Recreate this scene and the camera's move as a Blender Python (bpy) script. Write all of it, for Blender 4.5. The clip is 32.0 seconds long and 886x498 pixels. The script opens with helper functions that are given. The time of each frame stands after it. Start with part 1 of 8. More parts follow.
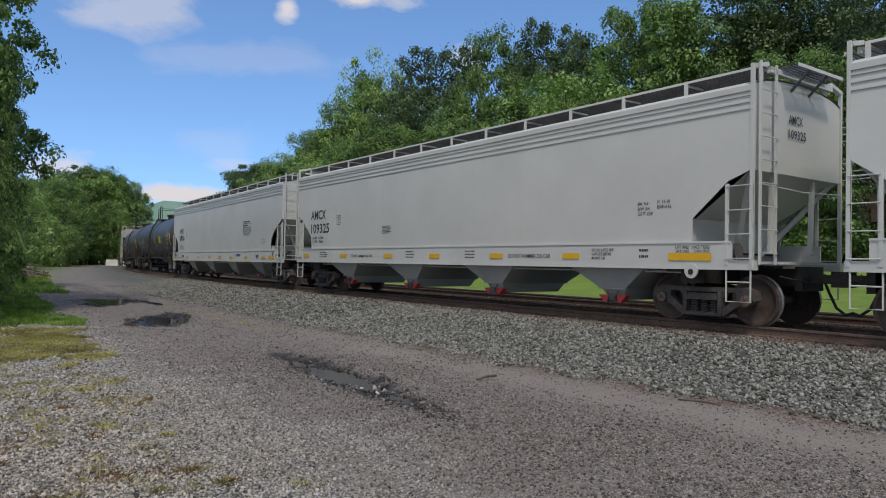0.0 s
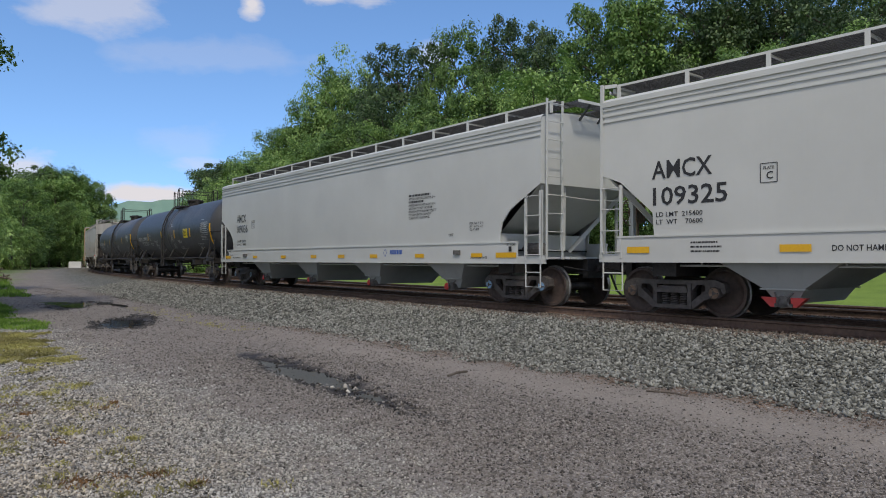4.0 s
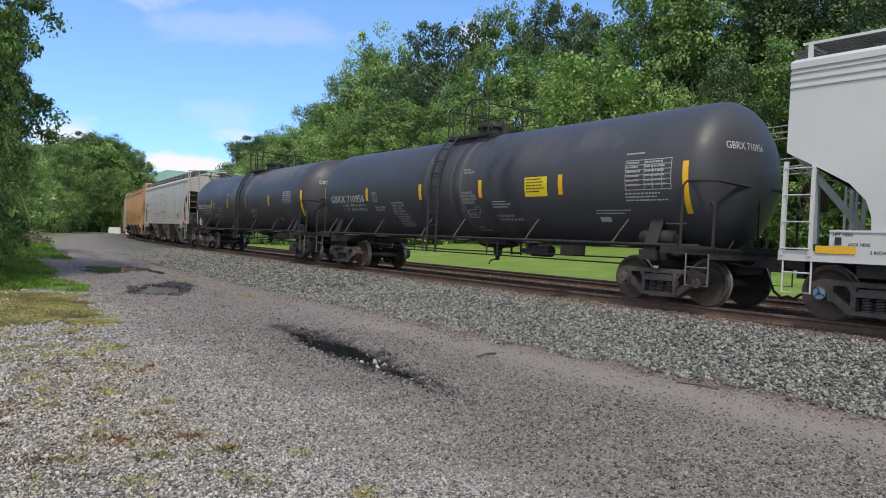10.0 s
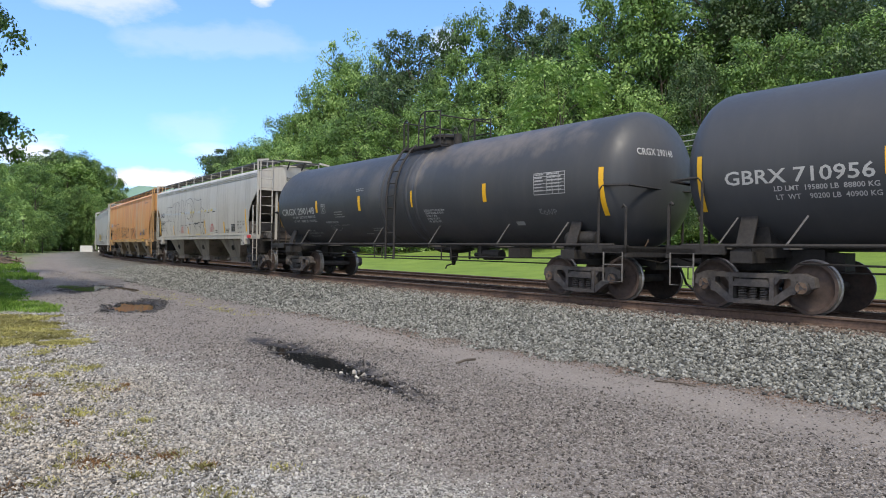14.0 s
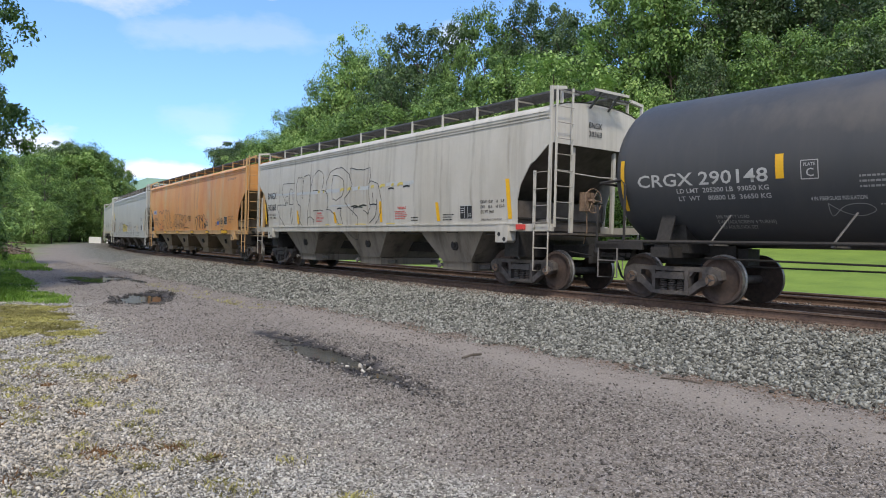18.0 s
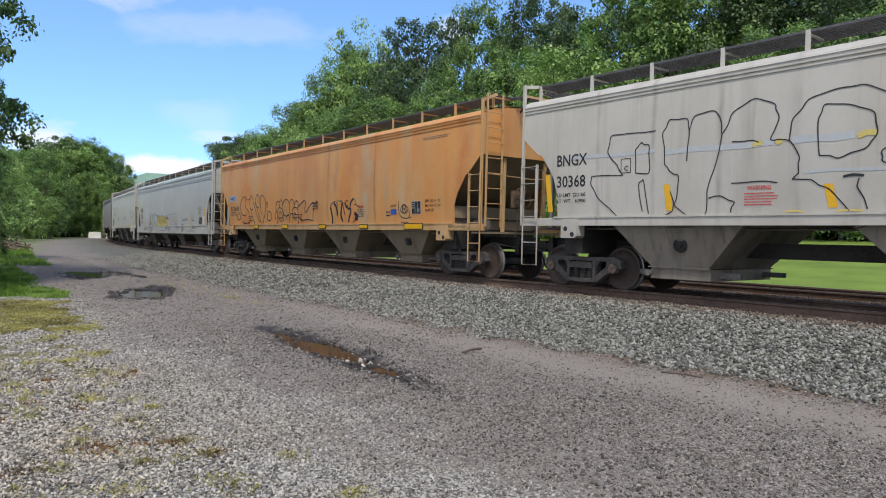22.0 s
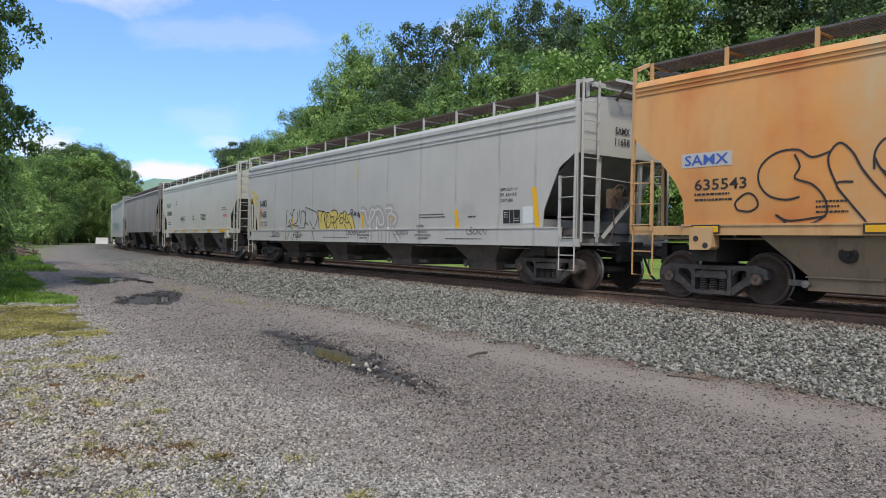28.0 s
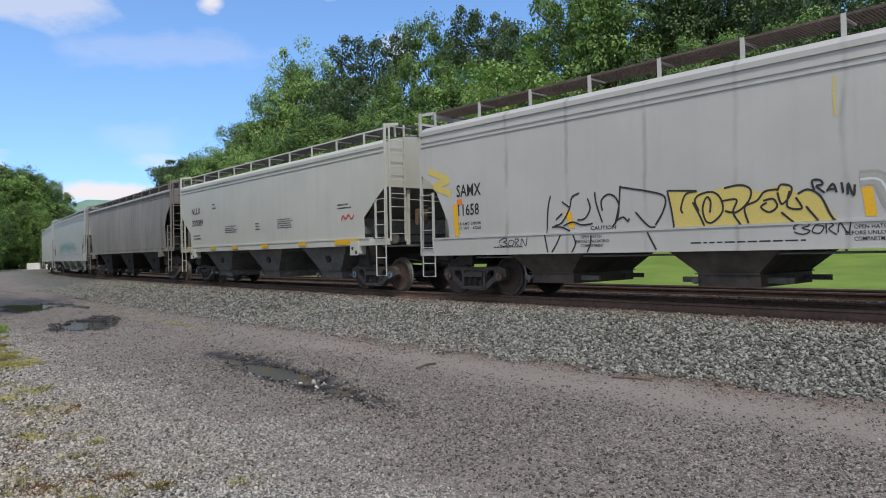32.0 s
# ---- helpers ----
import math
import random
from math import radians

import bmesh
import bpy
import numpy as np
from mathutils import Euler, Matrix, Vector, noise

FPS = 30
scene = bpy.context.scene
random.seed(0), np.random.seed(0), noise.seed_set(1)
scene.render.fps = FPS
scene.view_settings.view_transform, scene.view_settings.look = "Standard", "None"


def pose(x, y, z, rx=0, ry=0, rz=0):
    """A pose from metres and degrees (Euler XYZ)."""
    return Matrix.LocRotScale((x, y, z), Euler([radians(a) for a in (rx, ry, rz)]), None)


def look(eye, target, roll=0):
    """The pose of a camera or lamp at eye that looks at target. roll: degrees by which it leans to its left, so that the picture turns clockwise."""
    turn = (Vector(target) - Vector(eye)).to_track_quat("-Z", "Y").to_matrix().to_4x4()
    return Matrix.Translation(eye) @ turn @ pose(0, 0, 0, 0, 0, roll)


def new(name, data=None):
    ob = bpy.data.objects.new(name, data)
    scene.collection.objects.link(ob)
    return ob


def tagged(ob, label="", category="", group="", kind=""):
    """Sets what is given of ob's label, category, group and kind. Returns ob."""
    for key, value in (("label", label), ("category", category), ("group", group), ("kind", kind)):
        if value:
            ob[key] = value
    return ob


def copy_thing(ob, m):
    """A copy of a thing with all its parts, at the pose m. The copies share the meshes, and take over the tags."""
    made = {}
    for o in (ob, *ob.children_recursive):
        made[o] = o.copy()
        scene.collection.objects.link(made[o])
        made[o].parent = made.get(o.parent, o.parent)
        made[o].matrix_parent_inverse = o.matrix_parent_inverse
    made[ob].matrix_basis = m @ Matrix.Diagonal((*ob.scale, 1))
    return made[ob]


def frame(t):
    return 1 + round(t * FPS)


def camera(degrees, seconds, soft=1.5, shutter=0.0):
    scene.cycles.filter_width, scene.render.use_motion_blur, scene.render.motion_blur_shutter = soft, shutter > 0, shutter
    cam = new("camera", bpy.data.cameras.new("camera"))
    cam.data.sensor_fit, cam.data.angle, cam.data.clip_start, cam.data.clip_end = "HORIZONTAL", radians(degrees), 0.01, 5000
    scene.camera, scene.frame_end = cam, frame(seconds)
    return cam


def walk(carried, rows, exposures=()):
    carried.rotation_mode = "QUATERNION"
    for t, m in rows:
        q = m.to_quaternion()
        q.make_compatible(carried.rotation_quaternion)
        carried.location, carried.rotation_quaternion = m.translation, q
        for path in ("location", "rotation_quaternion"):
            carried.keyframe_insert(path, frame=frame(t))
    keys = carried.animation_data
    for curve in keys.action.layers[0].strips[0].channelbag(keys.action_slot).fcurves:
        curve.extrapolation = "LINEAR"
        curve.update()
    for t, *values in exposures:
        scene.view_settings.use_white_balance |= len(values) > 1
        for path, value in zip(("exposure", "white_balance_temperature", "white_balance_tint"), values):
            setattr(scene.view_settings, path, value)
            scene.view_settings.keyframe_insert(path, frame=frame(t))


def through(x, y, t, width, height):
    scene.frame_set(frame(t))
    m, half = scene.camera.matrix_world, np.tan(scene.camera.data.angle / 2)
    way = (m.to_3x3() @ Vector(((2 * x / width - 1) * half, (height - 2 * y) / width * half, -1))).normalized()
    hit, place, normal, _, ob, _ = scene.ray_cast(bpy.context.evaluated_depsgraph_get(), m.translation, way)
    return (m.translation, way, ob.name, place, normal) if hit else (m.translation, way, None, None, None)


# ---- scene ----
cam = camera(64.56, 32.0, soft=1.0)
walk(cam, [
    (0, pose(0.000, 0.000, 1.680, 91.251, -1.025, 0.000)),
    (0.5, pose(0.013, 0.009, 1.681, 91.486, -0.520, -0.774)),
    (1, pose(0.029, 0.009, 1.677, 91.491, 0.022, -2.371)),
    (1.5, pose(0.034, 0.003, 1.677, 91.471, 0.392, -3.183)),
    (2, pose(0.025, 0.017, 1.677, 91.362, 0.515, -3.630)),
    (2.5, pose(0.024, 0.007, 1.677, 91.203, 0.669, -3.626)),
    (4.5, pose(0.006, 0.009, 1.674, 90.915, -0.756, -1.829)),
    (5, pose(-0.008, 0.009, 1.671, 90.725, -1.350, -1.420)),
    (5.5, pose(-0.033, 0.035, 1.674, 90.573, -1.733, -1.348)),
    (6, pose(-0.057, 0.049, 1.666, 90.471, -1.818, -1.229)),
    (6.5, pose(-0.028, 0.034, 1.671, 90.310, -1.935, -1.116)),
    (7, pose(0.023, -0.005, 1.669, 90.126, -2.291, -1.089)),
    (7.5, pose(0.071, -0.017, 1.664, 89.821, -2.496, -0.860)),
    (8, pose(0.060, -0.026, 1.665, 89.538, -2.739, -0.384)),
    (8.5, pose(-0.016, 0.010, 1.665, 89.498, -2.720, -0.043)),
    (9, pose(-0.070, 0.035, 1.660, 89.502, -2.629, 0.026)),
    (9.5, pose(-0.053, 0.024, 1.663, 89.468, -2.732, -0.004)),
    (10, pose(-0.020, 0.003, 1.665, 89.421, -2.742, 0.159)),
    (10.5, pose(0.002, -0.000, 1.673, 89.495, -2.511, 0.303)),
    (11, pose(0.005, 0.012, 1.667, 89.580, -2.308, 0.339)),
    (11.5, pose(-0.003, 0.012, 1.667, 89.548, -2.116, 0.430)),
    (12, pose(-0.012, 0.008, 1.668, 89.575, -2.068, 0.546)),
    (12.5, pose(-0.011, 0.004, 1.667, 89.940, -1.810, 0.660)),
    (13, pose(-0.002, 0.010, 1.673, 90.118, -1.360, -0.089)),
    (13.5, pose(0.003, 0.008, 1.668, 90.016, -0.978, -1.089)),
    (15.5, pose(0.005, 0.003, 1.667, 90.268, -0.758, -2.134)),
    (16, pose(0.003, 0.004, 1.666, 90.004, -1.000, -1.859)),
    (16.5, pose(-0.001, 0.014, 1.669, 89.802, -1.191, -1.648)),
    (17, pose(0.001, 0.016, 1.662, 89.638, -1.314, -1.396)),
    (17.5, pose(0.005, 0.019, 1.673, 89.567, -1.334, -1.233)),
    (18, pose(0.005, 0.010, 1.671, 89.593, -1.343, -1.116)),
    (18.5, pose(0.007, 0.007, 1.669, 89.720, -1.225, -1.005)),
    (19, pose(0.004, 0.004, 1.670, 89.794, -1.106, -1.045)),
    (19.5, pose(0.001, 0.000, 1.673, 89.734, -1.131, -1.082)),
    (20, pose(0.004, 0.008, 1.667, 89.604, -1.143, -1.196)),
    (20.5, pose(0.010, 0.016, 1.667, 89.544, -1.080, -1.651)),
    (21, pose(0.008, 0.016, 1.667, 89.534, -1.139, -1.651)),
    (21.5, pose(-0.001, 0.008, 1.666, 89.349, -1.244, -1.352)),
    (22, pose(-0.000, 0.019, 1.670, 89.150, -1.268, -1.133)),
    (22.5, pose(0.004, 0.011, 1.673, 89.081, -1.246, -0.983)),
    (23, pose(-0.001, 0.021, 1.670, 89.087, -1.337, -0.910)),
    (23.5, pose(0.002, 0.015, 1.672, 89.083, -1.333, -0.855)),
    (24, pose(-0.005, 0.011, 1.667, 89.049, -1.437, -0.835)),
    (24.5, pose(-0.004, 0.014, 1.663, 89.071, -1.360, -0.811)),
    (25, pose(-0.002, 0.009, 1.668, 89.079, -1.243, -0.849)),
    (25.5, pose(-0.006, 0.012, 1.664, 89.071, -1.278, -0.714)),
    (26, pose(-0.005, 0.021, 1.663, 89.141, -1.280, -0.583)),
    (26.5, pose(-0.004, 0.012, 1.673, 89.281, -1.242, -0.517)),
    (28.5, pose(0.024, -0.010, 1.675, 89.660, -0.725, -0.939)),
    (29, pose(0.051, -0.005, 1.674, 89.967, -0.239, -2.172)),
    (29.5, pose(0.072, -0.015, 1.677, 90.095, 0.222, -4.010)),
    (30, pose(0.069, -0.014, 1.677, 90.099, 0.521, -5.148)),
    (30.5, pose(0.068, -0.016, 1.676, 90.157, 0.677, -5.417)),
    (31, pose(0.057, -0.016, 1.681, 90.240, 0.863, -5.235)),
    (31.5, pose(0.047, -0.006, 1.684, 90.311, 1.083, -5.091)),
    (32, pose(0.045, -0.012, 1.681, 90.376, 1.141, -5.008)),
], exposures=[(0, -0.42), (2.5, -0.38), (5, -0.31), (7, -0.18), (9, -0.05), (11, 0.17), (13, 0.33), (16, 0.3), (18, 0.25), (20, 0.13), (23, 0.13), (26, 0.12), (29, 0.03), (32, -0.08)])

# ---- daylight: high thin cloud, soft sun from behind the camera ----
CLOUD = 6.2
SUN_EL, SUN_AZ = 54.0, 270.0      # degrees; azimuth counter-clockwise from +x
world = bpy.data.worlds.new("sky")
scene.world = world
world.use_nodes = True
wn = world.node_tree
wn.nodes.clear()
w_out = wn.nodes.new("ShaderNodeOutputWorld")
w_bg = wn.nodes.new("ShaderNodeBackground")
w_bg.inputs["Strength"].default_value = 0.15
w_sky = wn.nodes.new("ShaderNodeTexSky")
w_sky.sky_type = "NISHITA"
w_sky.sun_disc = False
w_sky.sun_elevation = radians(SUN_EL)
w_sky.sun_rotation = radians(90 - SUN_AZ)
w_sky.air_density, w_sky.dust_density, w_sky.ozone_density = 1.0, 0.15, 3.0
w_co = wn.nodes.new("ShaderNodeTexCoord")


def wmath(op, a, b=0.0, c=0.0):
    n = wn.nodes.new("ShaderNodeMath")
    n.operation = op
    for k, val in enumerate((a, b, c)):
        if isinstance(val, (int, float)):
            n.inputs[k].default_value = val
        else:
            wn.links.new(val, n.inputs[k])
    return n.outputs[0]


w_sep = wn.nodes.new("ShaderNodeSeparateXYZ")
wn.links.new(w_co.outputs["Generated"], w_sep.inputs[0])
w_y = wmath("MAXIMUM", w_sep.outputs["Y"], 0.05)
w_u, w_v = wmath("DIVIDE", w_sep.outputs["X"], w_y), wmath("DIVIDE", w_sep.outputs["Z"], w_y)


def wnoise(scale, stretch, detail=7.0):
    mp = wn.nodes.new("ShaderNodeMapping")
    mp.inputs["Scale"].default_value = stretch
    nz = wn.nodes.new("ShaderNodeTexNoise")
    nz.inputs["Scale"].default_value, nz.inputs["Detail"].default_value, nz.inputs["Roughness"].default_value = scale, detail, 0.58
    wn.links.new(w_co.outputs["Generated"], mp.inputs["Vector"])
    wn.links.new(mp.outputs["Vector"], nz.inputs["Vector"])
    return nz.outputs["Fac"]


w_puff = wmath("SUBTRACT", wnoise(9.0, (1, 1, 2.2)), 0.5)
cover = 0.0
# drifting clouds over the valley: direction, half width, half height, density
for u0, v0, a, b, dens in ((-0.37, 0.092, 0.13, 0.016, 1.0), (-0.55, 0.128, 0.06, 0.026, 0.75), (-0.43, 0.365, 0.13, 0.045, 0.5), (-0.29, 0.287, 0.15, 0.03, 0.18), (-0.229, 0.366, 0.022, 0.022, 0.95),
                           (-0.125, 0.378, 0.075, 0.022, 0.95), (0.03, 0.288, 0.032, 0.036, 0.55), (-0.31, 0.165, 0.07, 0.03, 0.16), (-0.30, 0.135, 0.05, 0.016, 0.4), (0.25, 0.52, 0.3, 0.06, 0.5)):
    du, dv = wmath("DIVIDE", wmath("SUBTRACT", w_u, u0), a), wmath("DIVIDE", wmath("SUBTRACT", w_v, v0), b)
    r = wmath("ADD", wmath("MULTIPLY", du, du), wmath("MULTIPLY", dv, dv))
    f = wmath("ADD", wmath("SUBTRACT", 1.0, wmath("SQRT", r)), wmath("MULTIPLY", w_puff, 2.6))
    f = wmath("MULTIPLY", wmath("MAXIMUM", wmath("MINIMUM", wmath("MULTIPLY", f, 1.6), 1.0), 0.0), dens)
    cover = f if isinstance(cover, float) else wmath("MAXIMUM", cover, f)
w_ahead = wmath("MINIMUM", wmath("MAXIMUM", wmath("MULTIPLY", wmath("SUBTRACT", w_sep.outputs["Y"], 0.12), 8.0), 0.0), 1.0)
w_gen = wmath("MAXIMUM", wmath("MINIMUM", wmath("MULTIPLY", wmath("SUBTRACT", wnoise(1.6, (1.5, 1.5, 2.5)), 0.36), 4.5), 1.0), 0.0)
w_all = wmath("ADD", wmath("MULTIPLY", cover, w_ahead), wmath("MULTIPLY", w_gen, wmath("SUBTRACT", 1.0, w_ahead)))
w_mix = wn.nodes.new("ShaderNodeMixRGB")
w_mix.inputs["Color2"].default_value = (CLOUD * 1.03, CLOUD * 0.99, CLOUD * 1.03, 1)
w_tint = wn.nodes.new("ShaderNodeMixRGB")
w_tint.blend_type = "MULTIPLY"
w_tint.inputs["Fac"].default_value = 1.0
w_tint.inputs["Color2"].default_value = (1.30, 1.53, 1.72, 1)
w_up = wn.nodes.new("ShaderNodeVectorMath")     # clear mountain air: no white band low in the sky
w_up.operation = "ADD"
w_up.inputs[1].default_value = (0, 0, 0.11)
wn.links.new(w_co.outputs["Generated"], w_up.inputs[0])
wn.links.new(w_up.outputs[0], w_sky.inputs["Vector"])
wn.links.new(w_sky.outputs["Color"], w_tint.inputs["Color1"])
wn.links.new(w_all, w_mix.inputs["Fac"])
wn.links.new(w_tint.outputs["Color"], w_mix.inputs["Color1"])
wn.links.new(w_mix.outputs["Color"], w_bg.inputs["Color"])
wn.links.new(w_bg.outputs["Background"], w_out.inputs["Surface"])
sun_data = bpy.data.lights.new("sun", "SUN")
sun_data.energy, sun_data.angle, sun_data.color = 2.85, radians(8), (1.0, 0.92, 0.78)
sun = new("sun", sun_data)
e_, a_ = radians(SUN_EL), radians(SUN_AZ)
sun_dir = Vector((math.cos(e_) * math.cos(a_), math.cos(e_) * math.sin(a_), math.sin(e_)))
sun.matrix_world = look(sun_dir * 100, (0, 0, 0))

# ---- the line of the track: an arc with an easement ----
RZ = 0.653                    # top of rail above the road
TR_X, TR_Y, TR_H, TR_K, TR_K1 = 9.720, 9.0, 2.2279, -0.00215, -0.00000987
SPEED = (0.2572, 64.828, -0.316, -1.752, 0.1106, 1.2538)


def table():
    s = np.linspace(-120.0, 260.0, 1521)
    k = TR_K + TR_K1 * np.clip(s - 20, 0, 100)
    k[s < -40] = 0
    ds = s[1] - s[0]
    i0 = int(np.argmin(abs(s)))
    acc = lambda a: np.concatenate([[0], np.cumsum((a[1:] + a[:-1]) / 2 * ds)])
    th = acc(k)
    th += TR_H - th[i0]
    x, y = acc(np.cos(th)), acc(np.sin(th))
    return s, x - x[i0] + TR_X, y - y[i0] + TR_Y, th


TS, TX, TY, TH = table()


def on_track(s, off=0.0, z=0.0):
    """A place beside the track: s along it, off metres to the side of the road."""
    x, y, th = np.interp(s, TS, TX), np.interp(s, TS, TY), np.interp(s, TS, TH)
    return Vector((x - off * math.sin(th), y + off * math.cos(th), z))


def rolled(t):
    """How far the train has come at t seconds."""
    u = (t - 16) / 16
    return sum(c * u ** i for i, c in enumerate(SPEED))


def track_coords(x, y):
    """Arrays of s and of the distance towards the road, for arrays of places."""
    s = np.zeros_like(x)
    best = np.full_like(x, 1e18)
    for i in range(0, len(TS), 4):
        d = (x - TX[i]) ** 2 + (y - TY[i]) ** 2
        m = d < best
        best[m], s[m] = d[m], TS[i]
    for _ in range(3):
        px, py, th = np.interp(s, TS, TX), np.interp(s, TS, TY), np.interp(s, TS, TH)
        s = np.clip(s + (x - px) * np.cos(th) + (y - py) * np.sin(th), TS[0], TS[-1])
    px, py, th = np.interp(s, TS, TX), np.interp(s, TS, TY), np.interp(s, TS, TH)
    return s, -(x - px) * np.sin(th) + (y - py) * np.cos(th)


def smooth(a, b, v):
    u = np.clip((v - a) / (b - a), 0, 1)
    return u * u * (3 - 2 * u)

# ---- materials ----
def material(name):
    m = bpy.data.materials.new(name)
    m.use_nodes = True
    return m, m.node_tree, m.node_tree.nodes["Principled BSDF"]


def ramp(nt, fac, stops):
    r = nt.nodes.new("ShaderNodeValToRGB")
    while len(r.color_ramp.elements) < len(stops):
        r.color_ramp.elements.new(0.5)
    for e, (p, c) in zip(r.color_ramp.elements, stops):
        e.position = p
        e.color = (*c, 1) if len(c) == 3 else c
    nt.links.new(fac, r.inputs["Fac"])
    return r.outputs["Color"]


def tex_noise(nt, vec, scale, detail=4.0, rough=0.55, stretch=None):
    if stretch:
        mp = nt.nodes.new("ShaderNodeMapping")
        mp.inputs["Scale"].default_value = stretch
        nt.links.new(vec, mp.inputs["Vector"])
        vec = mp.outputs["Vector"]
    n = nt.nodes.new("ShaderNodeTexNoise")
    n.inputs["Scale"].default_value, n.inputs["Detail"].default_value, n.inputs["Roughness"].default_value = scale, detail, rough
    nt.links.new(vec, n.inputs["Vector"])
    return n.outputs["Fac"]


def mixc(nt, fac, a, b, kind="MIX"):
    m = nt.nodes.new("ShaderNodeMixRGB")
    m.blend_type = kind
    for sock, val in (("Fac", fac), ("Color1", a), ("Color2", b)):
        if isinstance(val, (float, int)):
            m.inputs[sock].default_value = val
        elif isinstance(val, tuple):
            m.inputs[sock].default_value = (*val, 1)
        else:
            nt.links.new(val, m.inputs[sock])
    return m.outputs["Color"]


def mathn(nt, op, a, b=0.0):
    m = nt.nodes.new("ShaderNodeMath")
    m.operation = op
    for i, val in enumerate((a, b)):
        if isinstance(val, (float, int)):
            m.inputs[i].default_value = val
        else:
            nt.links.new(val, m.inputs[i])
    return m.outputs[0]


def coords(nt, kind="Object"):
    return nt.nodes.new("ShaderNodeTexCoord").outputs[kind]


def bump(nt, bsdf, height, strength, dist):
    b = nt.nodes.new("ShaderNodeBump")
    b.inputs["Strength"].default_value, b.inputs["Distance"].default_value = strength, dist
    nt.links.new(height, b.inputs["Height"])
    nt.links.new(b.outputs["Normal"], bsdf.inputs["Normal"])


def paint(name, base, grime=(0.16, 0.14, 0.12), amount=0.25, rough=0.42, streak=0.5, patch=None, patch_amount=0.0, low=0.0, coarse=1.0, smears=(), seams=()):
    """Weathered enamel on steel: cloudy fading, grime that has run down, and patches of a second colour."""
    m, nt, b = material(name)
    co = coords(nt)
    cloud = tex_noise(nt, co, 0.55, 5.0)
    fine = tex_noise(nt, co, 9.0, 5.0, 0.65)
    runs = tex_noise(nt, co, 1.0, 4.0, 0.6, (2.6 * coarse, 2.6 * coarse, 0.16))
    thin = tex_noise(nt, co, 1.0, 3.0, 0.6, (9.0, 9.0, 0.35))
    col = mixc(nt, ramp(nt, cloud, [(0.35, (0, 0, 0)), (0.7, (1, 1, 1))]), tuple(c * 0.93 for c in base), tuple(min(c * 1.05, 0.9) for c in base))
    if patch:
        pm = ramp(nt, tex_noise(nt, co, 1.0, 5.0, 0.62, (0.8, 0.8, 0.28)), [(0.42, (0, 0, 0)), (0.66, (1, 1, 1))])
        col = mixc(nt, mathn(nt, "MULTIPLY", pm, patch_amount), col, patch)
    s1 = ramp(nt, runs, [(0.5, (0, 0, 0)), (0.78, (1, 1, 1))])
    s2 = ramp(nt, thin, [(0.58, (0, 0, 0)), (0.8, (1, 1, 1))])
    g = mathn(nt, "ADD", mathn(nt, "MULTIPLY", s1, streak), mathn(nt, "MULTIPLY", s2, streak * 0.6 * coarse))
    g = mathn(nt, "MULTIPLY", mathn(nt, "MINIMUM", mathn(nt, "ADD", g, mathn(nt, "MULTIPLY", fine, 0.25)), 1.0), amount)
    col = mixc(nt, g, col, grime)
    for sx, hw, amt, tone in seams:               # soot and rust run down along the weld seams; on one tank also painted groove shade
        sp = nt.nodes.new("ShaderNodeSeparateXYZ")
        nt.links.new(co, sp.inputs[0])
        wob = mathn(nt, "MULTIPLY", mathn(nt, "SUBTRACT", tex_noise(nt, co, 1.0, 3.0, 0.6, (1.0, 1.0, 0.8)), 0.5), hw * 3.0 + 0.03)
        off = mathn(nt, "DIVIDE", mathn(nt, "ABSOLUTE", mathn(nt, "ADD", mathn(nt, "SUBTRACT", sp.outputs["X"], sx), wob)), hw)
        mk = mathn(nt, "MAXIMUM", mathn(nt, "SUBTRACT", 1.0, off), 0.0)
        brk = ramp(nt, tex_noise(nt, co, 1.0, 4.0, 0.6, (0.7, 0.7, 1.1)), [(0.36, (0.1, 0.1, 0.1)), (0.6, (1, 1, 1))])
        col = mixc(nt, mathn(nt, "MULTIPLY", mathn(nt, "MULTIPLY", mk, brk), amt), col, tone)
    for sx, sz, rx, rz, amt, tone in smears:      # dusty or scorched places on the shell
        sp = nt.nodes.new("ShaderNodeSeparateXYZ")
        nt.links.new(co, sp.inputs[0])
        du = mathn(nt, "DIVIDE", mathn(nt, "SUBTRACT", sp.outputs["X"], sx), rx)
        dv = mathn(nt, "DIVIDE", mathn(nt, "SUBTRACT", sp.outputs["Z"], sz), rz)
        rr = mathn(nt, "ADD", mathn(nt, "MULTIPLY", du, du), mathn(nt, "MULTIPLY", dv, dv))
        wisp = tex_noise(nt, co, 1.0, 5.0, 0.65, (1.6, 1.6, 0.9))
        mk = mathn(nt, "ADD", mathn(nt, "SUBTRACT", 0.75, rr), mathn(nt, "MULTIPLY", mathn(nt, "SUBTRACT", wisp, 0.5), 3.2))
        mk = mathn(nt, "MULTIPLY", mathn(nt, "MAXIMUM", mathn(nt, "MINIMUM", mk, 1.0), 0.0), amt)
        col = mixc(nt, mk, col, tone)
    if low > 0:
        sep = nt.nodes.new("ShaderNodeSeparateXYZ")
        nt.links.new(co, sep.inputs[0])
        splash = mathn(nt, "SUBTRACT", 2.1, mathn(nt, "ADD", sep.outputs["Z"], mathn(nt, "MULTIPLY", runs, 1.2)))
        splash = mathn(nt, "MULTIPLY", mathn(nt, "MAXIMUM", mathn(nt, "MINIMUM", splash, 1.0), 0.0), low)
        col = mixc(nt, splash, col, (0.13, 0.105, 0.08))
    nt.links.new(col, b.inputs["Base Color"])
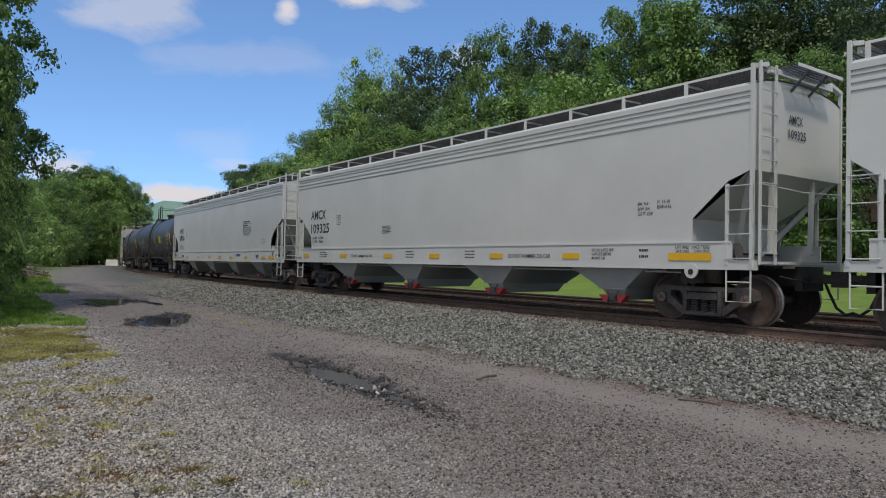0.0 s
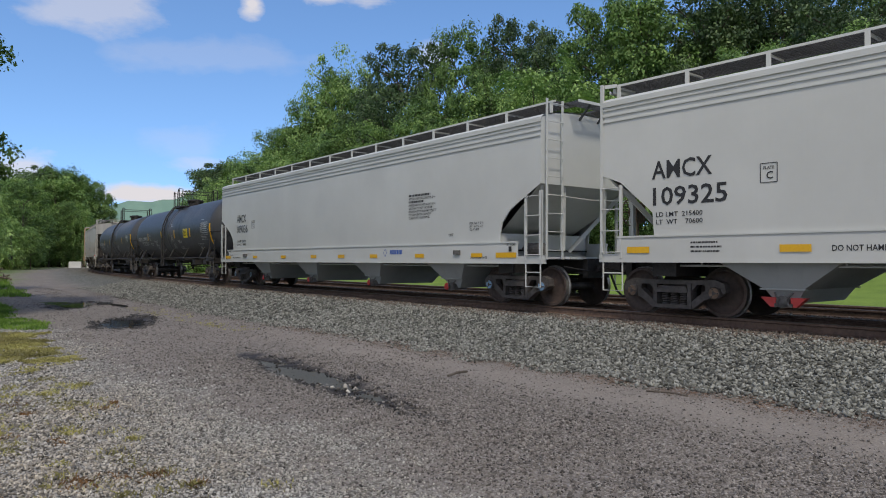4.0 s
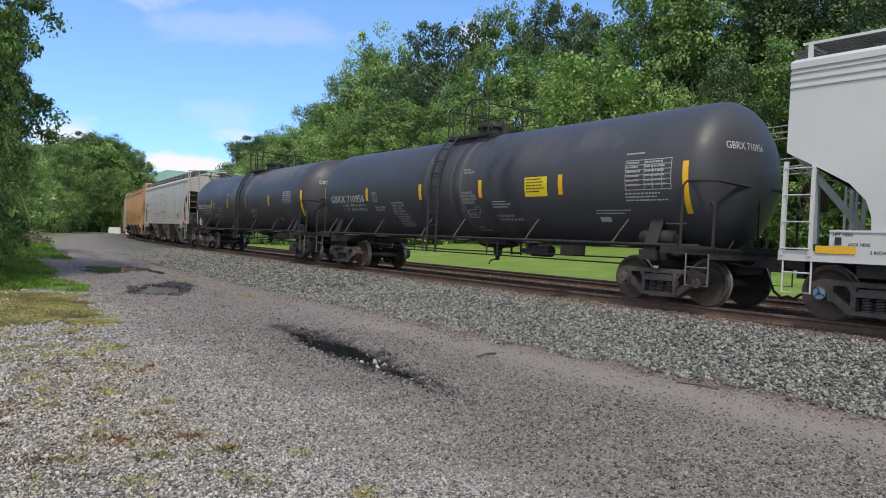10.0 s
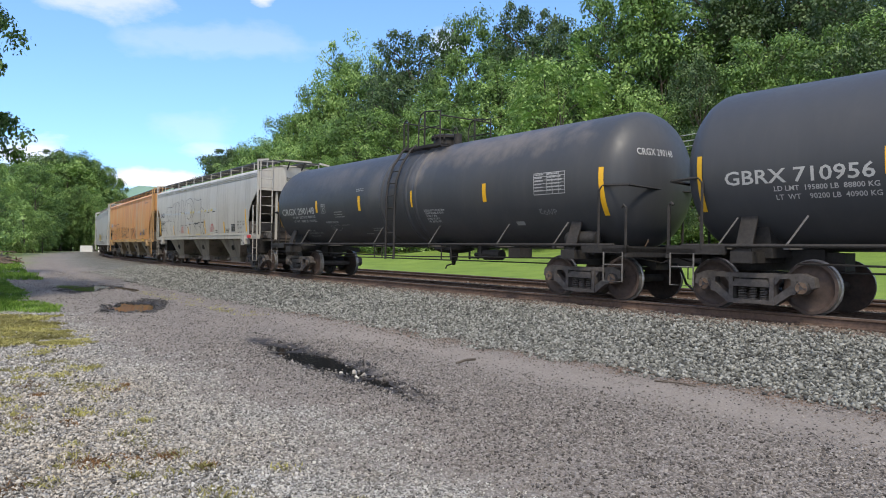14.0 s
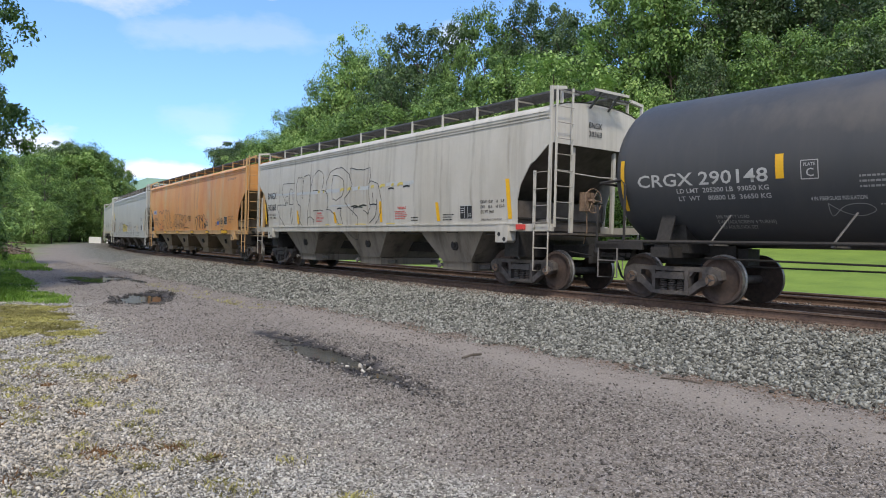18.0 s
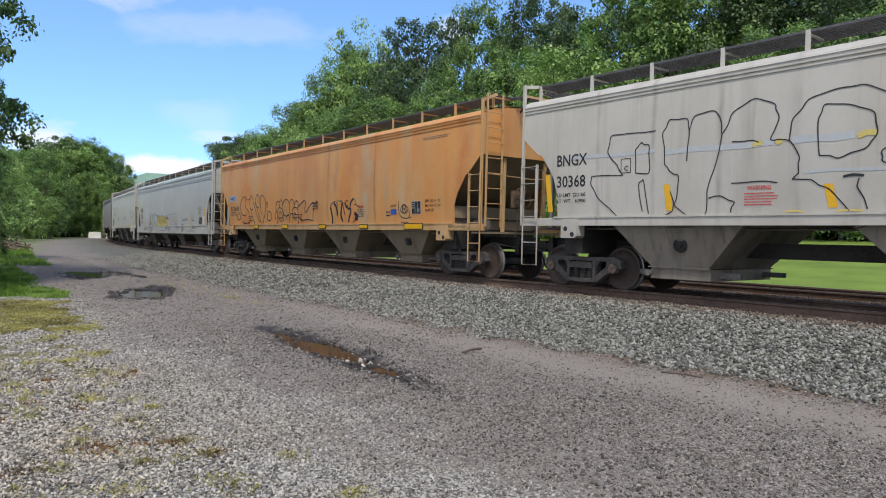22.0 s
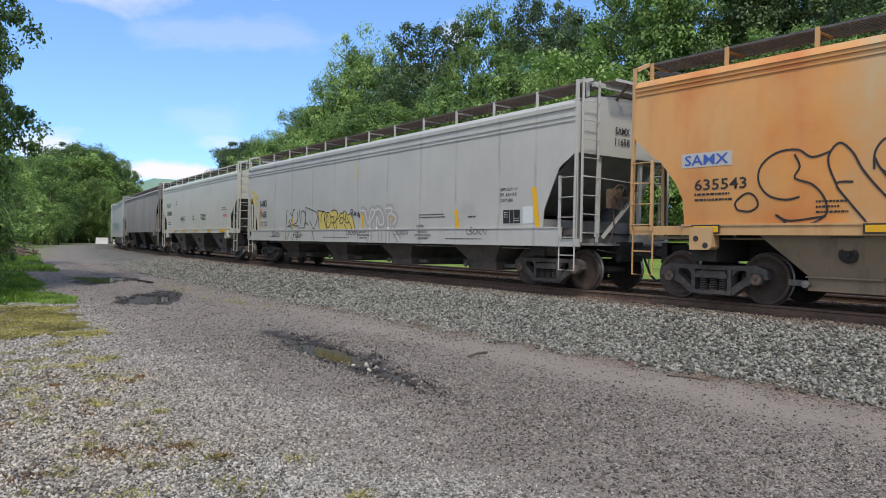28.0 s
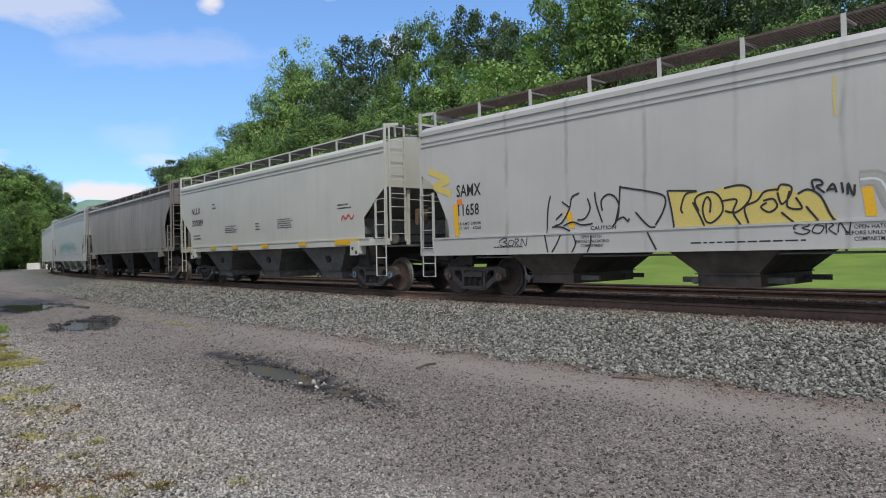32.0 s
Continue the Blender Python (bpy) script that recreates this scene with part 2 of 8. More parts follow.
    r = mathn(nt, "ADD", rough - 0.1, mathn(nt, "MULTIPLY", fine, 0.25))
    nt.links.new(r, b.inputs["Roughness"])
    b.inputs["Specular IOR Level"].default_value = 0.35
    bump(nt, b, mathn(nt, "ADD", cloud, mathn(nt, "MULTIPLY", fine, 0.12)), 0.25, 0.02)
    return m


def worn(name, a, c, rough=0.7, metal=0.0, scale=14.0):
    """Two tones of one surface mixed by a fine and a coarse grain."""
    m, nt, b = material(name)
    co = coords(nt)
    n = mathn(nt, "ADD", mathn(nt, "MULTIPLY", tex_noise(nt, co, scale, 5.0, 0.65), 0.6), mathn(nt, "MULTIPLY", tex_noise(nt, co, scale * 0.12, 3.0), 0.4))
    nt.links.new(ramp(nt, n, [(0.36, a), (0.64, c)]), b.inputs["Base Color"])
    b.inputs["Roughness"].default_value, b.inputs["Metallic"].default_value = rough, metal
    bump(nt, b, n, 0.3, 0.01)
    return m


def leafy(name, dark, light, hot, through=(0.21, 0.40, 0.065), share=0.36):
    m, nt, b = material(name)
    geo = nt.nodes.new("ShaderNodeNewGeometry")
    info = nt.nodes.new("ShaderNodeObjectInfo")
    v = mathn(nt, "ADD", mathn(nt, "MULTIPLY", geo.outputs["Random Per Island"], 0.7), mathn(nt, "MULTIPLY", info.outputs["Random"], 0.3))
    big = ramp(nt, tex_noise(nt, coords(nt), 0.9, 3.0), [(0.38, (0, 0, 0)), (0.62, (1, 1, 1))])
    v = mathn(nt, "ADD", mathn(nt, "MULTIPLY", v, 0.42), mathn(nt, "MULTIPLY", big, 0.45))
    col = ramp(nt, v, [(0.2, dark), (0.55, light), (0.85, hot)])
    nt.links.new(col, b.inputs["Base Color"])
    b.inputs["Roughness"].default_value = 0.55
    b.inputs["Specular IOR Level"].default_value = 0.3
    tr = nt.nodes.new("ShaderNodeBsdfTranslucent")
    nt.links.new(mixc(nt, 0.5, col, through), tr.inputs["Color"])
    mx = nt.nodes.new("ShaderNodeMixShader")
    mx.inputs["Fac"].default_value = share
    nt.links.new(b.outputs["BSDF"], mx.inputs[1])
    nt.links.new(tr.outputs["BSDF"], mx.inputs[2])
    nt.links.new(mx.outputs["Shader"], nt.nodes["Material Output"].inputs["Surface"])
    return m


def stony(name, tones, rough=0.85, warm=0.0):
    """Loose stones: each one has its own tone, with a grain on it."""
    m, nt, b = material(name)
    geo = nt.nodes.new("ShaderNodeNewGeometry")
    co = coords(nt)
    col = ramp(nt, geo.outputs["Random Per Island"], [(i / (len(tones) - 1), c) for i, c in enumerate(tones)])
    if warm:
        tan = ramp(nt, mathn(nt, "ADD", mathn(nt, "MULTIPLY", tex_noise(nt, co, 0.45, 4.0), 0.75), mathn(nt, "MULTIPLY", tex_noise(nt, co, 11.0, 2.0), 0.25)), [(0.42, (0, 0, 0)), (0.62, (1, 1, 1))])
        col = mixc(nt, mathn(nt, "MULTIPLY", tan, warm), col, mixc(nt, 1.0, col, (1.0, 0.90, 0.77), "MULTIPLY"))
    col = mixc(nt, 0.35, col, mixc(nt, tex_noise(nt, co, 60.0, 3.0), (0.2, 0.2, 0.2), (0.8, 0.8, 0.8)), "OVERLAY")
    nt.links.new(col, b.inputs["Base Color"])
    b.inputs["Roughness"].default_value = rough
    bump(nt, b, tex_noise(nt, co, 90.0, 3.0), 0.4, 0.004)
    return m


def ground_material():
    m, nt, b = material("ground")
    co = coords(nt)
    at = nt.nodes.new("ShaderNodeAttribute")
    at.attribute_name = "zone"
    sep = nt.nodes.new("ShaderNodeSeparateColor")
    nt.links.new(at.outputs["Color"], sep.inputs["Color"])
    dirt, ballast, grass, wet = sep.outputs["Red"], sep.outputs["Green"], sep.outputs["Blue"], at.outputs["Alpha"]

    def pebbles(scale, tones):
        v = nt.nodes.new("ShaderNodeTexVoronoi")
        v.inputs["Scale"].default_value = scale
        nt.links.new(co, v.inputs["Vector"])
        bw = nt.nodes.new("ShaderNodeRGBToBW")
        nt.links.new(v.outputs["Color"], bw.inputs["Color"])
        c = ramp(nt, bw.outputs["Val"], [(i / (len(tones) - 1), t) for i, t in enumerate(tones)])
        gap = ramp(nt, v.outputs["Distance"], [(0.35, (1, 1, 1)), (0.75, (0.25, 0.24, 0.23))])
        return mixc(nt, 1.0, c, gap, "MULTIPLY"), v.outputs["Distance"]

    fine = tex_noise(nt, co, 30.0, 6.0, 0.7)
    mid = tex_noise(nt, co, 2.2, 5.0, 0.6)
    coarse = tex_noise(nt, co, 0.5, 4.0, 0.6)
    at2 = nt.nodes.new("ShaderNodeAttribute")
    at2.attribute_name = "wear"
    sep2 = nt.nodes.new("ShaderNodeSeparateColor")
    nt.links.new(at2.outputs["Color"], sep2.inputs["Color"])
    packed, litter, broken, rusty = sep2.outputs["Red"], sep2.outputs["Green"], sep2.outputs["Blue"], at2.outputs["Alpha"]
    g_col, g_h = pebbles(34.0, [(0.10, 0.095, 0.085), (0.33, 0.317, 0.288), (0.56, 0.54, 0.495)])
    b_col, b_h = pebbles(21.0, [(0.08, 0.082, 0.073), (0.18, 0.183, 0.165), (0.31, 0.312, 0.28)])
    b_col = mixc(nt, mathn(nt, "MULTIPLY", rusty, 0.7), b_col, mixc(nt, 1.0, b_col, (0.72, 0.5, 0.38), "MULTIPLY"))
    d_col = ramp(nt, mathn(nt, "ADD", mathn(nt, "MULTIPLY", fine, 0.45), mathn(nt, "ADD", mathn(nt, "MULTIPLY", mid, 0.3), mathn(nt, "MULTIPLY", coarse, 0.25))),
                 [(0.34, (0.14, 0.12, 0.105)), (0.5, (0.24, 0.212, 0.189)), (0.68, (0.325, 0.293, 0.265))])
    crumb, _ = pebbles(46.0, [(0.07, 0.061, 0.054), (0.24, 0.215, 0.193), (0.46, 0.425, 0.39)])
    lie = ramp(nt, mathn(nt, "ADD", broken, mathn(nt, "MULTIPLY", tex_noise(nt, co, 9.0, 4.0, 0.7), 0.8)), [(0.30, (0.45, 0.45, 0.45)), (0.95, (1, 1, 1))])
    d_col = mixc(nt, mathn(nt, "MULTIPLY", lie, 0.75), d_col, crumb)
    grit = ramp(nt, tex_noise(nt, co, 70.0, 2.0), [(0.60, (0, 0, 0)), (0.66, (1, 1, 1))])
    d_col = mixc(nt, mathn(nt, "MULTIPLY", grit, 0.6), d_col, (0.05, 0.043, 0.037))
    d_col = mixc(nt, mathn(nt, "MULTIPLY", packed, 0.55), d_col, (0.255, 0.227, 0.20))
    leafy_bits = mathn(nt, "MULTIPLY", litter, ramp(nt, tex_noise(nt, co, 24.0, 3.0), [(0.4, (0.1, 0.1, 0.1)), (0.6, (1, 1, 1))]))
    gr_col = ramp(nt, mathn(nt, "ADD", mathn(nt, "MULTIPLY", fine, 0.5), mathn(nt, "MULTIPLY", coarse, 0.5)),
                  [(0.3, (0.09, 0.15, 0.03)), (0.55, (0.175, 0.255, 0.048)), (0.75, (0.245, 0.325, 0.07))])
    col = mixc(nt, dirt, g_col, d_col)
    col = mixc(nt, ballast, col, b_col)
    col = mixc(nt, mathn(nt, "MULTIPLY", leafy_bits, 0.75), col, (0.13, 0.075, 0.045))
    col = mixc(nt, grass, col, gr_col)
    col = mixc(nt, wet, col, (0.014, 0.012, 0.011))
    nt.links.new(col, b.inputs["Base Color"])
    nt.links.new(mathn(nt, "SUBTRACT", 0.9, mathn(nt, "MULTIPLY", wet, 0.3)), b.inputs["Roughness"])
    b.inputs["Specular IOR Level"].default_value = 0.2
    h = mathn(nt, "ADD", mathn(nt, "MULTIPLY", mathn(nt, "SUBTRACT", 1.0, g_h), 0.8), mathn(nt, "MULTIPLY", fine, 0.6))
    bump(nt, b, h, 0.6, 0.02)
    return m


def plain(name, c, rough=0.5, metal=0.0):
    m, nt, b = material(name)
    n = tex_noise(nt, coords(nt), 22.0, 4.0)
    nt.links.new(mixc(nt, n, tuple(x * 0.85 for x in c), tuple(min(1, x * 1.12) for x in c)), b.inputs["Base Color"])
    b.inputs["Roughness"].default_value, b.inputs["Metallic"].default_value = rough, metal
    return m


M_GROUND = ground_material()
M_WHITE = paint("light_grey_enamel", (0.53, 0.533, 0.505), amount=0.14, streak=0.25)
M_WHITE_B = paint("cool_grey_enamel", (0.525, 0.533, 0.513), amount=0.09, streak=0.2)
M_E = paint("faded_grey_enamel", (0.50, 0.48, 0.435), amount=0.5, streak=0.75, patch=(0.33, 0.29, 0.22), patch_amount=0.35, low=0.5,
            seams=tuple((x, 0.08, 0.42, (0.17, 0.15, 0.125)) for x in (6.3, 4.95, 3.59, 2.2, 0.84, -0.49, -1.8, -3.13, -4.4, -5.73, -7.12)))
M_F = paint("faded_orange_enamel", (0.60, 0.285, 0.085), (0.40, 0.125, 0.035), 0.7, 0.5, 0.9, (0.50, 0.355, 0.185), 0.6, coarse=0.3,
            seams=((-3.9, 0.45, 0.85, (0.41, 0.35, 0.23)), (2.09, 0.20, 0.75, (0.22, 0.20, 0.16)), (-1.9, 0.20, 0.75, (0.22, 0.20, 0.16)), (-5.2, 0.22, 0.7, (0.33, 0.29, 0.21)), (-4.51, 0.09, 0.8, (0.30, 0.115, 0.04)),
                   (5.4, 0.45, 0.75, (0.44, 0.36, 0.22)), (-6.2, 0.4, 0.6, (0.46, 0.38, 0.24)), (6.6, 0.8, 0.75, (0.50, 0.16, 0.045)), (-2.9, 0.7, 0.7, (0.47, 0.165, 0.05)), (8.3, 0.5, 0.7, (0.48, 0.165, 0.05)), (-1.33, 0.12, 0.7, (0.33, 0.13, 0.05)),
                   (-7.3, 0.7, 0.55, (0.52, 0.22, 0.065)), (0.6, 0.9, 0.5, (0.50, 0.19, 0.055)), (-8.9, 0.4, 0.7, (0.44, 0.14, 0.045))))
M_FT = paint("weathered_tan_enamel", (0.50, 0.31, 0.14), (0.26, 0.10, 0.04), 0.55, 0.5, 0.8, (0.45, 0.37, 0.24), 0.5)
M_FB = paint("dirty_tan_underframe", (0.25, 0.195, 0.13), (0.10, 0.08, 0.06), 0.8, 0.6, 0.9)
M_G = paint("silver_grey_enamel", (0.44, 0.44, 0.418), amount=0.22, streak=0.45,
            seams=tuple((x, 0.07, 0.55, (0.19, 0.19, 0.18)) for x in (6.8, 5.1, 3.3, 1.54, -0.1, -1.94, -3.72, -5.42, -7.19, -8.45)),
            smears=((-5.95, 1.9, 0.6, 0.4, 0.4, (0.24, 0.235, 0.22)), (-1.2, 2.8, 0.8, 0.5, 0.3, (0.34, 0.345, 0.32))))
M_H = paint("cream_grey_enamel", (0.50, 0.50, 0.45), amount=0.28, streak=0.5)
M_I = paint("sooty_grey_enamel", (0.24, 0.225, 0.21), (0.07, 0.06, 0.055), 0.65, 0.6, 0.9, (0.35, 0.34, 0.32), 0.5)
M_J = paint("pale_grey_enamel", (0.42, 0.44, 0.44), amount=0.3, streak=0.6)
M_BLACK = paint("black_tank_enamel", (0.050, 0.053, 0.060), (0.088, 0.087, 0.085), 0.4, 0.42, 0.6, (0.066, 0.067, 0.072), 0.5,
                # the band at 1.25 is the ring groove's shade, painted near-black
                seams=((1.25, 0.22, 0.9, (0.012, 0.012, 0.013)), (0.05, 0.12, 0.7, (0.10, 0.095, 0.088)), (-0.3, 0.07, 0.7, (0.012, 0.012, 0.013)), (-0.6, 0.14, 0.7, (0.105, 0.10, 0.092)), (-1.05, 0.12, 0.6, (0.09, 0.086, 0.08)), (-1.8, 0.3, 0.8, (0.014, 0.014, 0.015)), (-2.5, 0.35, 0.8, (0.014, 0.014, 0.015))),
                smears=((-3.3, 3.3, 1.3, 0.55, 0.6, (0.10, 0.092, 0.086)), (-0.6, 2.9, 0.5, 1.1, 0.5, (0.10, 0.09, 0.08)), (-5.2, 3.4, 0.9, 0.4, 0.55, (0.13, 0.12, 0.115)), (1.1, 3.2, 0.5, 0.7, 0.4, (0.085, 0.08, 0.075))))
M_BLACK_D = paint("dusty_black_tank_enamel", (0.048, 0.051, 0.057), (0.10, 0.094, 0.086), 0.35, 0.44, 0.6, (0.07, 0.068, 0.068), 0.5,
                  smears=((-4.2, 3.65, 4.2, 0.55, 0.75, (0.16, 0.138, 0.12)), (-1.2, 3.3, 0.5, 0.6, 0.7, (0.19, 0.17, 0.15)), (3.6, 3.4, 2.4, 0.5, 0.5, (0.12, 0.108, 0.098)), (-2.4, 1.8, 1.2, 0.4, 0.35, (0.09, 0.085, 0.085)), (0.9, 3.0, 0.5, 0.8, 0.45, (0.13, 0.12, 0.11))))
M_UNDER = worn("sooty_steel", (0.010, 0.009, 0.008), (0.036, 0.031, 0.028), 0.75)
M_UNDER_L = worn("dusty_grey_steel", (0.07, 0.065, 0.06), (0.17, 0.16, 0.15), 0.75)
M_FRAME = worn("cast_steel_with_dust", (0.042, 0.036, 0.033), (0.11, 0.097, 0.09), 0.7)
M_WHEEL = worn("brown_wheel_plate", (0.035, 0.024, 0.02), (0.085, 0.058, 0.047), 0.65)
M_TREAD = worn("polished_tread_steel", (0.16, 0.15, 0.14), (0.30, 0.29, 0.28), 0.4, 0.6)
M_RUST = worn("rusted_rail", (0.07, 0.045, 0.034), (0.165, 0.108, 0.08), 0.85)
M_RAILTOP = worn("worn_railhead", (0.10, 0.075, 0.065), (0.22, 0.19, 0.175), 0.45, 0.5)
M_TIE = worn("oily_timber", (0.03, 0.022, 0.017), (0.09, 0.065, 0.048), 0.9, 0, 9)
M_BOARD = worn("dark_galvanised_grating", (0.055, 0.057, 0.06), (0.13, 0.13, 0.135), 0.55, 0.4)
M_BOARD_B = worn("rusty_grating", (0.06, 0.045, 0.038), (0.13, 0.10, 0.085), 0.7, 0.1)
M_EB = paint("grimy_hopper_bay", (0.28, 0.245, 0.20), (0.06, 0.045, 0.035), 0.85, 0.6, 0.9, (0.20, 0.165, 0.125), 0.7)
# brown grime, with the shade below the slope sheets painted in as well
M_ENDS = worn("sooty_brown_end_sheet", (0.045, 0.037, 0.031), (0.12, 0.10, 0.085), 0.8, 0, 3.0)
# M_G's grey painted darker: the shade under the car's end is in this colour
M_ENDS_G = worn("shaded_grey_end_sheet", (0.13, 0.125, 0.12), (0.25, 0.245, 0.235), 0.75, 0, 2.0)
M_BAY_W = paint("pale_hopper_bay", (0.40, 0.41, 0.40), (0.12, 0.11, 0.10), 0.35, 0.5, 0.6)
M_WIPE = plain("wiped_paint", (0.42, 0.445, 0.46), 0.5)
M_INK = plain("black_stencil_paint", (0.018, 0.018, 0.02))
M_INK_W = plain("white_stencil_paint", (0.42, 0.42, 0.41))
M_INK_DIM = plain("faint_white_stencil", (0.27, 0.27, 0.265))
M_YEL = plain("yellow_reflective_tape", (0.72, 0.40, 0.015), 0.4)
M_SIGN = plain("yellow_placard", (0.75, 0.58, 0.02), 0.4)
M_BLUE = plain("blue_marking_paint", (0.03, 0.09, 0.36))
M_CYAN = plain("pale_blue_cap", (0.22, 0.36, 0.52), 0.4)
M_RED = plain("red_paint", (0.55, 0.05, 0.045))
M_ORANGE = plain("orange_spray_paint", (0.75, 0.17, 0.02))
M_SPRAY_Y = plain("yellow_spray_paint", (0.56, 0.455, 0.13), 0.6)
M_SPRAY_W = plain("pale_spray_paint", (0.58, 0.62, 0.62), 0.6)
M_SPRAY_G = plain("grey_spray_haze", (0.30, 0.302, 0.29), 0.6)
M_SPRAY_B = plain("buff_spray_paint", (0.36, 0.345, 0.315), 0.6)
M_SPRAY_T = plain("teal_spray_paint", (0.16, 0.34, 0.34), 0.6)
M_RUSTDARK = worn("rusty_hand_brake", (0.10, 0.06, 0.04), (0.26, 0.18, 0.12), 0.8)
M_RUBBER = plain("black_rubber", (0.015, 0.015, 0.015), 0.6)
M_BARK = worn("bark", (0.05, 0.04, 0.03), (0.15, 0.125, 0.10), 0.9, 0, 6)
M_LEAF = leafy("broad_leaves", (0.050, 0.095, 0.030), (0.150, 0.250, 0.068), (0.290, 0.420, 0.120), share=0.18)
M_LEAF_L = leafy("light_leaves", (0.105, 0.195, 0.055), (0.280, 0.410, 0.125), (0.450, 0.580, 0.205), share=0.2)
M_LEAF_D = leafy("dark_leaves", (0.024, 0.046, 0.021), (0.080, 0.128, 0.052), (0.180, 0.250, 0.098), share=0.14)
M_LEAF_N = leafy("roadside_leaves", (0.050, 0.100, 0.030), (0.180, 0.290, 0.075), (0.370, 0.490, 0.130), share=0.22)
M_GRASS = leafy("green_grass_blades", (0.09, 0.17, 0.025), (0.19, 0.32, 0.05), (0.33, 0.46, 0.085))
M_MOSS = leafy("yellow_stonecrop", (0.20, 0.185, 0.075), (0.40, 0.37, 0.13), (0.56, 0.53, 0.19), (0.40, 0.34, 0.06), 0.2)
M_REDWEED = leafy("red_stonecrop", (0.12, 0.065, 0.03), (0.24, 0.125, 0.045), (0.36, 0.22, 0.07), (0.3, 0.16, 0.05), 0.2)
M_LITTER = leafy("dry_leaf_litter", (0.07, 0.04, 0.025), (0.15, 0.085, 0.05), (0.24, 0.16, 0.10), (0.2, 0.11, 0.06), 0.1)
M_BALLAST = stony("ballast_stone", [(0.035, 0.035, 0.031), (0.125, 0.126, 0.111), (0.215, 0.216, 0.192), (0.34, 0.34, 0.307)])
M_BALLAST_R = stony("rust_stained_ballast", [(0.04, 0.03, 0.024), (0.10, 0.075, 0.06), (0.16, 0.125, 0.10), (0.24, 0.21, 0.18)])
M_GRAVEL = stony("gravel_stone", [(0.045, 0.043, 0.039), (0.19, 0.181, 0.165), (0.33, 0.317, 0.29), (0.42, 0.405, 0.372), (0.56, 0.545, 0.505)], warm=0.8)
M_GRIT = stony("dirty_gravel_stone", [(0.025, 0.022, 0.02), (0.11, 0.097, 0.086), (0.21, 0.188, 0.168), (0.34, 0.315, 0.288)])
M_GRIT_W = stony("wet_black_grit", [(0.008, 0.007, 0.006), (0.02, 0.018, 0.016), (0.045, 0.04, 0.036), (0.10, 0.09, 0.08)], 0.4)
M_CONCRETE = worn("white_painted_concrete", (0.62, 0.62, 0.60), (0.80, 0.80, 0.78), 0.8)
M_CABLE = plain("grey_cable", (0.30, 0.30, 0.30), 0.6)
# woods colour paled and blued: the distance haze is painted in
M_HILL = worn("wooded_hillside", (0.15, 0.25, 0.22), (0.20, 0.31, 0.26), 1.0, 0, 0.03)
M_WOOD = worn("weathered_wood", (0.12, 0.09, 0.07), (0.25, 0.20, 0.155), 0.85, 0, 8)


def water_material():
    m, nt, b = material("muddy_puddle_water")
    b.inputs["Base Color"].default_value = (0.010, 0.010, 0.010, 1)
    b.inputs["Roughness"].default_value = 0.07
    b.inputs["IOR"].default_value = 1.33
    bump(nt, b, tex_noise(nt, coords(nt), 14.0, 2.0), 0.02, 0.01)
    return m


M_WATER = water_material()

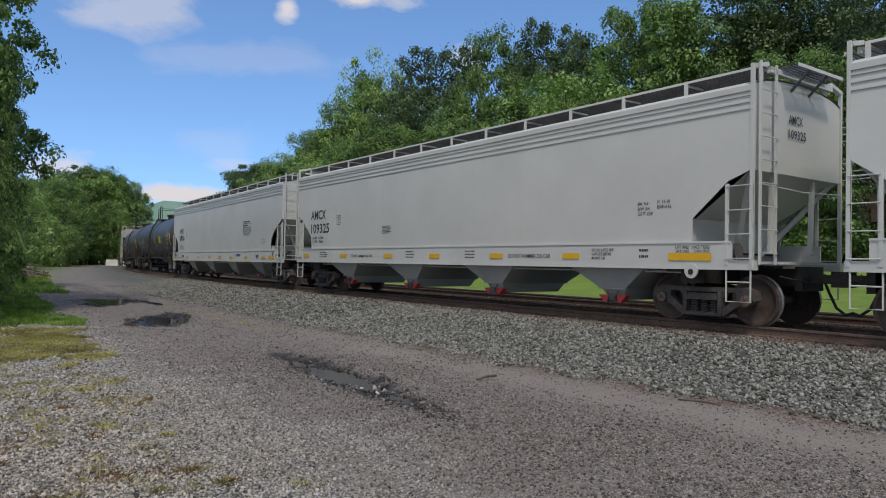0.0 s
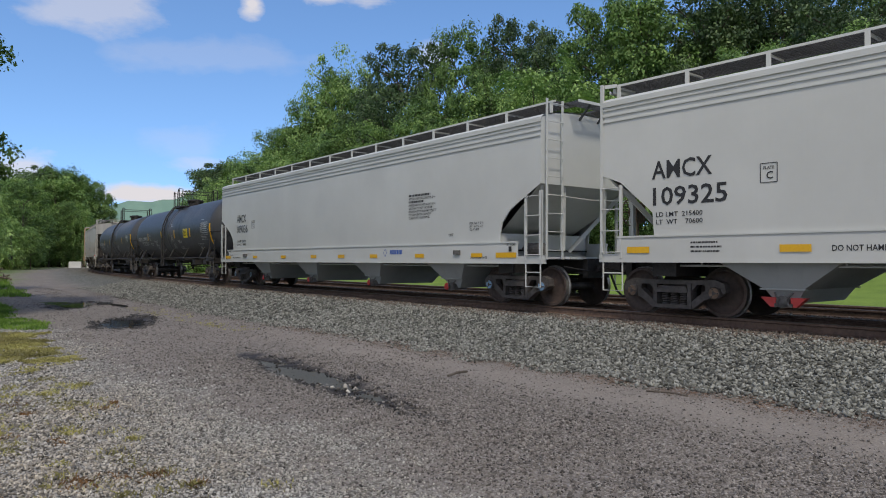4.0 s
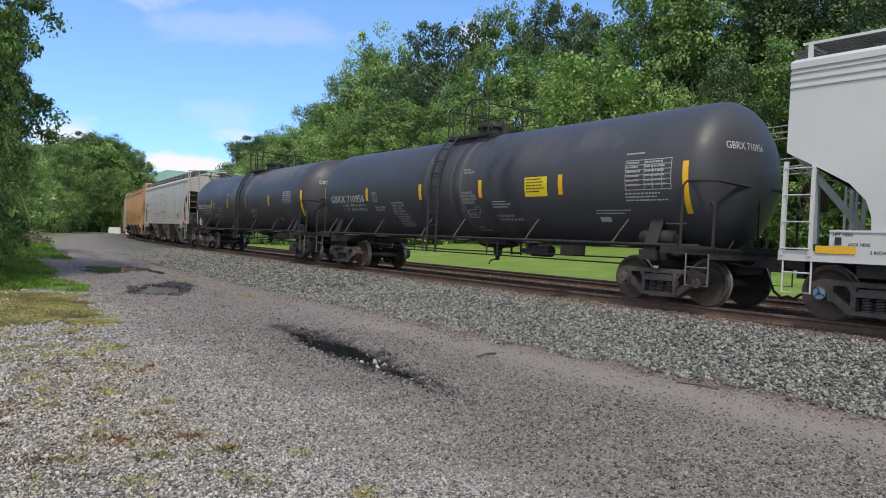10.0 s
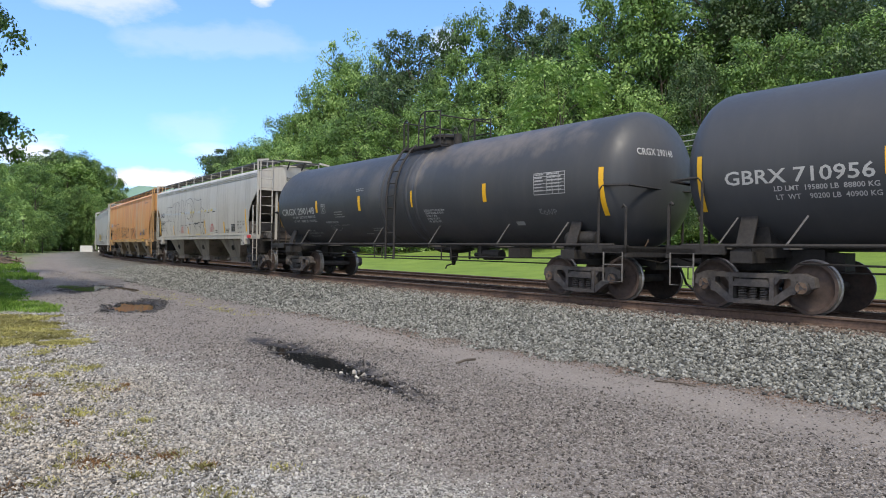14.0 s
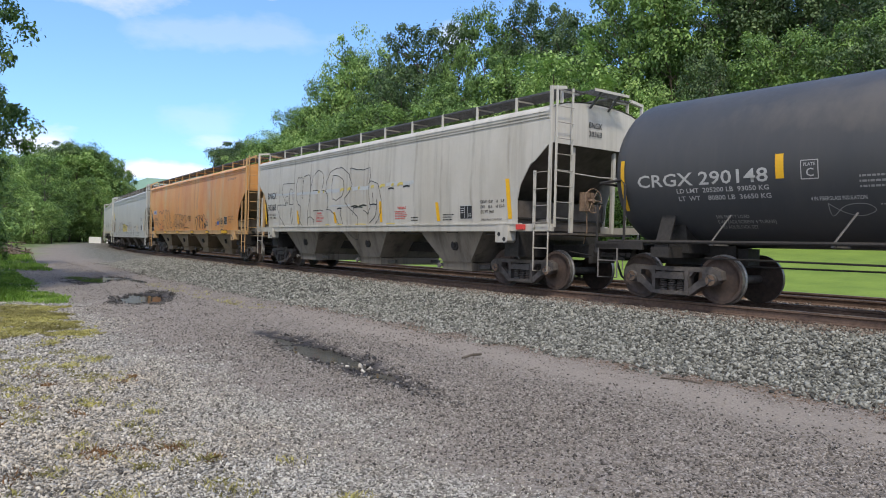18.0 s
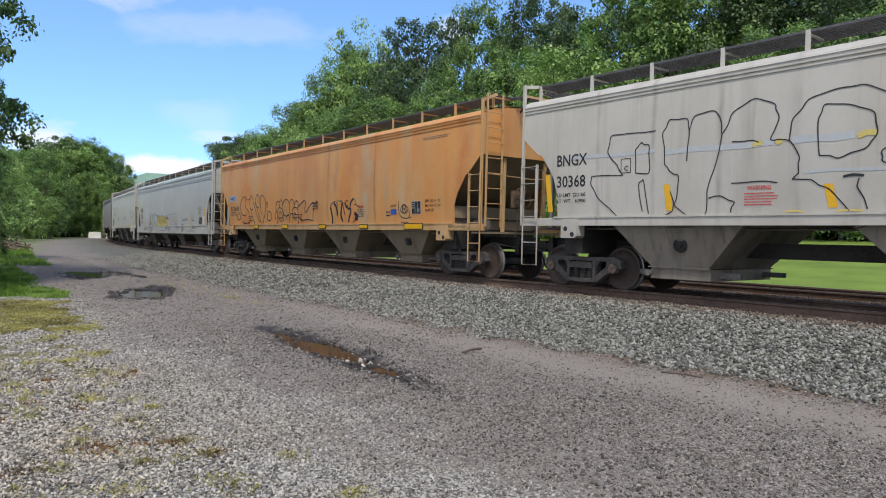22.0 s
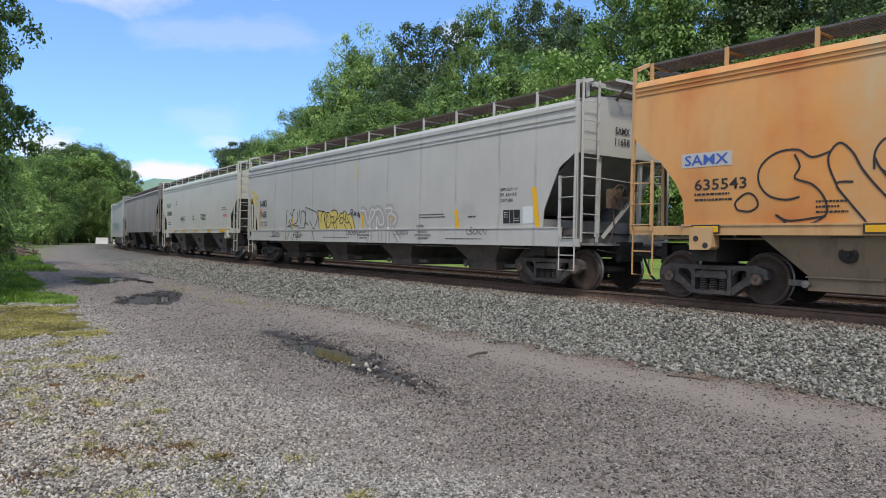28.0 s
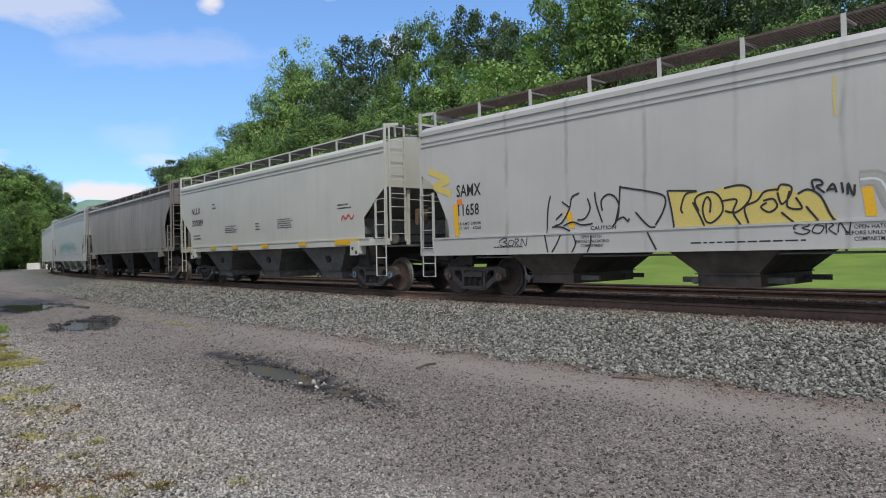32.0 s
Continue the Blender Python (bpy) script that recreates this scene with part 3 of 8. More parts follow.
# ---- mesh building ----
class Geo:
    """Vertices and faces of one part, with a material slot for each face."""

    def __init__(self):
        self.v, self.f, self.m = [], [], []

    def add(self, verts, faces, mi=0):
        n = len(self.v)
        self.v += [tuple(p) for p in verts]
        self.f += [tuple(i + n for i in f) for f in faces]
        self.m += [mi] * len(faces)
        return self

    def box(self, x0, x1, y0, y1, z0, z1, mi=0):
        vs = [(x, y, z) for x in (x0, x1) for y in (y0, y1) for z in (z0, z1)]
        return self.add(vs, [(0, 1, 3, 2), (4, 6, 7, 5), (0, 4, 5, 1), (2, 3, 7, 6), (0, 2, 6, 4), (1, 5, 7, 3)], mi)

    def beam(self, p, q, w, h, mi=0, up=(0, 0, 1)):
        p, q = Vector(p), Vector(q)
        d = (q - p).normalized()
        side = d.cross(Vector(up))
        if side.length < 1e-4:
            side = d.cross(Vector((1, 0, 0)))
        side.normalize()
        top = side.cross(d)
        vs = [e + side * (a * w / 2) + top * (b * h / 2) for e in (p, q) for a, b in ((-1, -1), (1, -1), (1, 1), (-1, 1))]
        return self.add(vs, [(0, 1, 2, 3), (7, 6, 5, 4), (0, 4, 5, 1), (1, 5, 6, 2), (2, 6, 7, 3), (3, 7, 4, 0)], mi)

    def tube(self, pts, r, n=6, mi=0):
        pts = [Vector(p) for p in pts]
        rings, side = [], None
        for i, p in enumerate(pts):
            d = (pts[min(i + 1, len(pts) - 1)] - pts[max(i - 1, 0)]).normalized()
            ref = side if side else (Vector((0, 0, 1)) if abs(d.z) < 0.9 else Vector((1, 0, 0)))
            side = (ref - d * ref.dot(d)).normalized()
            up = d.cross(side)
            rings.append([p + (side * math.cos(a) + up * math.sin(a)) * r for a in (2 * math.pi * k / n for k in range(n))])
        vs = [p for ring in rings for p in ring]
        fs = [(i * n + k, i * n + (k + 1) % n, (i + 1) * n + (k + 1) % n, (i + 1) * n + k) for i in range(len(pts) - 1) for k in range(n)]
        fs += [tuple(range(n))[::-1], tuple((len(pts) - 1) * n + k for k in range(n))]
        return self.add(vs, fs, mi)

    def prism(self, poly, y0, y1, mi=0):
        """A polygon in x and z, drawn out from y0 to y1."""
        n = len(poly)
        vs = [(x, y0, z) for x, z in poly] + [(x, y1, z) for x, z in poly]
        return self.add(vs, [tuple(range(n)), tuple(range(2 * n - 1, n - 1, -1))] + [(i + n, (i + 1) % n + n, (i + 1) % n, i) for i in range(n)], mi)

    def turn(self, prof, n=24, at=(0, 0, 0), axis="y", mis=None):
        """A profile of (along, radius) turned round an axis."""
        vs = []
        for a, r in prof:
            for k in range(n):
                c, s = r * math.cos(2 * math.pi * k / n), r * math.sin(2 * math.pi * k / n)
                p = {"y": (c, a, s), "x": (a, c, s), "z": (c, s, a)}[axis]
                vs.append((p[0] + at[0], p[1] + at[1], p[2] + at[2]))
        o = len(self.v)
        self.v += vs
        for i in range(len(prof) - 1):
            for k in range(n):
                self.f.append((o + i * n + k, o + i * n + (k + 1) % n, o + (i + 1) * n + (k + 1) % n, o + (i + 1) * n + k))
                self.m.append(mis[i] if mis else 0)
        for i in (0, len(prof) - 1):
            if prof[i][1] > 1e-4:
                self.f.append(tuple(o + i * n + k for k in range(n)))
                self.m.append(mis[min(i, len(prof) - 2)] if mis else 0)
        return self

    def mesh(self, name, mats, soft=0.0):
        me = bpy.data.meshes.new(name)
        me.from_pydata(self.v, [], self.f)
        for m in mats if isinstance(mats, (list, tuple)) else (mats,):
            me.materials.append(m)
        me.polygons.foreach_set("material_index", self.m)
        bm = bmesh.new()
        bm.from_mesh(me)
        bmesh.ops.recalc_face_normals(bm, faces=bm.faces)
        bm.to_mesh(me)
        bm.free()
        if soft:
            me.shade_smooth()
            me.set_sharp_from_angle(angle=radians(soft))
        return me


def part(name, geo, mats, parent, label="", soft=0.0, at=None):
    """One mesh object under a thing or under a part. geo: a Geo, or a mesh to share."""
    me = geo if isinstance(geo, bpy.types.Mesh) else geo.mesh(name, mats, soft)
    ob = new(name, me)
    ob.parent = parent
    if at is not None:
        ob.matrix_basis = at if isinstance(at, Matrix) else Matrix.Translation(at)
    return tagged(ob, label) if label else ob


def many(name, verts, quads, mat):
    """A mesh of very many faces, from arrays."""
    me = bpy.data.meshes.new(name)
    k = quads.shape[1]
    me.vertices.add(len(verts))
    me.vertices.foreach_set("co", np.ascontiguousarray(verts, dtype=np.float32).ravel())
    me.loops.add(quads.size)
    me.loops.foreach_set("vertex_index", np.ascontiguousarray(quads, dtype=np.int32).ravel())
    me.polygons.add(len(quads))
    me.polygons.foreach_set("loop_start", np.arange(0, quads.size, k, dtype=np.int32))
    me.update(calc_edges=True)
    me.materials.append(mat)
    return me


def lettering(text, x, z, height, surface, mat, parent, width=0.0, flip=False, name="lettering"):
    """Painted words on the side of a car: they start at x, stand on z and run towards smaller x; surface gives y for z."""
    cu = bpy.data.curves.new("words", "FONT")
    cu.body = text
    cu.size = 1.0
    cu.resolution_u = 2
    cu.offset = 0.013
    tmp = bpy.data.objects.new("words", cu)
    scene.collection.objects.link(tmp)
    me = bpy.data.meshes.new_from_object(tmp.evaluated_get(bpy.context.evaluated_depsgraph_get()))
    bpy.data.objects.remove(tmp)
    co = np.array([v.co[:] for v in me.vertices])
    lo, hi = co.min(0), co.max(0)
    cap = 0.69
    k = height / cap
    kx = width / (hi[0] - lo[0]) if width else k
    for v in me.vertices:
        zz = z + v.co.y * k
        v.co = (x - (v.co.x - lo[0]) * kx, surface(zz) + 0.008, zz)
    me.flip_normals()
    me.materials.append(mat)
    ob = new(name, me)
    ob.parent = parent
    return ob


def bars(x, z, w, h, rows, surface, mat, parent, seed=1, name="small_print", fill=0.4):
    """Small print that nobody can read: rows of short bars."""
    rnd = random.Random(seed)
    g = Geo()
    for i in range(rows):
        z1 = z + h - i * h / rows
        z0 = z1 - h / rows * fill
        a = 0.0
        end = w * rnd.uniform(0.7, 1.0)
        while a < end:
            b = min(a + rnd.uniform(0.03, 0.11) * max(w, 0.6), end)
            y0, y1 = surface(z0) + 0.007, surface(z1) + 0.007
            g.add([(x - a, y0, z0), (x - b, y0, z0), (x - b, y1, z1), (x - a, y1, z1)], [(0, 1, 2, 3)])
            a = b + 0.02 * max(w, 0.6)
    return tagged(part(name, g, mat, parent), kind="stuff")


def patch(name, x0, x1, z0, z1, surface, mat, parent, lean=0.0, n=3, lift=0.006, label=""):
    """A painted or taped rectangle that follows the surface."""
    g = Geo()
    vs = []
    for i in range(n + 1):
        z = z0 + (z1 - z0) * i / n
        o = lean * (i / n)
        vs += [(x0 + o, surface(z) + lift, z), (x1 + o, surface(z) + lift, z)]
    g.add(vs, [(2 * i, 2 * i + 1, 2 * i + 3, 2 * i + 2) for i in range(n)])
    return part(name, g, mat, parent, label)


def stroke(g, pts, w, surface, lift=0.009, mi=0):
    """A sprayed line through points (x, z)."""
    p = [Vector((a, b)) for a, b in pts]
    q = []
    for i in range(len(p) - 1):
        p0, p1, p2, p3 = p[max(i - 1, 0)], p[i], p[i + 1], p[min(i + 2, len(p) - 1)]
        for k in range(4):
            u = k / 4
            q.append(0.5 * (2 * p1 + (p2 - p0) * u + (2 * p0 - 5 * p1 + 4 * p2 - p3) * u * u + (3 * p1 - p0 - 3 * p2 + p3) * u ** 3))
    q.append(p[-1])
    vs = []
    for i, c in enumerate(q):
        d = (q[min(i + 1, len(q) - 1)] - q[max(i - 1, 0)])
        d = d.normalized() if d.length else Vector((1, 0))
        nrm = Vector((-d.y, d.x)) * (w / 2)
        for e in (c + nrm, c - nrm):
            vs.append((e.x, surface(e.y) + lift, e.y))
    g.add(vs, [(2 * i, 2 * i + 1, 2 * i + 3, 2 * i + 2) for i in range(len(q) - 1)], mi)

# ---- ground: gravel lot, dirt road, ballast, grass field, wooded hillside ----
def fnoise(x, y, scale, seed=0.0):
    """Cheap smooth noise on arrays, between -1 and 1."""
    a = np.zeros_like(x)
    rnd = np.random.RandomState(int(seed * 10) + 5)
    for k in range(6):
        th, ph, f = rnd.uniform(0, 6.28), rnd.uniform(0, 6.28), rnd.uniform(0.6, 1.8) / scale
        a += np.sin((x * np.cos(th) + y * np.sin(th)) * 6.28 * f + ph)
    return a / 6 * 1.6


PUDDLES = ((8.0, 8.0, 3.1, 0.46), (18.8, 7.85, 2.2, 0.8), (27.6, 7.4, 2.3, 0.85))


def puddle_depth(s, d):
    p = np.zeros_like(s)
    for ps, pd, a, b in PUDDLES:
        tilt = pd + (s - ps) * (-0.10 if ps < 10 else -0.35 if ps < 20 else -0.42)
        r = np.sqrt(((s - ps) / a) ** 2 + ((d - tilt) / b) ** 2) + 0.24 * fnoise(s, d, 0.8, 1) + 0.20 * fnoise(s, d, 0.3, 2)
        p = np.maximum(p, 1 - smooth(0.35, 1.15, r))
    return p


def grit_mask(s, d):
    """Where dark broken stone lies thick on the road."""
    m = (0.30 + 0.45 * smooth(-0.9, 0.9, fnoise(s, d, 2.2, 12) + 0.7 * fnoise(s, d, 0.45, 13))) * smooth(6.2, 7.2, d) * smooth(10.0, 9.0, d)
    m = m * (1 - 0.8 * np.exp(-((d - 6.0) / 0.5) ** 2))
    m = m * (0.12 + 0.88 * smooth(13, 8.5, s))
    return np.clip(m + 0.6 * np.exp(-((d - 8.0) / 0.75) ** 2) * smooth(13, 10, s) * smooth(2.0, 4.5, s), 0, 1)


def ground_z(x, y):
    s, d = track_coords(x, y)
    lift = 0.42 * smooth(30, 85, s)
    road = lift + 0.025 * fnoise(s, d, 9.0, 3) + 0.012 * fnoise(s, d, 1.7, 4) - 0.035 * np.exp(-((d - 8.0) / 0.5) ** 2) - 0.03 * np.exp(-((d - 6.0) / 0.5) ** 2)
    road = road - 0.06 * puddle_depth(s, d)
    top = RZ - 0.20 + 0.01 * fnoise(s, d, 1.1, 6)
    near = top + (road - top) * smooth(1.75, 4.7, d)
    hill = 2.5 * smooth(8.5, 46, -d) + 8.0 * smooth(46, 95, -d) * smooth(150, 60, s) + 13.0 * smooth(45, 160, -d) * smooth(60, -30, s)
    far = top + (-0.22 - top) * smooth(6.0, 8.2, -d) + hill + 0.05 * fnoise(s, d, 6.0, 7) * smooth(7, 10, -d)
    z = np.where(d > 0, near, far)
    z = np.where(d > 30, z + 2.0 * smooth(40, 90, d), z)
    return z, s, d


def spread(lo, hi, f0, f1, fine, grow):
    """Grid lines: even and fine from f0 to f1, wider and wider beyond."""
    mid = list(np.arange(f0, f1, fine))
    out, st, v = [], fine, f1
    while v < hi:
        out.append(v)
        st *= grow
        v += st
    inn, st, v = [], fine, f0
    while v > lo:
        st *= grow
        v -= st
        inn.append(v)
    return np.array(inn[::-1] + mid + out + [hi])


def build_ground():
    xs, ys = spread(-1500, 1500, -11, 8, 0.13, 1.06), spread(-400, 2500, 3.5, 22, 0.13, 1.06)
    X, Y = np.meshgrid(xs, ys)
    x, y = X.ravel(), Y.ravel()
    z, s, d = ground_z(x, y)
    n = len(xs)
    i, j = np.meshgrid(np.arange(n - 1), np.arange(len(ys) - 1))
    q = np.stack([j * n + i, j * n + i + 1, (j + 1) * n + i + 1, (j + 1) * n + i], -1).reshape(-1, 4)
    me = many("ground", np.stack([x, y, z], 1), q, M_GROUND)
    me.shade_smooth()
    wob = fnoise(s, d, 3.0, 8) * 0.5 + fnoise(s, d, 0.9, 9) * 0.35
    road_edge = 10.0 - 2.3 * smooth(35, 62, s)
    zone = np.zeros((len(x), 4))
    zone[:, 0] = np.maximum(smooth(10.7, 9.3, d + wob * 1.2), smooth(19, 26, s + 3 * wob)) * smooth(4.2, 5.0, d + wob * 0.5)
    zone[:, 1] = smooth(5.2, 4.3, d + wob * 0.5) * (d > -7.2)
    zone[:, 2] = np.maximum(smooth(-7.0, -7.9, d + wob * 0.3), np.maximum(smooth(-0.3, 1.2, d - road_edge + wob) * smooth(17, 20, s + 2 * wob) * 0.85, smooth(24, 40, d)))
    zone[:, 2] = np.clip(zone[:, 2], 0, 1)
    zone[:, 3] = smooth(0.10, 0.40, puddle_depth(s, d) + 0.12 * fnoise(s, d, 0.25, 31)) * 0.9
    wear = np.zeros((len(x), 4))
    wear[:, 0] = np.exp(-((d - 5.9 + wob * 0.35) / 0.55) ** 2) * smooth(16, 9, s) + 0.5 * np.exp(-((d - 9.2 + wob * 0.4) / 0.4) ** 2)
    wear[:, 1] = np.exp(-((d - 4.95 + wob * 0.25) / 0.3) ** 2) * smooth(15, 10, s) * np.clip(0.7 + 0.6 * fnoise(s, d, 1.2, 14), 0, 1)
    wear[:, 2] = grit_mask(s, d)
    wear[:, 3] = smooth(2.4, 1.0, abs(d)) + smooth(1.8, 1.0, abs(d + 4.4))
    for key, val in (("zone", zone), ("wear", wear)):
        at = me.attributes.new(key, "FLOAT_COLOR", "POINT")
        at.data.foreach_set("color", val.astype(np.float32).ravel())
    tagged(new("ground", me), "grey gravel lot and dirt road beside the railway", "ground", kind="structure")
    for k, (ps, pd, a, b) in enumerate(PUDDLES):
        c = on_track(ps, pd)
        lift = float(0.42 * smooth(30, 85, np.array(ps)))
        g = Geo()
        m = 40
        th = float(np.interp(ps, TS, TH)) + (0.10 if ps < 10 else 0.33)
        ring = []
        for i in range(m):
            t = 2 * math.pi * i / m
            u, w = a * 1.15 * math.cos(t), b * 1.3 * math.sin(t)
            ring.append((c.x + u * math.cos(th) - w * math.sin(th), c.y + u * math.sin(th) + w * math.cos(th), 0))
        zc = float(ground_z(np.array([c.x]), np.array([c.y]))[0][0])
        level = zc + (0.036 if k == 0 else 0.052)
        ring = [(p[0], p[1], level) for p in ring]
        g.add(ring, [tuple(range(m))])
        tagged(part("puddle", g, M_WATER, None), "shallow muddy rain puddle in the dirt road", "puddle", "puddles in the road", "structure")


# ---- track: rails, ties, spikes ----
def rail_mesh(off, a, b, step_):
    ss = np.arange(a, b, step_)
    sec = [(-0.075, 0.0), (0.075, 0.0), (0.075, 0.012), (0.012, 0.035), (0.010, 0.125), (0.037, 0.145), (0.037, 0.178), (0.030, 0.186), (-0.030, 0.186), (-0.037, 0.178), (-0.037, 0.145), (-0.010, 0.125), (-0.012, 0.035), (-0.075, 0.012)]
    g = Geo()
    n = len(sec)
    g.v = [tuple(on_track(s, off + y, RZ - 0.186 + z)) for s in ss for y, z in sec]
    for i in range(len(ss) - 1):
        for k in range(n):
            g.f.append((i * n + k, i * n + (k + 1) % n, (i + 1) * n + (k + 1) % n, (i + 1) * n + k))
            g.m.append(1 if k in (6, 7, 8) else 0)
    g.f += [tuple(range(n)), tuple((len(ss) - 1) * n + k for k in range(n))]
    g.m += [0, 0]
    return g


def build_track():
    tie = Geo().box(-0.115, 0.115, -1.3, 1.3, -0.16, 0.0)
    for y in (-0.75, 0.75):
        tie.box(-0.10, 0.10, y - 0.19, y + 0.19, 0.0, 0.014, 1)
        for sx in (-0.06, 0.06):
            for sy in (-0.1, 0.1):
                tie.box(sx - 0.012, sx + 0.012, y + sy - 0.015, y + sy + 0.015, 0.014, 0.045, 1)
    tie_me = tie.mesh("tie", [M_TIE, M_RUST])
    for name, mid, label in (("near_track", 0.0, "ballasted railway track with rust-brown rails"), ("far_track", -4.4, "second parallel railway track")):
        tr = new(name)
        tagged(tr, label, "railway track", kind="structure")
        for off in (mid + 0.75, mid - 0.75):
            part("rail", rail_mesh(off, -60, 170, 1.0), [M_RUST, M_RAILTOP], tr, soft=30)
        for i in range(180):
            s = -14 + i * 0.55
            p = on_track(s, mid, RZ - 0.20)
            part("tie", tie_me, None, tr, at=pose(p.x, p.y, p.z, 0, 0, math.degrees(float(np.interp(s, TS, TH)))))


# ---- loose stones ----
def stones(name, label, x, y, size, mat, sink=0.25, flat=0.7, seed=1):
    """Angular stones at the places given, as one object."""
    rnd = np.random.RandomState(seed)
    n = len(x)
    z, _, _ = ground_z(x, y)
    cube = np.array([(a, b, c) for a in (-1, 1) for b in (-1, 1) for c in (-1, 1)], float)
    v = cube[None] * rnd.uniform(0.38, 1.0, (n, 8, 1)) * rnd.uniform(0.55, 1.3, (n, 1, 3)) + rnd.uniform(-0.15, 0.15, (n, 8, 3))
    v[:, :, 2] *= flat
    q = rnd.normal(size=(n, 4))
    q[:, 1:3] *= 0.45
    q /= np.linalg.norm(q, axis=1)[:, None]
    w, a, b, c = q.T
    R = np.stack([1 - 2 * (b * b + c * c), 2 * (a * b - c * w), 2 * (a * c + b * w), 2 * (a * b + c * w), 1 - 2 * (a * a + c * c), 2 * (b * c - a * w),
                  2 * (a * c - b * w), 2 * (b * c + a * w), 1 - 2 * (a * a + b * b)], 1).reshape(n, 3, 3)
    v = np.einsum("nij,nkj->nki", R, v) * (size / 2)[:, None, None]
    v += np.stack([x, y, z + size * sink], 1)[:, None, :]
    f = np.array([(0, 1, 3, 2), (4, 6, 7, 5), (0, 4, 5, 1), (2, 3, 7, 6), (0, 2, 6, 4), (1, 5, 7, 3)])
    F = (f[None] + (np.arange(n) * 8)[:, None, None]).reshape(-1, 4)
    return tagged(new(name, many(name, v.reshape(-1, 3), F, mat)), label, "stones", kind="stuff")


def from_track(s, d):
    px, py, th = np.interp(s, TS, TX), np.interp(s, TS, TY), np.interp(s, TS, TH)
    return px - d * np.sin(th), py + d * np.cos(th)


def build_stones():
    rnd = np.random.RandomState(11)
    # ballast shoulder: dense near, thinner further on
    s = np.concatenate([rnd.uniform(-4, 16, 50000), rnd.uniform(16, 44, 24000)])
    d = rnd.uniform(0.95, 5.3, len(s))
    keep = rnd.uniform(0, 1, len(s)) < 1 - smooth(4.3, 5.3, d + 0.35 * fnoise(s, d, 1.5, 3))
    s, d = s[keep], d[keep]
    x, y = from_track(s, d)
    size = rnd.uniform(0.028, 0.068, len(x)) * np.where(s > 16, 1.25, 1.0)
    rust = rnd.uniform(0, 1, len(x)) < smooth(2.3, 1.2, d) * 0.85
    stones("ballast_stones", "crushed grey-green ballast stones on the shoulder", x[~rust], y[~rust], size[~rust], M_BALLAST, flat=0.62, seed=2)
    stones("rusty_ballast_stones", "brown rust-stained ballast stones beside the rail", x[rust], y[rust], size[rust], M_BALLAST_R, flat=0.62, seed=7)
    s, d = rnd.uniform(-2, 40, 16000), np.concatenate([rnd.uniform(-0.6, 0.6, 7000), rnd.uniform(-3.5, -1.0, 9000)])
    x, y = from_track(s, d)
    stones("ballast_between_rails", "brown ballast stones between the rails", x, y, rnd.uniform(0.04, 0.08, len(x)), M_BALLAST_R, seed=3)
    # gravel lot in front: coarser and browner where the weeds are
    n = 640000
    r, a = np.sqrt(rnd.uniform(3.9 ** 2, 20 ** 2, n)), rnd.uniform(radians(52), radians(132), n)
    keep = rnd.uniform(0, 1, n) < np.clip((6.6 / r) ** 1.9, 0, 1)
    x, y = (r * np.cos(a))[keep], (r * np.sin(a))[keep]
    keep = (np.hypot(x, y) < 13) | (x < -3.5)
    x, y = x[keep], y[keep]
    sz, sd = track_coords(x, y)
    edge = sd + 0.5 * fnoise(sz, sd, 3.0, 8) + 0.3 * fnoise(sz, sd, 0.9, 9)
    lot = smooth(9.2, 10.5, edge) * smooth(24, 17, sz + edge - 10)
    k = rnd.uniform(0, 1, len(x)) < lot
    far = smooth(10.2, 11.6, sd + 0.6 * fnoise(sz, sd, 1.4, 15))
    size = (0.010 + 0.016 * rnd.uniform(0, 1, len(x)) ** 1.9) * (1.0 + 0.40 * far) * (1 + 0.045 * (np.hypot(x, y) - 5))
    stones("gravel_stones", "pale grey loose crushed gravel of the lot", x[k], y[k], size[k], M_GRAVEL, sink=0.2, flat=0.5, seed=4)
    k2 = (rnd.uniform(0, 1, len(x)) < (1 - lot) * (0.34 + 0.6 * grit_mask(sz, sd) + 0.25 * smooth(8.6, 9.4, edge)) * (1 - 0.65 * np.exp(-((sd - 5.9 + 0.3 * fnoise(sz, sd, 1.5, 17)) / 0.5) ** 2))) & (sd > 4.6)
    wet = puddle_depth(sz, sd) > 0.12
    under = puddle_depth(sz, sd) > 0.55
    size = 0.010 + 0.024 * rnd.uniform(0, 1, len(x)) ** 1.8
    stones("road_grit", "dark broken stones pressed into the dirt road", x[k2 & ~wet], y[k2 & ~wet], size[k2 & ~wet], M_GRIT, sink=0.12, flat=0.5, seed=5)
    k3 = wet & (rnd.uniform(0, 1, len(x)) < np.where(under, 0.16, 0.55)) & (sd > 4.6)
    pale = rnd.uniform(0, 1, len(x)) < 0.55
    stones("wet_grit", "black wet grit round the rain puddles", x[k3 & ~pale], y[k3 & ~pale], size[k3 & ~pale] * 1.3, M_GRIT_W, sink=0.3, flat=0.7, seed=8)
    stones("puddle_grit", "pale broken stones sticking out of the rain puddles", x[k3 & pale], y[k3 & pale], size[k3 & pale] * 1.25, M_GRIT, sink=0.4, flat=0.7, seed=18)
    s, d = 8 + 37 * rnd.uniform(0, 1, 60000) ** 1.4, rnd.uniform(4.4, 9.9, 60000)
    k = (rnd.uniform(0, 1, 60000) < 0.30 + 0.35 * grit_mask(s, d) + 0.4 * smooth(5.9, 4.6, d)) & (puddle_depth(s, d) < 0.1)
    x, y = from_track(s[k], d[k])
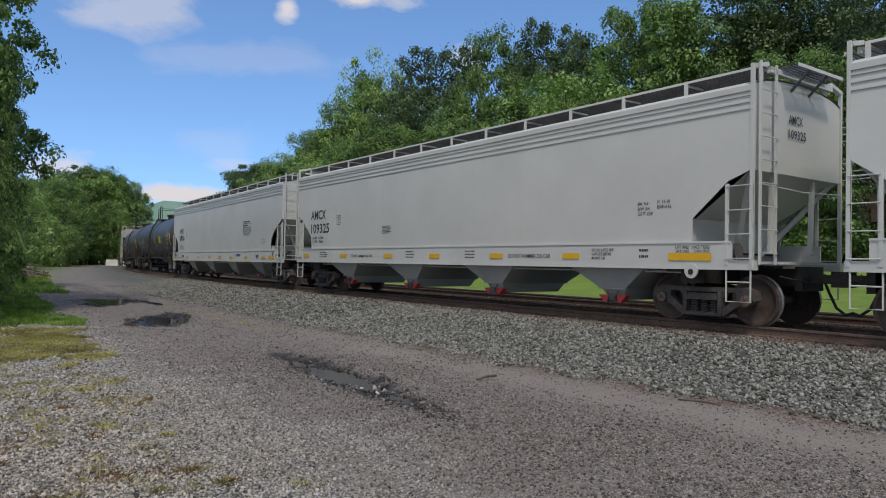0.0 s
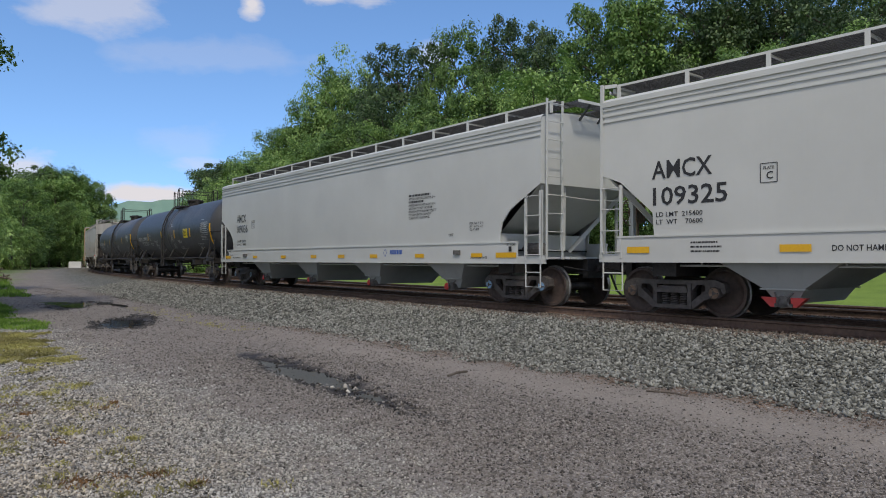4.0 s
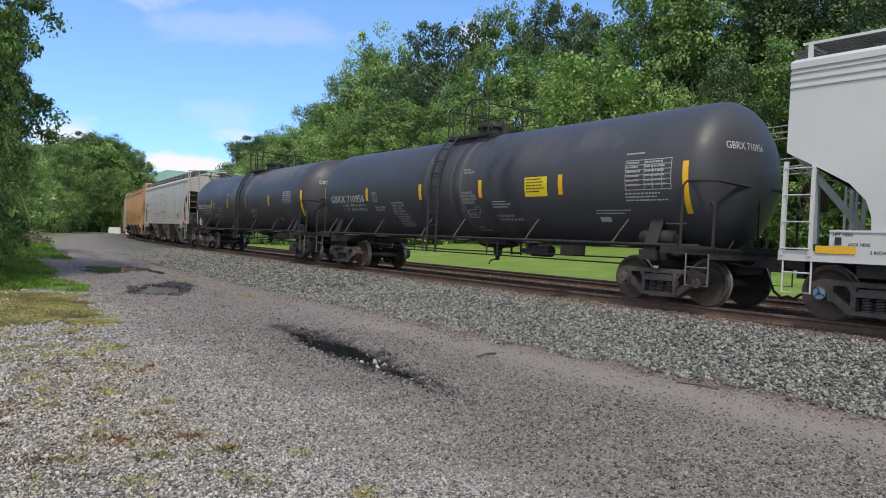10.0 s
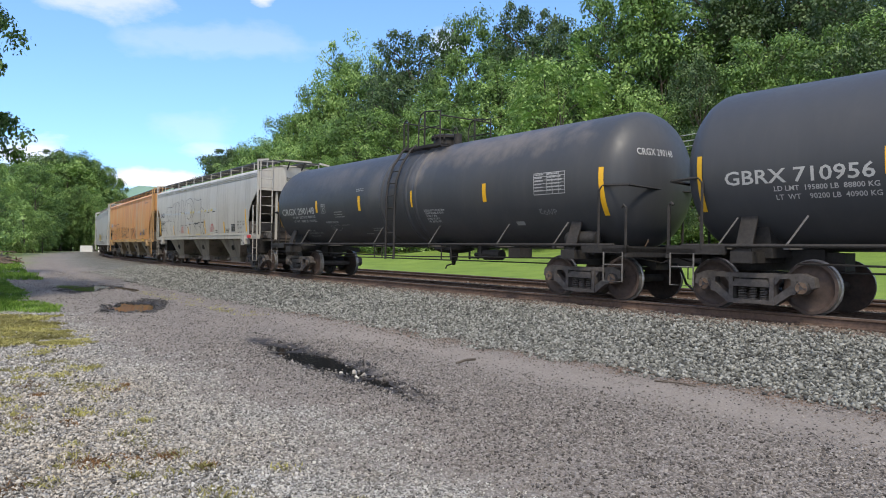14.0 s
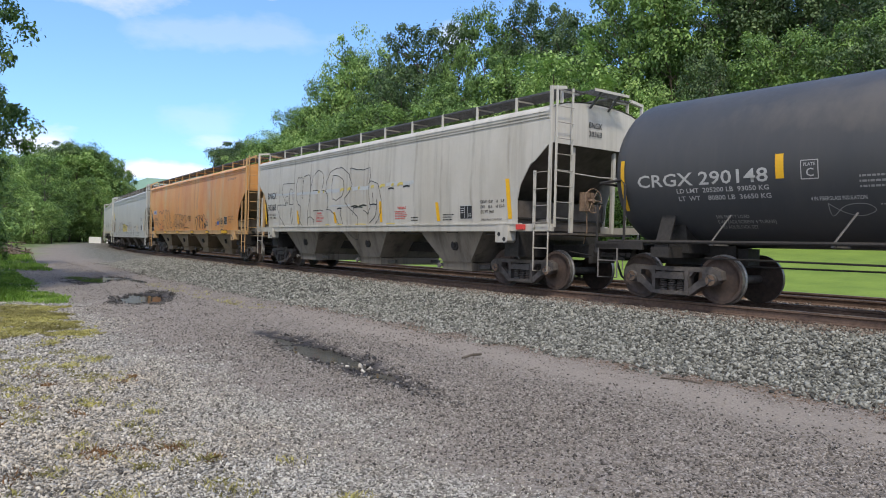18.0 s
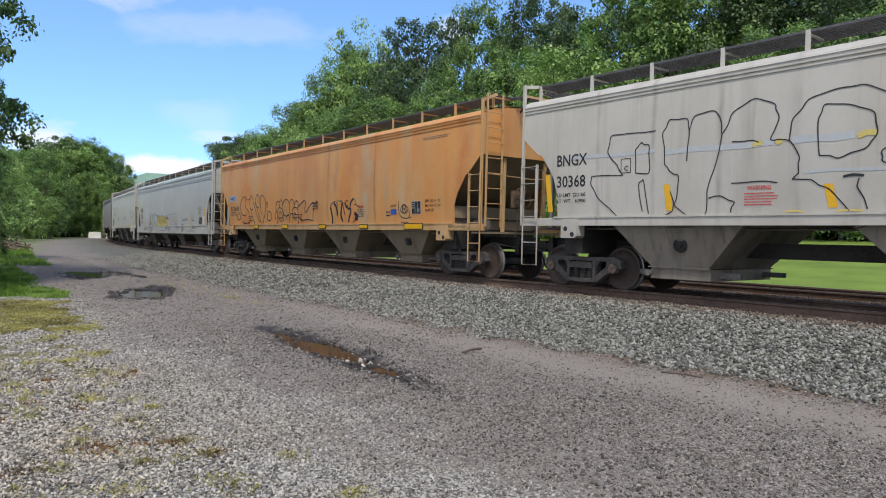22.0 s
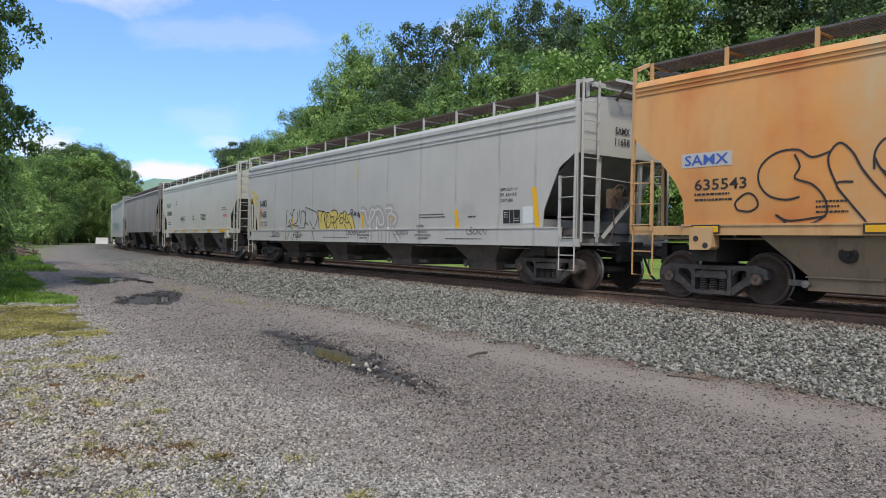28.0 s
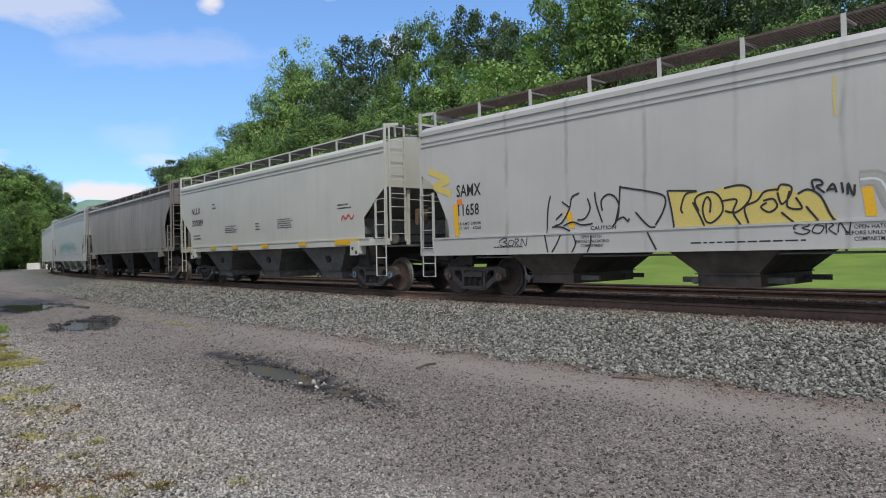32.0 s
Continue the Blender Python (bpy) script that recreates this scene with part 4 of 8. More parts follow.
    stones("road_stones", "scattered stones on the dirt road", x, y, 0.014 + 0.03 * rnd.uniform(0, 1, len(x)) ** 2, M_GRIT, sink=0.12, flat=0.5, seed=6)
    s, d = rnd.uniform(15, 31, 26000), rnd.uniform(5.5, 10, 26000)
    p = puddle_depth(s, d)
    k = (p > 0.05) & (rnd.uniform(0, 1, 26000) < np.where(p > 0.5, 0.10, 0.6))
    x, y = from_track(s[k], d[k])
    stones("wet_puddle_grit", "black wet grit in the far puddles", x, y, rnd.uniform(0.02, 0.06, len(x)), M_GRIT_W, sink=0.25, flat=0.6, seed=12)
    # a few pale stones lying in the main puddle
    x, y = from_track(np.array([6.9, 6.75, 7.1, 6.6, 6.3]), np.array([8.05, 8.0, 8.15, 8.2, 8.0]))
    stones("puddle_stones", "pale stones lying in the rain puddle", x, y, np.array([0.12, 0.07, 0.05, 0.06, 0.05]), M_GRAVEL, sink=0.35, flat=0.5, seed=9)


# ---- plants ----
def leaves(centres, radii, per, size, rnd, droop=0.10):
    """Quads of leaf on the outer and upper side of clumps; returns vertices and faces."""
    n = len(centres) * per
    c = np.repeat(centres, per, 0)
    r = np.repeat(radii, per)
    u = rnd.normal(size=(n, 3))
    up = rnd.uniform(0, 1, n) < 0.62
    u[up, 2] = np.abs(u[up, 2])
    u /= np.linalg.norm(u, axis=1)[:, None]
    p = c + u * (r * rnd.uniform(0.15, 1.0, n) ** 0.45)[:, None] * np.array([1, 1, 0.72]) + rnd.normal(size=(n, 3)) * (r * 0.13)[:, None]
    nrm = u * 0.85 + rnd.normal(size=(n, 3)) * 0.45 + np.array([0, 0, 0.45])
    nrm /= np.linalg.norm(nrm, axis=1)[:, None]
    t = np.cross(nrm, rnd.normal(size=(n, 3)))
    t /= np.linalg.norm(t, axis=1)[:, None]
    b = np.cross(nrm, t)
    sz = size * rnd.uniform(0.6, 1.35, n)
    L, W = (t * sz[:, None]), (b * (sz * 0.62)[:, None])
    dr = np.zeros((n, 3))
    dr[:, 2] = -sz * droop
    v = np.stack([p - L * 0.5, p + W * 0.5 + dr * 0.2, p + L * 0.5 + dr, p - W * 0.5 + dr * 0.2], 1)
    return v.reshape(-1, 3), np.arange(n * 4).reshape(-1, 4)


def fronds(places, outward, length, rnd, pairs=8):
    """Drooping compound leaves: pairs of leaflets along an arching stalk."""
    n = len(places)
    t = np.linspace(0.15, 1.0, pairs)
    L = length * rnd.uniform(0.7, 1.25, n)
    p = places[:, None] + outward[:, None] * (L[:, None] * t)[:, :, None]
    p[:, :, 2] -= 0.75 * L[:, None] * t * t
    side = np.cross(outward, np.array([0, 0, 1.0]))
    side /= np.linalg.norm(side, axis=1)[:, None] + 1e-6
    out = []
    for sg in (-1, 1):
        tip = p + (side * sg * 0.30 + outward * 0.12)[:, None] * (L[:, None] * (1.1 - 0.55 * t))[:, :, None]
        tip[:, :, 2] -= 0.10 * L[:, None]
        mid = (p + tip) / 2
        w = outward[:, None] * (L[:, None, None] * 0.045)
        out.append(np.stack([p, mid + w, tip, mid - w], 2).reshape(-1, 3))
    v = np.concatenate(out)
    return v, np.arange(len(v)).reshape(-1, 4)


def tree_kind(name, h, w, clumps, per, leaf, mat, seed, crown_lo=0.25, stems=1, frond=0):
    """A tree: tapered trunk, limbs, and a crown of many leaf clumps. Built once at the origin."""
    rnd = np.random.RandomState(seed)
    tree = new(name)
    tips = []
    for k in range(stems):
        g = Geo()
        bx, by = (rnd.uniform(-0.6, 0.6, 2) if stems > 1 else (0, 0))
        lean = rnd.uniform(-0.10, 0.10, 2) * h
        line = [Vector((bx + lean[0] * u * u + 0.02 * h * math.sin(5 * u + k), by + lean[1] * u * u, h * 0.86 * u)) for u in np.linspace(0, 1, 7)]
        for i in range(6):
            r0, r1 = 0.018 * h * (1 - i / 6.6), 0.018 * h * (1 - (i + 1) / 6.6)
            a, b = line[i], line[i + 1]
            ring = [(math.cos(q), math.sin(q)) for q in (2 * math.pi * j / 7 for j in range(7))]
            vs = [(a.x + c * r0, a.y + s * r0, a.z) for c, s in ring] + [(b.x + c * r1, b.y + s * r1, b.z) for c, s in ring]
            g.add(vs, [(j, (j + 1) % 7, 7 + (j + 1) % 7, 7 + j) for j in range(7)])
        tips.append(line)
        part("trunk" if stems == 1 else "stem", g, M_BARK, tree, soft=60)
    limb = Geo()
    cs = []
    for i in range(clumps):
        u = crown_lo + (1 - crown_lo) * rnd.uniform(0, 1) ** 0.85
        line = tips[i % stems]
        base = line[min(int(u * 6.9), 6)]
        ang = rnd.uniform(0, 2 * math.pi)
        prof = math.sqrt(max(0.0, math.sin(min(1.0, (1.02 - u) / (1.02 - crown_lo) * 1.05 + 0.08) * math.pi * 0.66))) 
        rr = w / 2 * max(0.15, prof) * rnd.uniform(0.3, 1.08)
        c = Vector((base.x + rr * math.cos(ang), base.y + rr * math.sin(ang), u * h + rnd.uniform(-0.04, 0.04) * h))
        cs.append(c)
        if i % 5 == 0:
            st = base * 0.75 + Vector((0, 0, base.z * 0.15))
            limb.tube([st, (st + c) / 2 + Vector((0, 0, 0.03 * h)), c], 0.0035 * h, 4)
    tagged(part("branchwork", limb, M_BARK, tree), kind="stuff")
    rad = rnd.uniform(0.45, 1.25, clumps) * w * 1.25 / math.sqrt(clumps)
    v, q = leaves(np.array([c[:] for c in cs]), rad, per, leaf, rnd)
    if frond:
        pick = rnd.randint(0, clumps, frond)
        at = np.array([cs[i][:] for i in pick]) + rnd.normal(size=(frond, 3)) * 0.25
        outw = np.stack([at[:, 0], at[:, 1], np.abs(rnd.normal(0, 1.2, frond))], 1) + rnd.normal(size=(frond, 3)) * 1.2
        outw /= np.linalg.norm(outw, axis=1)[:, None]
        v2, q2 = fronds(at, outw, 1.0, rnd)
        q = np.concatenate([q, q2 + len(v)])
        v = np.concatenate([v, v2])
    part("crown", many("crown", v, q, mat), None, tree)
    return tree


SKY = ((300, 340), (355, 312), (375, 285), (400, 262), (450, 212), (500, 196), (555, 150), (590, 138), (640, 88), (690, 78), (725, 48), (775, 55), (815, 85), (850, 60), (880, 28), (940, 5), (1010, -15), (1045, 25), (1090, -25), (1200, -60), (1700, -90))


def skyline(x, y):
    """How high a tree at this place must be to reach the line of the tree tops against the sky, seen from the lot."""
    px = 784 + 1241 * x / y
    py = np.interp(px, [p[0] for p in SKY], [p[1] for p in SKY])
    horizon = 430 + (px - 784) * 0.0459
    return 1.68 + (horizon - py) / 1241 * y


def build_plants():
    rnd = random.Random(21)
    kinds = [tree_kind("maple_tree", 10, 8.0, 130, 190, 0.165, M_LEAF, 1, 0.15), tree_kind("oak_tree", 10, 7.5, 140, 190, 0.155, M_LEAF_D, 2, 0.12), tree_kind("locust_tree", 10, 7.0, 90, 150, 0.155, M_LEAF_L, 3, 0.25),
             tree_kind("ash_tree", 10, 6.5, 120, 190, 0.16, M_LEAF, 4, 0.1), tree_kind("sumac_tree", 10, 9.0, 100, 90, 0.20, M_LEAF_L, 5, 0.06, 3, 700),
             tree_kind("roadside_ash", 10, 5.6, 230, 150, 0.13, M_LEAF_N, 6, 0.05), tree_kind("roadside_sumac", 10, 9.0, 120, 110, 0.15, M_LEAF_N, 7, 0.04, 3, 700)]
    labels = {"maple_tree": "full-crowned green maple tree on the far slope", "oak_tree": "dark green oak tree on the far slope", "locust_tree": "light green locust tree with open crown",
              "ash_tree": "mid-green ash tree in the woods edge", "sumac_tree": "many-stemmed light green sumac tree", "roadside_ash": "tall green ash tree at the edge of the lot", "roadside_sumac": "bushy green sumac at the edge of the lot"}
    cats = "tree"
    used = set()

    def place(k, x, y, h, wide=1.0):
        z = float(ground_z(np.array([x]), np.array([y]))[0][0])
        src = kinds[k]
        m = pose(x, y, z - 0.1, rnd.uniform(-3, 3), rnd.uniform(-3, 3), rnd.uniform(0, 360))
        sc = h / 10
        if src.name not in used:
            used.add(src.name)
            tagged(src, labels[src.name], cats, "trees round the track")
            src.matrix_basis = m @ Matrix.Diagonal((sc * wide, sc * wide, sc, 1))
            return src
        t = copy_thing(src, m)
        t.scale = (sc * wide, sc * wide, sc)
        return t

    # woods behind the track: rows that follow it
    for row, (dd, gap) in enumerate(((-50, 6.0), (-58, 6.5), (-68, 7.0))):
        s = -22.0
        while s < 215:
            p = on_track(s + rnd.uniform(-1.5, 1.5), dd * (1 - 0.72 * float(smooth(25, 125, np.array(s)))) + rnd.uniform(-3, 3) * (1 if s < 60 else 0.5))
            if p.y > 4:
                z = float(ground_z(np.array([p.x]), np.array([p.y]))[0][0])
                px = 784 + 1241 * p.x / p.y
                if 335 < px < 1900:
                    want = min(float(skyline(p.x + o, p.y)) for o in (-1.8, 0, 1.8)) - z
                    f = (0.50 if row == 0 else 0.68 if row == 1 else 0.84) * rnd.uniform(0.9, 1.05)
                    h = max(4.0, min(want * f, 34))
                    k = rnd.choice((0, 2, 2, 3, 4, 4)) if row == 0 else rnd.choice((0, 1, 2, 2, 3) if px < 700 else (0, 0, 1, 2, 3))
                    if px > 1080:
                        k = rnd.choice((1, 1, 0, 3))
                    place(k, p.x, p.y, h, rnd.uniform(0.85, 1.05) * min(1.0, 12 / h + 0.35))
            s += gap * rnd.uniform(0.75, 1.15) * (1.0 if s < 60 else 1.2)
    # woods at the road's far end and along the lot
    left_sky = ((-60, 300), (0, 282), (60, 264), (90, 262), (150, 244), (200, 258), (235, 272), (255, 300), (268, 340), (300, 372))
    for s, dd, f in [(60 + i * 6.5 + rnd.uniform(-2, 2), 15 + rnd.uniform(-1.5, 3.5), 0.55) for i in range(10)] + [(78 + i * 6 + rnd.uniform(-2, 2), 22 + rnd.uniform(-3, 4), 0.9) for i in range(13)] + \
                   [(118 + i * 5 + rnd.uniform(-2, 2), 13 + rnd.uniform(-3, 4), 0.97) for i in range(10)]:
        p = on_track(s, dd)
        px = 784 + 1241 * p.x / p.y
        if px > 285:
            continue
        z = float(ground_z(np.array([p.x]), np.array([p.y]))[0][0])
        py = np.interp(px, [a for a, _ in left_sky], [b for _, b in left_sky])
        want = 1.68 + (430 + (px - 784) * 0.0459 - py) / 1241 * p.y - z
        h = max(2.5, want * f * rnd.uniform(0.85, 1.05))
        place(rnd.choice((0, 1, 3, 3, 4)), p.x, p.y, h, rnd.uniform(0.95, 1.2))
    # continuous low-branched woods where the road ends
    for px, y, top, k in [(p_ + rnd.uniform(-5, 5), 96 + rnd.uniform(-4, 6), 338 + rnd.uniform(-14, 18), rnd.choice((3, 4, 0))) for p_ in (40, 58, 76, 92, 108, 124)] + \
            [(100 + i * 14 + rnd.uniform(-4, 4), 130 + rnd.uniform(-3, 4), 318 + rnd.uniform(-16, 30), rnd.choice((0, 4, 3, 4))) for i in range(9)] + \
            [(66 + i * 15 + rnd.uniform(-4, 4), 146 + rnd.uniform(-3, 5), 0, rnd.choice((0, 3, 1, 4))) for i in range(13)]:
        x = (px - 784) / 1241 * y
        if not top:
            top = float(np.interp(px, [a for a, _ in left_sky], [b for _, b in left_sky])) + rnd.uniform(-2, 10)
        z = float(ground_z(np.array([x]), np.array([y]))[0][0])
        place(k, x, y, 1.68 + (430 + (px - 784) * 0.0459 - top) / 1241 * y - z, rnd.uniform(0.8, 1.0) if px < 190 else 0.6)
    # the crowns that stand out along the slope: bearing, height of the top, breadth, distance beyond the track, kind
    for px, top, broad, d0, k in ((400, 238, 95, -28, 3), (435, 178, 115, -32, 0), (475, 146, 120, -36, 3), (515, 128, 110, -38, 2), (553, 98, 120, -44, 2), (592, 88, 110, -46, 3), (638, 58, 140, -46, 2),
                                  (690, 84, 100, -50, 1), (765, 40, 195, -44, 1), (848, 84, 100, -48, 3), (900, 22, 150, -54, 3), (965, -6, 180, -56, 1), (1030, 10, 90, -58, 1), (1040, 84, 230, -38, 4),
                                  (985, 130, 130, -36, 4), (1076, 62, 90, -54, 1), (1160, -26, 200, -48, 0), (1245, -34, 220, -50, 3), (1330, -60, 260, -56, 1), (1440, -80, 260, -58, 1), (1540, -90, 260, -56, 1),
                                  (1420, 60, 200, -44, 0), (1530, 30, 200, -42, 3), (1300, 90, 140, -40, 1), (820, 182, 110, -34, 2), (700, 180, 130, -36, 4), (600, 185, 120, -36, 0), (640, 200, 90, -34, 0),
                                  (520, 215, 100, -32, 4), (465, 232, 90, -30, 3), (880, 210, 90, -34, 1), (1190, 150, 140, -38, 2), (1640, -60, 260, -50, 1), (1620, 60, 200, -42, 1), (1750, 0, 260, -46, 1)):
        px -= 12
        best = min((abs(784 + 1241 * on_track(s / 2, d0).x / max(on_track(s / 2, d0).y, 1) - px), s / 2) for s in range(-60, 320))
        p = on_track(best[1], d0)
        z = float(ground_z(np.array([p.x]), np.array([p.y]))[0][0])
        h = (1.68 + (430 + (px - 784) * 0.0459 - top) / 1241 * p.y - z) * (0.98 if px < 650 else 0.955)
        place(k, p.x, p.y, h, 1.08 * broad / 1241 * p.y / (h * (0.8, 0.75, 0.7, 0.65, 0.9)[k]))
    for x, y, h, k, w in ((-13.7, 18.6, 13, 5, 0.70), (-16.2, 21.6, 14, 5, 0.85), (-13.2, 19.6, 6.0, 6, 0.5), (-12.5, 16.6, 5.2, 6, 0.45), (-14.3, 21.5, 8.0, 5, 0.65), (-11.9, 17.6, 2.4, 6, 0.75), (-18.6, 26.5, 11, 5, 0.9),
                          (-17.4, 25.0, 5.0, 6, 0.6), (-23.5, 33, 12, 5, 0.9), (-27.5, 39, 8, 6, 0.6), (-33.5, 48, 7, 6, 0.7), (-11.45, 16.9, 1.3, 6, 0.9), (-15.0, 22.2, 3.4, 6, 0.8), (-30.0, 44.0, 6.5, 5, 0.9), (-38.0, 58.0, 8.0, 6, 0.7), (-21.0, 29.5, 4.5, 6, 0.8), (-42.5, 68.0, 8.5, 3, 1.0), (-47.5, 78.0, 9.5, 4, 0.9)):
        place(k, x, y, h, w * 0.84)
    # bushes at the foot of the woods and in front of the far field
    bush = [tree_kind("bush", 3.0, 4.4, 46, 70, 0.24, M_LEAF_L, 31, 0.05, 3), tree_kind("shrub", 3.0, 4.0, 46, 70, 0.22, M_LEAF, 32, 0.05, 3)]
    first = [True, True]
    s = -20.0
    while s < 150:
        for dd in (-43, -47):
            p = on_track(s + rnd.uniform(-1, 1), dd * (1 - 0.72 * float(smooth(25, 125, np.array(s)))) + rnd.uniform(-1.5, 1.5))
            if p.y < 5:
                continue
            k = rnd.randrange(2)
            sc = rnd.uniform(0.7, 1.35) * (1.0 + 0.6 * float(smooth(22, 8, np.array(s))))
            m = pose(p.x, p.y, float(ground_z(np.array([p.x]), np.array([p.y]))[0][0]) - 0.1, 0, 0, rnd.uniform(0, 360))
            if first[k]:
                first[k] = False
                tagged(bush[k], "leafy green bush at the edge of the woods", "bush", "bushes along the field")
                bush[k].matrix_basis = m @ Matrix.Diagonal((sc, sc, sc, 1))
            else:
                t = copy_thing(bush[k], m)
                t.scale = (sc, sc, sc)
        s += 3.4 if s < 40 else 5.5
    for i in range(46):
        p = on_track(52 + rnd.uniform(0, 66), 12.4 + rnd.uniform(0, 5))
        k, sc = rnd.randrange(2), rnd.uniform(0.8, 1.7)
        m = pose(p.x, p.y, float(ground_z(np.array([p.x]), np.array([p.y]))[0][0]) - 0.1, 0, 0, rnd.uniform(0, 360))
        t = copy_thing(bush[k], m)
        t.scale = (sc, sc, sc)
        tagged(t, "leafy green bush at the end of the road", "bush", "bushes along the road")


def blades(name, label, x, y, h, w, mat, seed, lean=0.35):
    rnd = np.random.RandomState(seed)
    n = len(x)
    z, _, _ = ground_z(x, y)
    a = rnd.uniform(0, 6.28, n)
    hh = h * rnd.uniform(0.5, 1.3, n)
    ww = w * rnd.uniform(0.7, 1.3, n)
    tx, ty = rnd.normal(0, lean, n) * hh, rnd.normal(0, lean, n) * hh
    base = np.stack([x, y, z - 0.005], 1)
    side = np.stack([np.cos(a) * ww, np.sin(a) * ww, np.zeros(n)], 1)
    mid = base + np.stack([tx * 0.4, ty * 0.4, hh * 0.6], 1)
    tip = base + np.stack([tx, ty, hh], 1)
    v = np.stack([base - side * 0.4, base + side * 0.4, mid + side * 0.5, tip, mid - side * 0.5], 1).reshape(-1, 3)
    F = np.arange(n * 5).reshape(-1, 5)
    return tagged(new(name, many(name, v, F, mat)), label, "grass", kind="stuff")


def build_weeds():
    rnd = np.random.RandomState(5)

    def sown(n, s0, s1, d0, d1, scale, bar, seed, rim=1.0):
        """Places sown in patches with ragged rims."""
        s, d = rnd.uniform(s0, s1, n), rnd.uniform(d0, d1, n)
        f = fnoise(s, d, scale, seed) + 0.7 * fnoise(s, d, scale * 0.35, seed + 1) + 0.4 * fnoise(s, d, scale * 0.1, seed + 2)
        f = f - 1.6 * (smooth(s0 + rim, s0, s) + smooth(s1 - rim, s1, s) + smooth(d0 + rim * 0.5, d0, d) + smooth(d1 - rim * 0.5, d1, d))
        k = rnd.uniform(0, 1, n) < smooth(bar - 0.25, bar + 0.45, f)
        return s[k], d[k]

    s, d = sown(34000, 17.0, 36, 9.5, 13.0, 2.2, -0.35, 1)
    x, y = from_track(s, d)
    blades("weeds", "low lush green weeds beside the dirt road", x, y, 0.07 + 0.12 * smooth(10.2, 11.6, d) * (1 + 0.5 * fnoise(s, d, 0.7, 4)), 0.02, M_GRASS, 1, 0.6)
    s, d = sown(13000, 34, 66, 8.0, 12.5, 3.0, -0.3, 2)
    x, y = from_track(s, d)
    blades("roadside_grass", "green grass along the far road edge", x, y, 0.16, 0.045, M_GRASS, 2)
    s, d = sown(150000, 10.8, 18.0, 10.0, 14.5, 1.4, -0.4, 3, 1.4)
    x, y = from_track(s, d)
    blades("stonecrop_mat", "yellow stonecrop spread over the gravel", x, y, 0.045, 0.016, M_MOSS, 3, 0.9)
    s, d = sown(40000, 6.5, 12.5, 10.6, 14.5, 1.1, 0.6, 4)
    x, y = from_track(s, d)
    blades("thin_stonecrop", "thin olive stonecrop between the stones", x, y, 0.035, 0.012, M_MOSS, 7, 1.0)

    def tufts(name, label, n, mat, s0, s1, d0, d1, seed):
        cs, cd = rnd.uniform(s0, s1, n), rnd.uniform(d0, d1, n)
        m = rnd.randint(18, 80, n)
        r = np.repeat(rnd.uniform(0.04, 0.16, n), m)
        s = np.repeat(cs, m) + rnd.normal(size=m.sum()) * r * 0.7
        d = np.repeat(cd, m) + rnd.normal(size=m.sum()) * r * 0.7
        x, y = from_track(s, d)
        blades(name, label, x, y, 0.042, 0.010, mat, seed, 0.8)

    tufts("stonecrop_tufts", "small yellow stonecrop tufts among the gravel", 130, M_MOSS, 2.5, 11, 10.7, 14.3, 4)
    tufts("red_stonecrop", "reddish dried stonecrop among the gravel", 22, M_REDWEED, 3.0, 8.0, 10.8, 13.0, 5)
    s, d = sown(5000, 14, 26, 5.2, 6.8, 1.0, 0.3, 7)
    x, y = from_track(s, d)
    blades("ballast_weeds", "sparse weeds at the ballast toe", x, y, 0.05, 0.012, M_MOSS, 6)
    s, d = rnd.uniform(1, 16, 16000), rnd.normal(4.9, 0.28, 16000)
    k = fnoise(s, d, 1.2, 14) + 0.5 * fnoise(s, d, 0.3, 15) > -0.25
    x, y = from_track(s[k], d[k])
    blades("leaf_litter", "brown dry leaf litter along the ballast toe", x, y, 0.012, 0.016, M_LITTER, 8, 2.0)


